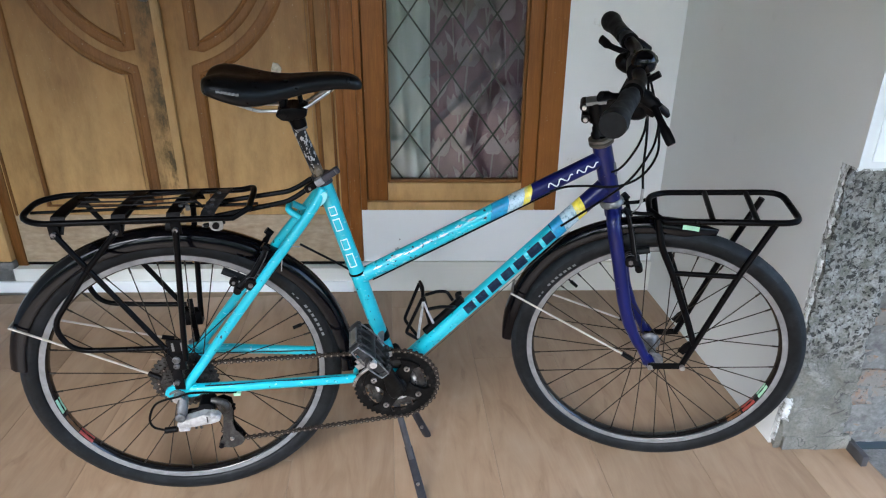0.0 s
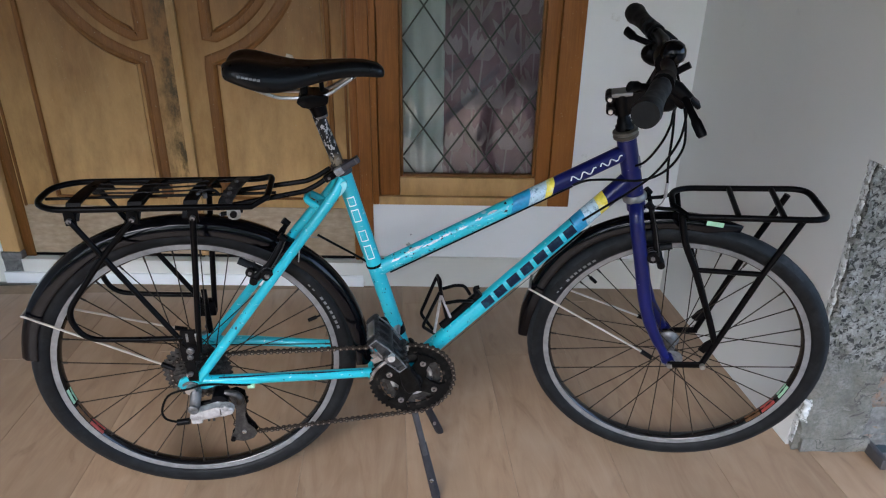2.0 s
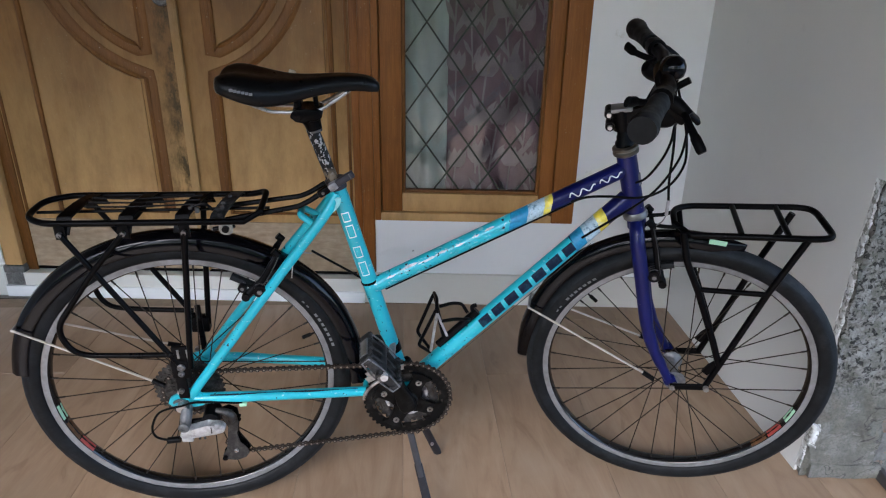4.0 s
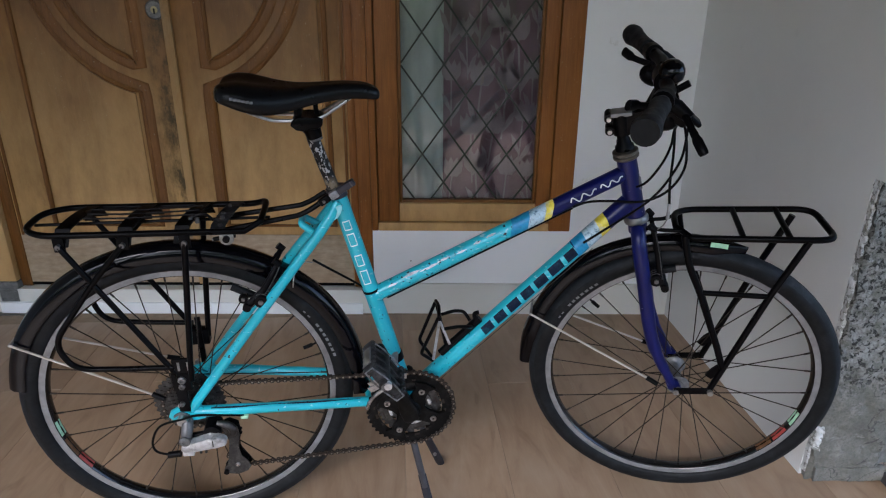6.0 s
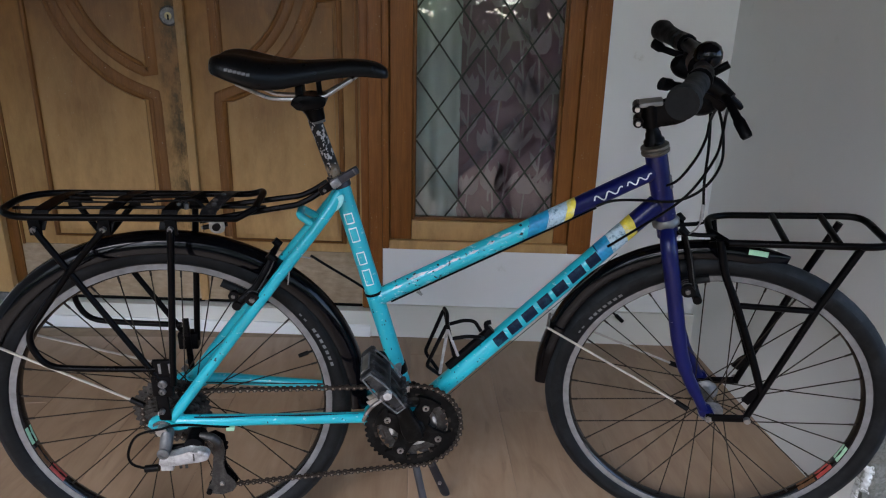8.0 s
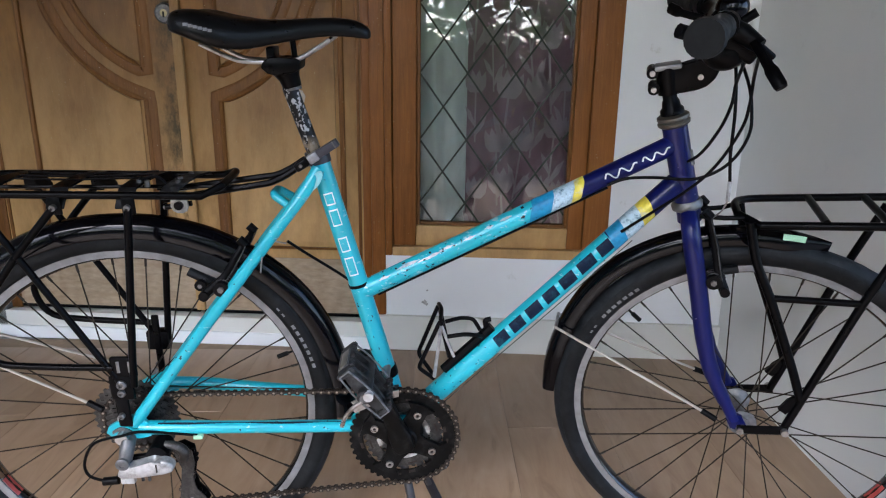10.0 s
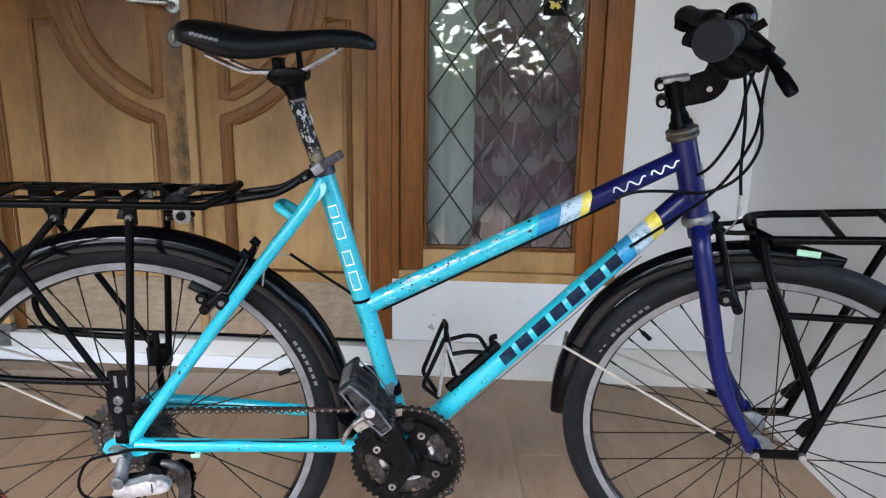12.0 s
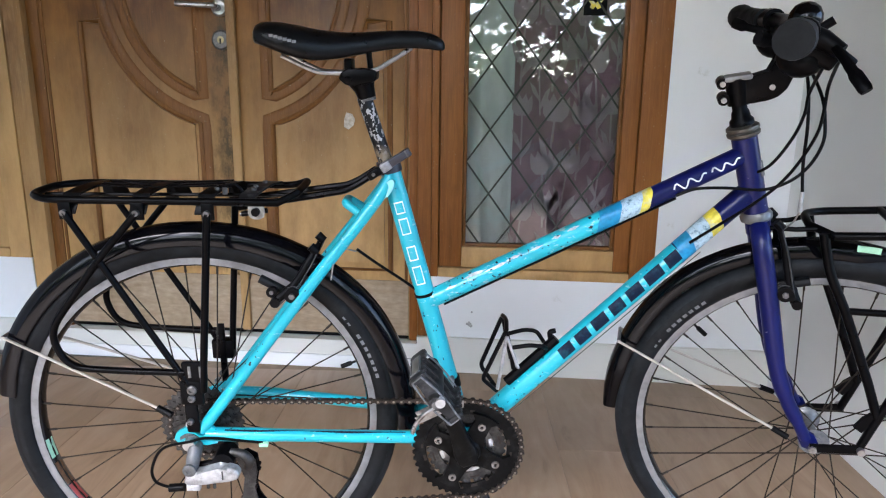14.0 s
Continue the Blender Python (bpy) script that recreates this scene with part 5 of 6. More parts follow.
def fender(c, line, m, label, w, d, tip=False, n=56):
    """A curved mudguard with a rolled section; line gives (angle, radius) along it, tip narrows its first end."""
    bm = bmesh.new()
    sect = [(-w, -d), (-w * 0.92, -d * 0.35), (-w * 0.6, 0.0), (0, 0.004), (w * 0.6, 0.0), (w * 0.92, -d * 0.35), (w, -d)]
    sect = sect + [(px * 0.95, pz - 0.0022) for px, pz in sect[::-1]]
    rings = []
    for i in range(n + 1):
        deg = line[0][0] + (line[-1][0] - line[0][0]) * i / n
        r = float(np.interp(deg, [p[0] for p in line], [p[1] for p in line]))
        for off in (-4, -2, 2, 4):
            r += float(np.interp(deg + off, [p[0] for p in line], [p[1] for p in line]))
        r /= 5
        a = radians(deg)
        k = min(1.0, 0.12 + i / 7, 0.45 + (n - i) / 14) if tip else 1.0
        d3 = V(math.cos(a), 0, math.sin(a))
        rings.append([bm.verts.new(m @ (c + d3 * (r + pz * (0.5 + 0.5 * k)) + V(0, px * k, 0))) for px, pz in sect])
    k = len(sect)
    for p, q in zip(rings, rings[1:]):
        for j in range(k):
            bm.faces.new((p[j], p[(j + 1) % k], q[(j + 1) % k], q[j]))
    bm.faces.new(rings[0][::-1])
    bm.faces.new(rings[-1])
    return part("fender", bm, FENDER, bike, label, 50)


fender(RA, ((-4, 0.352), (14, 0.346), (35, 0.346), (59, 0.340), (90, 0.335), (123, 0.337), (152, 0.337), (170, 0.331)), SET_R, "glossy black rear mudguard, scratched", 0.0245, 0.029)
ff = fender(FA, ((75, 0.334), (90, 0.340), (115, 0.352), (133, 0.356), (155, 0.347), (181, 0.340)), SET_F, "glossy black front mudguard", 0.0195, 0.024, True)
bm = bmesh.new()
arc_strip(bm, FA, 0.3325, 0.3420, 82.5, 88, (-0.0242, -0.0225), SET_F)
part("tape", bm, GREEN, ff, "pale green tape patch")
# clip and wire stays
for c, r, ang, m, end in ((RA, 0.335, 152, SET_R, V(-0.058, 0, 0.384)), (FA, 0.349, 156.5, SET_F, V(0.962, 0, 0.355))):
    a = radians(ang)
    tip = c + V(math.cos(a), 0, math.sin(a)) * (r + 0.003)
    for s in (-1, 1):
        e = end + V(0, s * 0.066, 0)
        tube("fender_stay", tip + V(0, s * 0.027, 0), e, 0.0023, STAY, bike, "pale fender stay wire", 7, m)
        tube("stay_end", e + (e - tip).normalized() * -0.004, e + (e - tip).normalized() * 0.022, 0.0052, PLASTIC, bike, "black plastic stay end", 8, m)
    tube("stay_bow", tip + V(0, -0.028, 0.0), tip + V(0, 0.028, 0.0), 0.003, STEEL, bike, "", 8, m)

# saddle
def saddle():
    bm = bmesh.new()
    # station: x, half width, top z, edge drop
    st = [(0.128, 0.046, 0.962, 0.022), (0.140, 0.066, 0.972, 0.034), (0.165, 0.073, 0.974, 0.046), (0.195, 0.071, 0.967, 0.050), (0.225, 0.058, 0.960, 0.045), (0.255, 0.044, 0.957, 0.036), (0.29, 0.032, 0.959, 0.030), (0.33, 0.0245, 0.962, 0.027), (0.365, 0.021, 0.961, 0.026), (0.385, 0.018, 0.954, 0.022), (0.394, 0.010, 0.945, 0.012)]
    sec = [(-0.94, -1.0), (-1.0, -0.72), (-0.97, -0.40), (-0.82, -0.14), (-0.5, -0.01), (0, -0.05), (0.5, -0.01), (0.82, -0.14), (0.97, -0.40), (1.0, -0.72), (0.94, -1.0), (0.5, -0.85), (-0.5, -0.85)]
    rings = []
    for x, w, z, d in st:
        rings.append([bm.verts.new((x, w * a, z + d * (b - (0.42 * max(0.0, 1 - abs(a) * 1.6) if x < 0.15 else 0.15 * max(0.0, 1 - abs(a) * 1.6) if x < 0.2 else 0.0)))) for a, b in sec])
    k = len(sec)
    for p, q in zip(rings, rings[1:]):
        for j in range(k):
            bm.faces.new((p[j], p[(j + 1) % k], q[(j + 1) % k], q[j]))
    bm.faces.new(rings[0][::-1])
    bm.faces.new(rings[-1])
    ob = part("saddle", bm, LEATHER, bike, "black padded saddle with stitched panels", 70)
    sub = ob.modifiers.new("round", "SUBSURF")
    sub.levels = sub.render_levels = 2
    for s in (-1, 1):
        tube_part("saddle_rail", curve([(0.165, s * 0.03, 0.925), (0.20, s * 0.024, 0.908), (0.225, s * 0.022, 0.902), (0.285, s * 0.022, 0.904), (0.315, s * 0.017, 0.918), (0.345, s * 0.010, 0.937)], 5), 0.0031, STEEL, ob, "silver saddle rail", 8)
    bm = bmesh.new()
    for i in range(6):
        box(bm, (0.160 + i * 0.0058, -0.0735 + i * 0.0009, 0.9482 - i * 0.0014), (0.1650 + i * 0.0058, -0.0685 + i * 0.0009, 0.9520 - i * 0.0014))
    part("saddle_mark", bm, MARK, ob, "plain pale bar printed on the saddle")
    return ob


saddle()
tube_part("seat_post", [V(0.309, 0, 0.765), V(0.276, 0, 0.868)], 0.0112, POST, bike, "black seat post with flaking white patches", 16)
bm = bmesh.new()
sweep(bm, [V(0.2805, 0, 0.866), V(0.277, 0, 0.879), V(0.273, 0, 0.890), V(0.270, 0, 0.898)], [0.0132, 0.0150, 0.0200, 0.0225], 18)
part("post_head", bm, BLACK, bike, "black seat post head")
tube("post_collar", V(0.2812, 0, 0.8625), V(0.2806, 0, 0.866), 0.0128, BOLT, bike, "thin grey ring under the post head", 16)
bm = bmesh.new()
prism(bm, [(0.246, 0.902), (0.243, 0.894), (0.252, 0.886), (0.262, 0.884), (0.288, 0.888), (0.296, 0.893), (0.297, 0.905), (0.290, 0.908), (0.270, 0.906), (0.256, 0.909)], -0.027, 0.027)
bmesh.ops.bevel(bm, geom=list(bm.edges), offset=0.0022, segments=2, affect="EDGES", profile=0.5)
part("rail_clamp", bm, BLACK, bike, "black saddle rail clamp", 50)
box_part("clamp_ear", (0.250, -0.020, 0.905), (0.262, 0.020, 0.922), BLACK, bike, "", 0.003)
tube("clamp_bolt", V(0.287, 0, 0.9), V(0.284, 0, 0.930), 0.0042, BLACK, bike, "", 8)
bm = bmesh.new()
sweep(bm, [V(0.314, 0, 0.757), V(0.3095, 0, 0.775)], 0.0182, 20)
part("seat_clamp", bm, SLATE, bike, "dark grey seat clamp collar")


def along(a, b, y):
    """A frame with x from a to b in the plane of the bicycle."""
    d = (V(b[0], 0, b[1]) - V(a[0], 0, a[1])).normalized()
    return Matrix.Translation((a[0], y, a[1])) @ Matrix(((d.x, 0, -d.z, 0), (0, 1, 0, 0), (d.z, 0, d.x, 0), (0, 0, 0, 1)))


lever_m = along((0.290, 0.758), (0.344, 0.792), -0.0215)
lev = box_part("clamp_lever", (0.028, -0.007, -0.0055), (0.064, 0.006, 0.0065), SLATE, bike, "dark slate quick release lever", 0.002, lever_m)
box_part("lever_band", (0.0565, -0.0074, -0.0045), (0.0590, -0.0060, 0.0060), BOLT, lev, "pale worn band on the lever", 0.0004, lever_m)
box_part("lever_boss", (0.013, -0.0085, -0.0070), (0.030, 0.006, 0.0072), plain("pale_clamp_alloy", (0.22, 0.22, 0.235), 0.35, 0.4, 0.3, 120), lev, "pale grey clamp boss", 0.003, lever_m)
eye = box_part("strut_eye", (-0.010, -0.007, -0.0065), (0.012, 0.008, 0.0065), BLACK, bike, "black strut eye", 0.003, lever_m)
tube("eye_pin", (0.0, -0.009, 0.0), (0.0, -0.006, 0.0), 0.0028, BOLT, eye, "small steel pin", 8, lever_m)

# rear rack
DULLSLOT = plain("pale_slot", (0.16, 0.155, 0.145), 0.6, 0.0, 0.3, 90)
RZ = 0.722
loop = rounded([(0.155, -0.062, RZ), (-0.175, -0.062, RZ + 0.002), (-0.212, -0.035, RZ + 0.003), (-0.212, 0.035, RZ + 0.003), (-0.175, 0.062, RZ + 0.002), (0.155, 0.062, RZ), (0.181, 0.05, RZ + 0.012), (0.181, -0.05, RZ + 0.012)], 0.025, 4)
rack = tube_part("rear_rack", loop, 0.0056, BLACK, bike, "black steel tube rear rack", 10, None, True)
tube_part("rack_rail", [(-0.21, 0.0, RZ - 0.004), (0.19, 0.0, RZ - 0.002)], 0.003, BLACK, rack, "", 8)
for i, x in enumerate((-0.135, -0.035, 0.058, 0.118)):
    bm = bmesh.new()
    rows = []
    for k in range(9):
        y = -0.066 + 0.132 * k / 8
        z = RZ + 0.007 + 0.006 * math.sin(math.pi * k / 8) - ((0.022 if i < 3 else 0.008) if k in (0, 8) else 0)
        sh = 0.02 * (k / 8 - 0.5)
        rows.append([bm.verts.new((x + sh + dx, y, z + dz)) for dx, dz in ((-0.012, -0.003), (0.012, -0.003), (0.012, 0), (-0.012, 0))])
    for p, q in zip(rows, rows[1:]):
        for j in range(4):
            bm.faces.new((p[j], p[(j + 1) % 4], q[(j + 1) % 4], q[j]))
    bm.faces.new(rows[0][::-1])
    bm.faces.new(rows[-1])
    part("cross_plate", bm, BLACK if i < 3 else plain("worn_grey_plate", (0.010, 0.010, 0.011), 0.5, 0, 0.6, 150, 0, (0.06, 0.06, 0.06), 0, 0.15), rack, "curved cross plate of the rack")
for k in range(3):
    tube_part("spring_wire", curve([(-0.12, -0.02 + 0.02 * k, RZ + 0.014), (-0.04, -0.018 + 0.018 * k, RZ + 0.012), (0.07, -0.02 + 0.02 * k, RZ + 0.016)], 4), 0.0016, BLACK, rack, "thin black spring wire", 6)
tube_part("strap_hook", curve([(0.06, -0.03, RZ + 0.015), (0.085, -0.03, RZ + 0.02), (0.098, -0.03, RZ + 0.008)], 4), 0.0025, BLACK, rack, "", 6)
for s in (-1, 1):
    y = s * 0.068
    for x in (-0.147, -0.045, 0.055):
        box_part("rack_tab", (x - 0.009, min(y, y - s * 0.004), RZ - 0.026), (x + 0.009, max(y, y - s * 0.004), RZ - 0.001), BLACK, rack, "", 0.001)
        tube("rack_bolt", (x, y, RZ - 0.015), (x, y + s * 0.007, RZ - 0.015), 0.0044, BOLT, rack, "steel bolt", 10)
    tube_part("rack_leg", [(-0.147, y * 1.03, RZ - 0.015), (-0.012, y * 1.12, 0.465), (0.006, y * 1.12, 0.432)], 0.0052, BLACK, rack, "black rack leg", 10)
    tube_part("rack_leg", [(0.055, y * 1.03, RZ - 0.015), (0.030, y * 1.12, 0.47), (0.026, y * 1.12, 0.425)], 0.0056, BLACK, rack, "black rack leg", 10)
    tube_part("rack_hoop", rounded([(-0.045, y * 1.03, RZ - 0.015), (-0.105, y * 1.08, 0.64), (-0.192, y * 1.2, 0.525), (-0.172, y * 1.2, 0.468), (-0.09, y * 1.16, 0.461), (0.0, y * 1.12, 0.457)], 0.03, 5), 0.0054, BLACK, rack, "black pannier hoop", 10)
    if s < 0:
        foot = box_part("rack_foot", (-0.004, y * 1.16, 0.440), (0.034, y * 1.08, 0.476), PLASTIC, rack, "black mounting plate", 0.004)
        box_part("foot_block", (-0.010, y * 1.18, 0.402), (0.026, y * 1.07, 0.444), PLASTIC, foot, "black lower block", 0.004)
        box_part("foot_tongue", (-0.006, y * 1.15, 0.352), (0.014, y * 1.08, 0.404), PLASTIC, foot, "black tongue down to the dropout", 0.003)
        for x in (0.008, 0.025):
            box_part("foot_slot", (x - 0.0022, y * 1.16 - 0.0012, 0.450), (x + 0.0022, y * 1.16 + 0.001, 0.469), DULLSLOT, foot, "pale slot through the plate", 0.0004)
    for x, z, r in ((0.010, 0.430, 0.0075), (0.008, 0.415, 0.0060), (0.002, 0.374, 0.0050)):
        b0 = V(x, y * 1.18, z)
        bm = bmesh.new()
        lathe(bm, [(r, 0.004), (r, -0.0035), (r * 0.75, -0.005), (r * 0.42, -0.005), (r * 0.42, -0.003), (0.0, -0.003)] if s < 0 else [(r, -0.004), (r, 0.0035), (r * 0.75, 0.005), (0.0, 0.005)], b0, 12)
        part("foot_bolt", bm, BOLT, rack, "dull steel bolt")
    tube_part("rack_strut", rounded([(0.09, s * 0.034, RZ - 0.014), (0.245, s * 0.024, RZ + 0.010), (0.266, s * 0.022, RZ + 0.020), (0.290, s * 0.0205, 0.758)], 0.008), 0.0050, BLACK, rack, "black rack strut to the seat clamp", 8)
# lamp bracket on the far leg, holed plate by the near rail
box_part("bracket", (-0.008, 0.066, 0.408), (0.029, 0.088, 0.443), PLASTIC, rack, "black plastic bracket", 0.003)
box_part("bracket_strap", (0.006, 0.064, 0.352), (0.017, 0.070, 0.475), BLACK, rack, "black holed strap", 0.001)
bm = bmesh.new()
prism(bm, [(0.112, 0.719), (0.111, 0.706), (0.114, 0.700), (0.120, 0.697), (0.127, 0.697), (0.133, 0.700), (0.135, 0.706), (0.134, 0.719)], -0.062, -0.058)
clamp_plate = part("strut_plate", bm, plain("pale_zinc_plate", (0.25, 0.245, 0.225), 0.5, 0.3, 0.3, 120, 0, (0.13, 0.125, 0.11)), rack, "pale zinc strut clamp plate")
tube("plate_bolt", (0.123, -0.060, 0.7085), (0.123, -0.067, 0.7085), 0.0062, BLACK, clamp_plate, "black bolt head", 12)
tube("strut_end", (0.135, -0.046, 0.707), (0.098, -0.046, 0.701), 0.0040, BLACK, rack, "black end of the strut", 10)
tube("strut_nut", (0.099, -0.046, 0.701), (0.0955, -0.046, 0.7005), 0.0030, BOLT, rack, "pale bolt end", 8)
for x, y in ((0.114, -0.030), (0.112, -0.012), (0.118, 0.020), (0.072, -0.034), (0.060, -0.030)):
    tube("plate_nut", (x, y, RZ + 0.006), (x, y, RZ + 0.0155), 0.0040, BOLT, rack, "small steel nut", 6)

# front rack, turned with the fork
loop = rounded([(1.0, -0.056, 0.686), (1.222, -0.056, 0.700), (1.244, -0.046, 0.702), (1.234, 0.050, 0.708), (1.212, 0.061, 0.708), (1.003, 0.061, 0.692), (0.973, 0.030, 0.695), (0.973, -0.022, 0.691)], 0.022, 5)
frack = tube_part("front_rack", loop, 0.0062, BLACK, bike, "black steel tube front rack", 10, SET_F, True)
for x in (1.087, 1.166):
    z = 0.690 + (x - 1.0) * 0.065
    tube("rack_bar", (x, -0.056, z), (x, 0.060, z + 0.004), 0.0055, BLACK, frack, "", 10, SET_F)
for s in (-1, 1):
    y = s * 0.057
    tube_part("rack_leg", rounded([(0.987, y * 0.9, 0.688), (1.002, y, 0.629), (1.032, y, 0.570), (1.082, y, 0.452), (1.097, y, 0.412), (1.104, y, 0.394)], 0.02), 0.0070, BLACK, frack, "black rack leg", 10, SET_F)
    tube_part("rack_leg", [(1.199, y, 0.696), (1.157, y, 0.574), (1.088, y * 1.03, 0.338)], 0.0064, BLACK, frack, "black rack leg", 10, SET_F)
    bm = bmesh.new()
    prism(bm, [(1.104, 0.412), (1.112, 0.400), (1.086, 0.366), (1.074, 0.374), (1.084, 0.392)], y - 0.003, y + 0.003, SET_F)
    part("leg_gusset", bm, BLACK, frack, "flat black gusset where the legs meet")
    tube("rack_bar", (1.032, y, 0.570), (1.157, y, 0.574), 0.0055, BLACK, frack, "", 10, SET_F)
    tube("mount_arm", (1.018, y * 1.08, 0.326), (1.094, y * 1.08, 0.337), 0.0085, BLACK, frack, "black mounting arm", 8, SET_F, 0.5)
    tube("arm_bolt", (1.088, y * 1.14, 0.337), (1.088, y * 1.28, 0.337), 0.0058, STEEL, frack, "steel bolt", 12, SET_F)
    tube("axle_nut", (1.022, y * 1.05, 0.326), (1.022, y * 1.2, 0.326), 0.0062, STEEL, frack, "steel axle nut", 6, SET_F)
    tube_part("rack_neck", [(0.982, s * 0.036, 0.690), (0.955, s * 0.026, 0.684), (0.920, s * 0.018, 0.682)], 0.004, BLACK, frack, "", 8, SET_F)

# brakes: two arms a wheel
def brake(c, ang, line, pivot, m, y):
    """Two arms astride the rim with coil springs, shoes and a pinch head; line runs from the pinch end to the tip."""
    a = radians(ang)
    d, tn = V(math.cos(a), 0, math.sin(a)), V(-math.sin(a), 0, math.cos(a))
    for s in (-1, 1):
        pts = [V(x, s * (y - 0.006 * i), z) for i, (x, z) in enumerate(line)]
        arm = tube_part("brake_arm", curve(pts, 4), [0.0080] * 4 + [0.0064] * 5 + [0.0046] * 4, PLASTIC, bike, "black brake arm", 10, m, False, 0.8)
        hub0 = V(pivot[0], s * (y - 0.022), pivot[1])
        tube("brake_boss", hub0, V(pivot[0], s * (y + 0.007), pivot[1]), 0.0118, PLASTIC, arm, "", 14, m)
        coil = [V(pivot[0] + 0.0132 * math.cos(w), s * (y - 0.018 + 0.0012 * w), pivot[1] + 0.0132 * math.sin(w)) for w in (math.tau * k / 12 for k in range(31))]
        tube_part("return_spring", coil, 0.0010, BOLT, arm, "dull steel coil spring", 5, m)
        tube("pivot_bolt", V(pivot[0], s * (y + 0.007), pivot[1]), V(pivot[0], s * (y + 0.0105), pivot[1]), 0.0048, BOLT, arm, "steel pivot bolt", 6, m)
        tube("pinch_bolt", pts[0] - V(0, s * 0.012, 0), pts[0] + V(0, s * 0.009, 0), 0.0078, PLASTIC, arm, "", 10, m)
        sh = c + d * 0.280 + V(0, s * 0.0215, 0)
        tube("brake_shoe", sh - tn * 0.030, sh + tn * 0.027, 0.0075, SIDEWALL, arm, "black brake shoe", 8, m, 1.0)
        tube("shoe_post", sh, sh + V(0, s * 0.030, 0), 0.0034, BOLT, arm, "steel shoe post", 8, m)
        washer = sh + V(0, s * 0.020, 0)
        tube("shoe_washer", washer, washer + V(0, s * 0.008, 0), 0.0085, PLASTIC, arm, "black domed washer", 12, m)
        head = pts[-1]
        tube("arm_head", head + V(0.004, 0, -0.004), head + V(-0.006, 0, 0.006), 0.0072, PLASTIC, arm, "", 8, m)
        tube_part("brake_wire", curve([p + V(0.004, s * 0.006, -0.004) for p in pts], 4), 0.0011, COG, arm, "thin dark wire", 6, m)


brake(FA, 105, ((0.966, 0.573), (0.955, 0.600), (0.944, 0.645), (0.930, 0.690)), (0.948, 0.588), SET_F, 0.052)
brake(RA, 61, ((0.140, 0.565), (0.168, 0.590), (0.190, 0.624), (0.199, 0.642)), (0.166, 0.576), Matrix(), 0.050)

# crankset
def toothed(bm, c, r, teeth, y0, y1, hole, m=None):
    """A ring with teeth and an open middle."""
    outer, n = [], teeth * 4
    for i in range(n):
        k = i % 4
        rr = r + (0.0018 if k in (1, 2) else -0.0022)
        a = 2 * math.pi * i / n
        outer.append((rr * math.cos(a), rr * math.sin(a)))
    inner = [(hole * math.cos(2 * math.pi * i / n), hole * math.sin(2 * math.pi * i / n)) for i in range(n)]
    vs = []
    for pts in (outer, inner):
        for y in (y0, y1):
            vs.append([bm.verts.new(V(c[0] + px, y, c[2] + pz)) for px, pz in pts])
    oa, ob, ia, ib = vs
    for i in range(n):
        j = (i + 1) % n
        bm.faces.new((oa[i], oa[j], ob[j], ob[i]))
        bm.faces.new((ia[i], ib[i], ib[j], ia[j]))
        bm.faces.new((oa[i], ia[i], ia[j], oa[j]))
        bm.faces.new((ob[i], ob[j], ib[j], ib[i]))


CB = BB + V(0, 0, 0.008)         # centre of the rings
bm = bmesh.new()
lathe(bm, [(0.024, -0.052), (0.026, -0.060), (0.020, -0.068), (0.008, -0.069)], CB, 20)
crank = part("crankset", bm, RING, bike, "dirty black triple crankset")
for r, teeth, y, hole, mat in ((0.0875, 44, -0.056, 0.066, RING), (0.064, 32, -0.050, 0.046, COG), (0.046, 22, -0.041, 0.034, STEEL)):
    bm = bmesh.new()
    toothed(bm, CB, r, teeth, y - 0.0016, y + 0.0016, hole)
    part("chainring", bm, mat, crank, "black chainring" if r > 0.08 else "greasy inner chainring", 30)
CA = math.atan2(0.166, -0.060)
for i in range(4):
    a = radians(64 + 90 * i)
    d = V(math.cos(a), 0, math.sin(a))
    tnv = V(-d.z, 0, d.x)
    bm = bmesh.new()
    poly = [CB + d * 0.010 + tnv * 0.024, CB + d * 0.034 + tnv * 0.015, CB + d * 0.058 + tnv * 0.014, CB + d * 0.068 + tnv * 0.024, CB + d * 0.072, CB + d * 0.068 - tnv * 0.024, CB + d * 0.058 - tnv * 0.014, CB + d * 0.034 - tnv * 0.015, CB + d * 0.010 - tnv * 0.024]
    prism(bm, [(p.x, p.z) for p in poly], -0.064, -0.0572)
    part("spider_arm", bm, RING, crank)
    p = CB + d * 0.0525
    bm = bmesh.new()
    lathe(bm, [(0.0028, -0.0645), (0.0062, -0.0645), (0.0062, -0.0675), (0.0028, -0.0675), (0.0028, -0.0645)], (p.x, 0, p.z), 14)
    part("ring_bolt", bm, STEEL, crank, "steel chainring bolt")
    # ramp plates and pins on the outer ring
    for k, (off, ln) in enumerate(((20, 6), (38, 9), (58, 5))):
        bm = bmesh.new()
        a2 = math.degrees(a) + off
        arc_strip(bm, CB, 0.071 - 0.004 * k, 0.075 - 0.003 * k, a2 - ln / 2, a2 + ln / 2, -0.0585, Matrix())
        part("ring_mark", bm, CHAIN, crank, "worn bright patch on the ring")
for a2 in (16, 197, 286):
    for r0, r1, w, mat in ((0.0385, 0.0445, 15 if a2 == 286 else 10, ALLOY), (0.0465, 0.0515, 11, COG), (0.0545, 0.0575, 8, CHAIN)):
        bm = bmesh.new()
        arc_strip(bm, CB, r0, r1, a2 - w, a2 + w, -0.0535, Matrix())
        part("ring_gap", bm, mat, crank, "bright inner ring seen through the spider")
PEND = CB + V(math.cos(CA), 0, math.sin(CA)) * 0.172
arm_y = -0.072
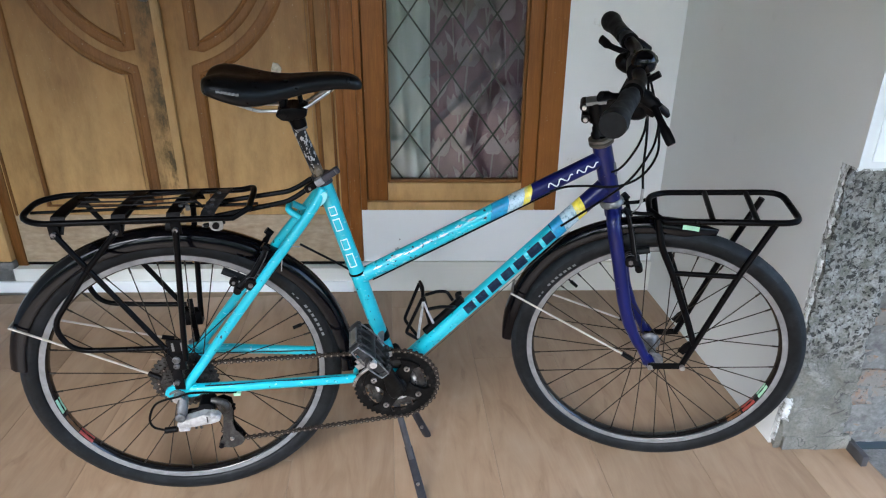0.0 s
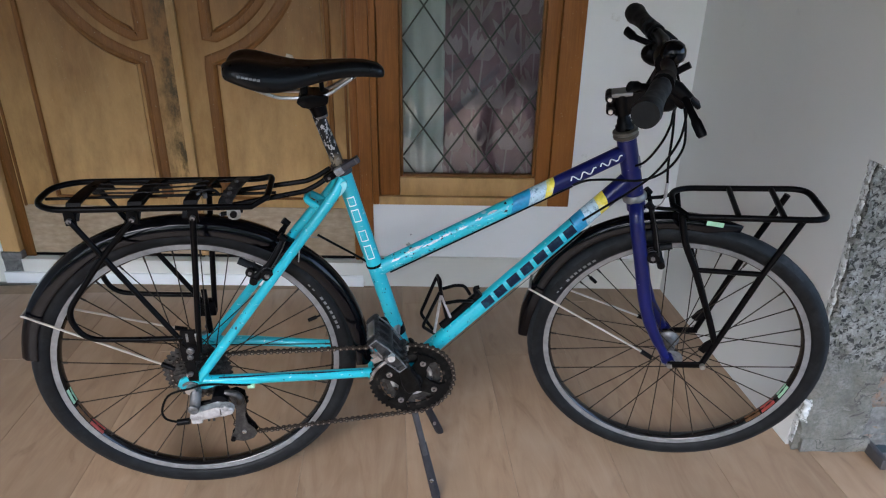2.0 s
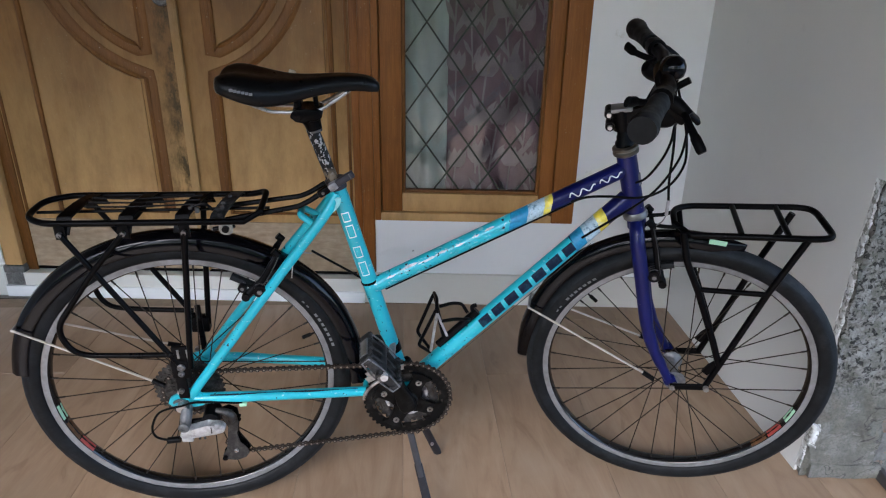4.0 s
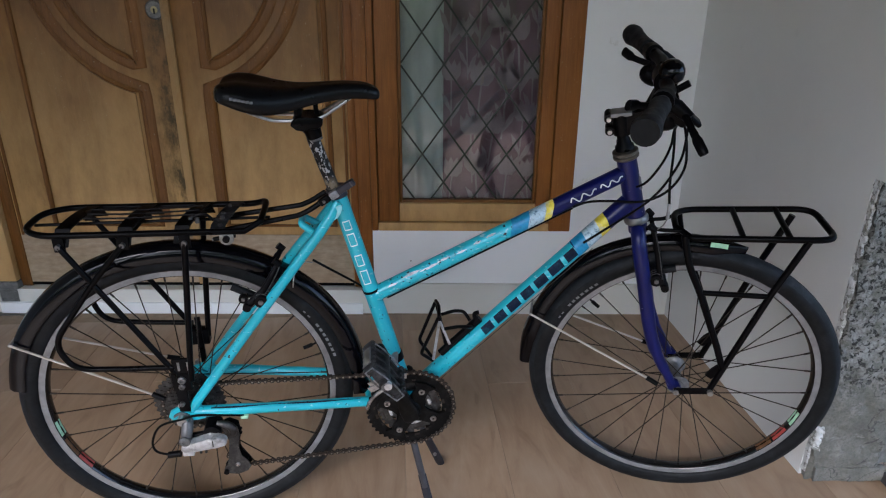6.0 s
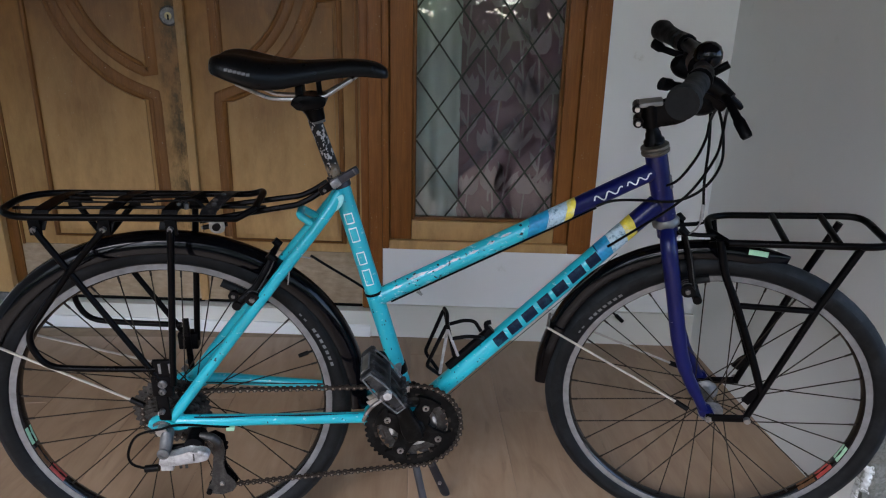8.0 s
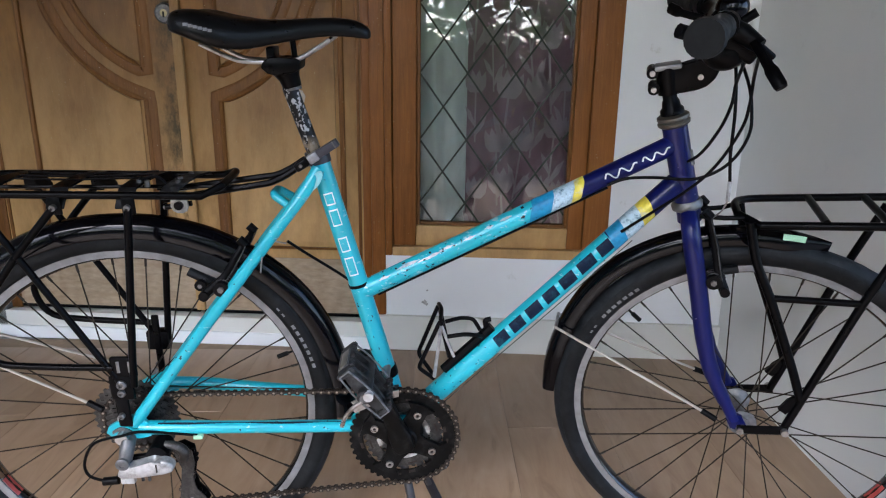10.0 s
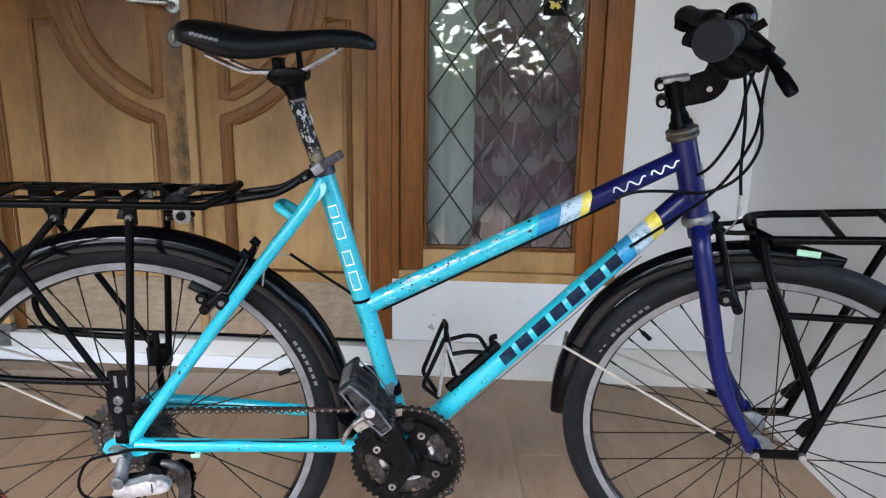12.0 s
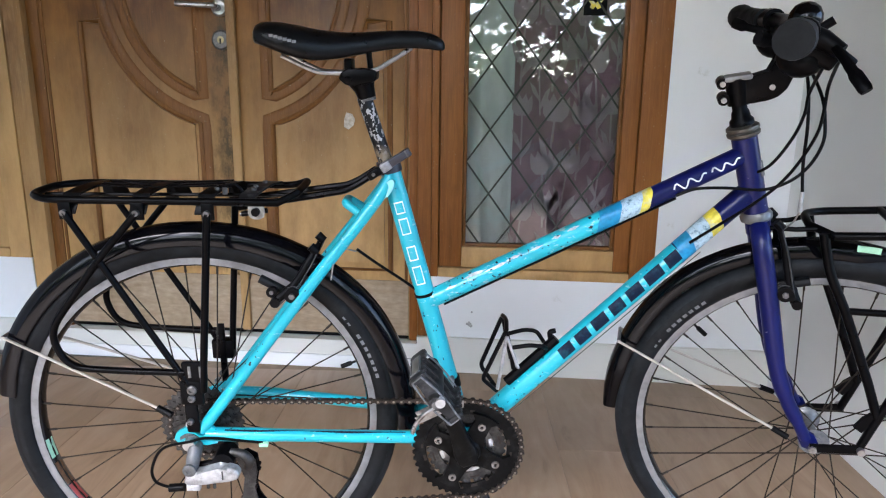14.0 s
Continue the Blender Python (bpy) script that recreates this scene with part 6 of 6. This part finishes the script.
LEND = CB - (PEND - CB)


def crank_arm(end, y0, y1):
    """A forged flat arm, wide at the axle and narrow at the pedal."""
    d = (end - CB).normalized()
    n = V(-d.z, 0, d.x)
    ln = (end - CB).length
    edge = [(-0.014, 0.012), (-0.006, 0.017), (0.012, 0.018), (0.05, 0.0125), (ln - 0.03, 0.0105), (ln - 0.008, 0.0125), (ln + 0.008, 0.011), (ln + 0.013, 0.004)]
    poly = [CB + d * u + n * w for u, w in edge] + [CB + d * u - n * w for u, w in edge[::-1]]
    bm = bmesh.new()
    prism(bm, [(p.x, p.z) for p in poly], y0, y1)
    bmesh.ops.bevel(bm, geom=list(bm.edges), offset=0.003, segments=2, affect="EDGES", profile=0.5)
    return part("crank_arm", bm, RING, crank, "worn black crank arm", 50)


crank_arm(PEND, arm_y - 0.012, arm_y + 0.002)
crank_arm(LEND, 0.056, 0.070)
tube("axle_bolt", CB + V(0, -0.069, 0), CB + V(0, -0.076, 0), 0.008, STEEL, crank, "steel crank bolt", 12)


def pedal(p, s, tilt):
    """Cage pedal: barrel, ribbed body, two toothed side plates and framed reflectors."""
    m = Matrix.Translation(p) @ Matrix.Rotation(radians(tilt), 4, "Y")
    bm = bmesh.new()
    sweep(bm, [(0, s * 0.004, 0), (0, s * 0.018, 0), (0, s * 0.019, 0), (0, s * 0.106, 0)], [0.0075, 0.0075, 0.0115, 0.0105], 14, m=m)
    root = part("pedal", bm, PEDAL, bike, "scuffed grey-black plastic pedal")
    tube("end_cap", (0, s * 0.105, 0), (0, s * 0.109, 0), 0.0065, CAGE, root, "grey end cap", 12, m)
    for y in (0.026, 0.050, 0.074, 0.090):
        bm = bmesh.new()
        prism(bm, [(-0.038, -0.006), (-0.010, -0.0095), (0.010, -0.0095), (0.038, -0.006), (0.038, 0.006), (0.010, 0.0095), (-0.010, 0.0095), (-0.038, 0.006)], s * y - 0.0035, s * y + 0.0035, m)
        part("pedal_rib", bm, PEDAL, root)
    for x in (-1, 1):
        bm = bmesh.new()
        box(bm, (x * 0.040 - 0.0045, min(s * 0.018, s * 0.098), -0.0095), (x * 0.040 + 0.0045, max(s * 0.018, s * 0.098), 0.0095), 0.002, m)
        for i in range(7):
            y = s * (0.023 + 0.0115 * i)
            for z in (-1, 1):
                prism_at = [(x * 0.040 - 0.004, z * 0.009), (x * 0.040 + 0.004, z * 0.009), (x * 0.040 + 0.0025, z * 0.0135), (x * 0.040 - 0.0025, z * 0.0135)]
                prism(bm, prism_at, y - 0.0032, y + 0.0032, m)
        part("side_plate", bm, PEDAL, root, "toothed side plate")
        lo, hi = sorted((s * 0.040, s * 0.084))
        box_part("reflector", (x * 0.0455 - 0.0015, lo, -0.006), (x * 0.0455 + 0.0015, hi, 0.006), REFLECTOR, root, "dull pale reflector", 0.001, m)
        tube_part("reflector_frame", [(x * 0.046, lo - 0.001, -0.0075), (x * 0.046, hi + 0.001, -0.0075), (x * 0.046, hi + 0.001, 0.0075), (x * 0.046, lo - 0.001, 0.0075)], 0.0014, CAGE, root, "worn grey frame", 6, m, True)
    for y in (0.016, 0.099):
        tube_part("cage_edge", [(-0.042, s * y, -0.008), (-0.012, s * y, -0.0115), (0.012, s * y, -0.0115), (0.042, s * y, -0.008), (0.042, s * y, 0.008), (0.012, s * y, 0.0115), (-0.012, s * y, 0.0115), (-0.042, s * y, 0.008)], 0.0015, CAGE, root, "worn bright edge of the cage", 6, m, True)
    return root


pedal(PEND + V(0.006, -0.086, 0.003), -1, 50)
pedal(LEND + V(0, 0.088, 0), 1, 62)

# cassette and hub body
cas = None
for i, (r, teeth) in enumerate(((0.068, 34), (0.060, 30), (0.052, 26), (0.045, 22), (0.038, 19), (0.032, 16), (0.027, 13))):
    bm = bmesh.new()
    toothed(bm, RA, r, teeth, -0.022 - i * 0.0042 - 0.0018, -0.022 - i * 0.0042, 0.016)
    o = part("cassette" if i == 0 else "cog", bm, COG, wheel_rear if i == 0 else cas, "greasy brown cassette" if i == 0 else "", 30)
    cas = cas or o
tube("axle_nut", RA + V(-0.002, -0.066, -0.002), RA + V(-0.002, -0.084, -0.002), 0.0105, STEEL, bike, "steel axle nut", 10)

# chain: upper run, round the ring, lower run to the jockey wheels
def chain_line():
    pts = []
    cog, ring = 0.049, 0.0905
    y_c, y_r = -0.034, -0.056
    for i in range(13):                      # back of the cog, bottom to top
        a = radians(265 - 170 * i / 12)
        pts.append(RA + V(cog * math.cos(a), y_c, cog * math.sin(a)))
    for i in range(17):                      # front of the ring, top to bottom
        a = radians(97 - 190 * i / 16)
        pts.append(CB + V(ring * math.cos(a), y_r, ring * math.sin(a)))
    pts += [V(0.100, y_c, 0.168), V(0.080, y_c, 0.160), V(0.062, y_c, 0.168), V(0.058, y_c, 0.190), V(0.074, y_c, 0.216), V(0.080, y_c, 0.246), V(0.066, y_c, 0.268), V(0.03, y_c, 0.284)]
    return pts


bm = bmesh.new()
sweep(bm, [(0.075, -0.028, 0.215), (0.075, -0.04, 0.215)], 0.006, 10)
chain = part("chain", bm, CHAIN, bike, "rusty bicycle chain")
L = 0.0127
PIN = plain("bright_chain_pin", (0.22, 0.19, 0.16), 0.4, 0.6, 0.3, 200)


def link_mesh(name, half, tall):
    """One chain link: two waisted plates and its roller pins."""
    bm = bmesh.new()
    side = [(-0.0036, -0.0032), (-0.0018, -tall), (0.0018, -tall), (0.0046, -0.0018), (L - 0.0046, -0.0018), (L - 0.0018, -tall), (L + 0.0018, -tall), (L + 0.0036, -0.0032)]
    side = side + [(x, -z) for x, z in side[::-1]]
    for y in (-half, half):
        prism(bm, side, y - 0.0005, y + 0.0005)
    n = len(bm.faces)
    for x in (0.0, L):
        sweep(bm, [(x, -half - 0.0009, 0), (x, half + 0.0009, 0)], 0.0019, 8)
    bm.faces.ensure_lookup_table()
    for f in bm.faces[n:]:
        f.material_index = 1
    bmesh.ops.recalc_face_normals(bm, faces=bm.faces)
    me = bpy.data.meshes.new(name)
    bm.to_mesh(me)
    bm.free()
    me.materials.append(CHAIN)
    me.materials.append(PIN)
    return me


link_me = (link_mesh("chain_link", 0.0032, 0.0040), link_mesh("chain_link", 0.0020, 0.0036))
line = chain_line()
line.append(line[0])
acc, want = 0.0, 0.0
for p, q in zip(line, line[1:]):
    seg = (q - p).length
    while want <= acc + seg:
        at = lerp(p, q, (want - acc) / seg)
        d = (q - p).normalized()
        k = round(want / L)
        o = new("chain_link", link_me[k % 2])
        o.parent = chain
        side = V(0, 1, 0)
        side = (side - d * side.dot(d)).normalized()
        o.matrix_basis = Matrix.Translation(at) @ Matrix((d, side, d.cross(side))).transposed().to_4x4()
        want += L
    acc += seg

# rear derailleur
DULL = plain("dull_grey_alloy", (0.125, 0.127, 0.130), 0.45, 0.4, 0.3, 90, 0, (0.10, 0.10, 0.10))
bm = bmesh.new()
sweep(bm, [(0.004, -0.066, 0.326), (0.004, -0.080, 0.324), (0.003, -0.088, 0.314), (0.000, -0.092, 0.296), (-0.004, -0.092, 0.284)], [0.008, 0.0110, 0.0112, 0.0098, 0.0080], 16)
der = part("rear_derailleur", bm, DULL, bike, "silver and black rear derailleur")
bm = bmesh.new()
lathe(bm, [(0.0105, -0.100), (0.0105, -0.104), (0.0085, -0.1055), (0.0045, -0.1055), (0.0045, -0.1035), (0.0, -0.1035)], (0.000, 0, 0.300), 18)
part("upper_pivot", bm, DULL, der, "dull steel pivot with a hex socket")
bm = bmesh.new()
prism(bm, [(-0.012, 0.277), (-0.006, 0.293), (0.010, 0.298), (0.045, 0.300), (0.060, 0.306), (0.072, 0.302), (0.078, 0.293), (0.074, 0.283), (0.058, 0.278), (0.020, 0.275), (-0.004, 0.271)], -0.104, -0.086)
bmesh.ops.bevel(bm, geom=list(bm.edges), offset=0.0045, segments=3, affect="EDGES", profile=0.5)
part("parallelogram", bm, ALLOY, der, "polished silver derailleur body", 60)
box_part("body_slot", (0.0505, -0.1055, 0.285), (0.0525, -0.1035, 0.300), COG, der, "dark slot in the derailleur body", 0.0004)
tube_part("inner_link", [(0.006, -0.078, 0.293), (0.04, -0.08, 0.299), (0.064, -0.078, 0.299)], 0.0065, PLASTIC, der, "", 10)
tube("pivot", (0.047, -0.05, 0.302), (0.047, -0.086, 0.302), 0.0165, PLASTIC, der, "black derailleur pivot", 18)
tube_part("lower_knuckle", curve([(0.056, -0.072, 0.314), (0.074, -0.072, 0.310), (0.084, -0.070, 0.296), (0.080, -0.066, 0.280)], 4), [0.0055, 0.006, 0.0065, 0.007, 0.0075, 0.008, 0.008, 0.0085, 0.0085, 0.008, 0.008, 0.0075, 0.007], COG, der, "greasy dark knuckle", 12)
for y in (-0.027, -0.044):
    bm = bmesh.new()
    prism(bm, [(0.054, 0.284), (0.070, 0.290), (0.086, 0.280), (0.088, 0.255), (0.082, 0.225), (0.086, 0.202), (0.098, 0.186), (0.102, 0.172), (0.094, 0.160), (0.074, 0.152), (0.052, 0.156), (0.046, 0.166), (0.056, 0.182), (0.060, 0.204), (0.066, 0.245)], y - 0.001, y + 0.001)
    part("cage_plate", bm, COG if y < -0.04 else PLASTIC, der, "greasy dark derailleur cage plate")
for x, z in ((0.072, 0.262), (0.076, 0.180)):
    bm = bmesh.new()
    toothed(bm, (x, 0, z), 0.019, 11, -0.037, -0.032, 0.004)
    part("jockey_wheel", bm, PLASTIC, der, "black jockey wheel", 30)
tube("jockey_bolt", (0.076, -0.044, 0.180), (0.076, -0.048, 0.180), 0.0045, STEEL, der, "steel jockey bolt", 10)
tube("cage_peg", (0.051, -0.027, 0.162), (0.051, -0.050, 0.162), 0.0055, PLASTIC, der, "black cage peg", 10)
box_part("cable_stop", (-0.012, -0.094, 0.255), (0.010, -0.084, 0.267), ALLOY, der, "small silver cable clamp", 0.002)
for x in (0.022, 0.032):
    tube("limit_screw", (x, -0.090, 0.277), (x, -0.090, 0.259), 0.0026, COG, der, "small limit screw", 8)
tube("barrel_adjuster", (-0.040, -0.089, 0.258), (-0.016, -0.089, 0.260), 0.0068, PLASTIC, der, "black barrel adjuster", 10)
# front derailleur and its clamp
tube("front_derailleur_clamp", lerp(BB, ST_TOP, 0.20), lerp(BB, ST_TOP, 0.235), 0.0175, PLASTIC, bike, "dark derailleur clamp")
bm = bmesh.new()
prism(bm, [(0.352, 0.372), (0.40, 0.398), (0.43, 0.404), (0.43, 0.392), (0.402, 0.384), (0.36, 0.362)], -0.066, -0.064)
prism(bm, [(0.352, 0.372), (0.40, 0.398), (0.43, 0.404), (0.43, 0.392), (0.402, 0.384), (0.36, 0.362)], -0.05, -0.048)
part("front_derailleur", bm, STEEL, bike, "steel front derailleur cage")
tube("front_derailleur_arm", (0.41, -0.01, 0.415), (0.405, -0.05, 0.395), 0.007, STEEL, bike, "", 10)
tube("pedal_cap", (0.390, -0.188, 0.476), (0.390, -0.197, 0.476), 0.0068, ALLOY, bike, "bright round pedal spindle cap", 14)
tube_part("pedal_wire", curve([(0.390, -0.192, 0.474), (0.370, -0.191, 0.458), (0.357, -0.189, 0.440), (0.352, -0.187, 0.424)], 4), 0.0032, STEEL, bike, "bright bent wire under the pedal", 8)

# bottle cage on the down tube
def on_dt(t, h, y=0.0):
    d = (DT_B - DT_A).normalized()
    return lerp(DT_A, DT_B, t) + V(-d.z, 0, d.x) * h + V(0, y, 0)


bm = bmesh.new()
sweep(bm, [V(0.505, 0, 0.402), V(0.584, 0, 0.482)], 0.0085, 8)
cage = part("bottle_cage", bm, PLASTIC, bike, "black and silver bottle cage")
for s in (-1, 1):
    y = s * 0.03
    tube_part("cage_wire", rounded([V(0.488, s * 0.006, 0.388), V(0.462, y * 0.8, 0.420), V(0.497, y, 0.510), V(0.513, y * 0.6, 0.436)], 0.008), 0.0036, PLASTIC, cage, "black cage wire", 8)
    tube_part("cage_wire", rounded([V(0.508, y * 0.9, 0.478), V(0.535, y, 0.484), V(0.556, y, 0.482), V(0.566, y * 0.4, 0.470)], 0.008), 0.0036, PLASTIC, cage, "black cage wire", 8)
tube("cage_strut", V(0.498, -0.031, 0.500), V(0.489, -0.010, 0.394), 0.0030, ALLOY, cage, "silver cage strut", 8)
tube("cage_strut", V(0.498, -0.031, 0.500), V(0.520, -0.024, 0.440), 0.0027, ALLOY, cage, "silver cage strut", 8)
tube_part("cage_wire", rounded([V(0.497, -0.03, 0.510), V(0.500, 0, 0.516), V(0.497, 0.03, 0.510)], 0.012), 0.0036, PLASTIC, cage, "black cage wire", 8)
tube_part("cage_hook", rounded([V(0.576, 0, 0.476), V(0.572, 0, 0.494), V(0.582, 0, 0.496)], 0.004), 0.0045, PLASTIC, cage, "", 8)

# stand on the near side
W2L = BIKE.inverted()
STANDEND = plain("dark_stand_end", (0.018, 0.018, 0.022), 0.5, 0.0, 0.3, 60, 0, None, 0, 0.2)
STANDGREY = plain("grey_stand_leg", (0.04, 0.04, 0.045), 0.45, 0.4)
for sy, spot in ((-0.03, V(0.112, 1.140, 0.0)), (0.03, V(0.120, 1.368, 0.0))):
    foot = W2L @ spot
    top = V(0.43, sy, 0.275)
    leg = tube("stand_leg", top, lerp(top, foot, 0.6), 0.0075, STANDGREY, bike, "grey adjustable stand leg", 10)
    tube_part("leg_end", [lerp(top, foot, 0.5), lerp(top, foot, 0.95), foot], [0.0090, 0.0105, 0.0085], STANDEND, leg, "dark grey stand leg end", 10, None, False, 0.6)
    q = lerp(top, foot, 0.80)
    tube("leg_bolt", q + V(0, -0.008, 0), q + V(0, -0.0125, 0), 0.004, STEEL, leg, "steel stand bolt", 8)
box_part("stand_plate", (0.40, -0.036, 0.266), (0.45, 0.036, 0.282), STANDGREY, bike, "", 0.003)

# cables
def cable(pts, r=0.0024, mat=PLASTIC, label="black cable housing"):
    tube_part("cable", curve(pts, 6), r, mat, bike, label, 7)


cable([STEER @ (bar_at(-1, 0.40) + V(0.03, 0, -0.035)), V(0.902, -0.055, 0.885), V(0.902, -0.052, 0.855), V(0.893, -0.046, 0.818), V(0.874, -0.030, 0.776), V(0.855, 0.010, 0.752)])
cable([STEER @ (bar_at(-1, 0.46) + V(0.045, 0, -0.028)), V(0.918, -0.070, 0.895), V(0.924, -0.060, 0.858), V(0.922, -0.056, 0.826), V(0.905, -0.050, 0.782), V(0.886, -0.040, 0.748), V(0.858, -0.028, 0.716), V(0.822, -0.026, 0.690), V(0.775, -0.022, 0.655)])
cable([STEER @ (bar_at(1, 0.42) + V(0.035, 0, -0.035)), V(0.932, -0.030, 0.885), V(0.934, -0.052, 0.842), V(0.933, -0.056, 0.812), V(0.921, -0.052, 0.780), V(0.900, -0.044, 0.756), V(0.868, -0.034, 0.742), V(0.818, -0.028, 0.743), V(0.775, -0.022, 0.740), V(0.748, -0.016, 0.728)])
cable([STEER @ (bar_at(1, 0.46) + V(0.04, 0, -0.03)), V(0.915, -0.020, 0.905), V(0.911, -0.048, 0.845), V(0.914, -0.050, 0.784), V(0.921, -0.049, 0.742)])
cable([V(0.921, -0.049, 0.743), V(0.923, -0.048, 0.712)], 0.0032, ALLOY, "silver cable end")
cable([V(0.923, -0.048, 0.713), V(0.921, -0.040, 0.695), V(0.914, -0.026, 0.678)], 0.0013, STEEL, "bare steel brake cable")
for s in (-1, 1):
    cable([lerp(TT_A, TT_B, 0.05) + V(0, -0.006, -0.0175), lerp(TT_A, TT_B, 0.5) + V(0, -0.006, -0.0178), lerp(TT_A, TT_B, 0.8) + V(0, -0.006, -0.0178)], 0.0022) if s < 0 else None
cable([on_dt(0.82, -0.020, -0.010), on_dt(0.4, -0.0195, -0.010), on_dt(0.02, -0.019, -0.008)], 0.0007, COG, "bare steel shift cable")
cable([V(0.378, -0.004, 0.545), V(0.345, -0.006, 0.575), V(0.29, -0.01, 0.615), V(0.262, -0.02, 0.64)], 0.0024)
cable([V(0.11, -0.074, 0.332), V(0.03, -0.080, 0.344), V(-0.002, -0.084, 0.340), V(-0.044, -0.088, 0.330), V(-0.063, -0.09, 0.296), V(-0.060, -0.09, 0.270), V(-0.036, -0.089, 0.258)], 0.0024)
box_part("cable_stop", (0.104, -0.078, 0.326), (0.118, -0.068, 0.333), GREEN, bike, "pale cable stop under the stay", 0.001)
cable([V(0.262, -0.03, 0.64), V(0.235, -0.045, 0.645), V(0.225, -0.05, 0.60)], 0.0012, STEEL, "bare steel brake cable")

# ---- garden behind the viewer ----
# added wall: keeps the bright horizon out of the panes' reflection
wall_box("horizon_wall", (-30, -10.2, -0.16), (30, -10.0, 1.5), CEMENT, "plain grey wall added behind the trees to hide the bright horizon")
def tree(x, y, h, seed, label, per_tip=13, big=1.4):
    rng = random.Random(seed)
    root = tagged(new("tree"), label, "tree", "garden trees")
    root.location = (x, y, -0.16)
    bm = bmesh.new()
    sweep(bm, curve([(0, 0, 0), (0.08, 0.05, h * 0.25), (-0.05, 0.02, h * 0.5), (0.06, 0, h * 0.8)], 4), [0.12 - 0.007 * i for i in range(13)], 9)
    tips = []
    for i in range(14):
        z = h * rng.uniform(0.05, 0.8)
        a = rng.uniform(0, 6.283)
        ln = h * rng.uniform(0.2, 0.4)
        e = V(math.cos(a) * ln, math.sin(a) * ln, z + ln * rng.uniform(0.1, 0.6))
        b = V(0, 0, z)
        sweep(bm, curve([b, lerp(b, e, 0.5) + V(0, 0, 0.08), e], 3), [0.035, 0.03, 0.026, 0.022, 0.017, 0.012, 0.008], 6)
        tips += [lerp(b, e, t) for t in (0.45, 0.65, 0.8, 0.95, 1.05)]
    part("trunk", bm, BARK, root)
    verts, faces = [], []
    for c in tips:
        spread = rng.uniform(0.25, 0.55)
        for _ in range(per_tip):
            p = c + V(rng.gauss(0, spread), rng.gauss(0, spread), rng.gauss(0, spread * 0.7))
            u = V(rng.uniform(-1, 1), rng.uniform(-1, 1), rng.uniform(-0.6, 0.3)).normalized()
            w = u.orthogonal().normalized()
            ln, wd = big * rng.uniform(0.18, 0.40), big * rng.uniform(0.045, 0.09)
            k = len(verts)
            verts += [p, p + u * ln * 0.5 + w * wd, p + u * ln, p + u * ln * 0.5 - w * wd]
            faces.append((k, k + 1, k + 2, k + 3))
    me = bpy.data.meshes.new("crown")
    me.from_pydata([tuple(v) for v in verts], [], faces)
    me.materials.append(LEAF)
    cr = new("crown", me)
    cr.parent = root
    tagged(cr, "loose crown of small green leaves", "", "", "stuff")


for i, (x, y, h) in enumerate(((-3.4, -7.0, 5.0), (-0.9, -7.4, 5.4), (1.3, -6.2, 4.6), (3.8, -7.2, 5.2), (6.5, -6.0, 5.0), (-6.5, -6.0, 5.5))):
    tree(x, y, h, 20 + i, "leafy green garden tree in front of the porch")
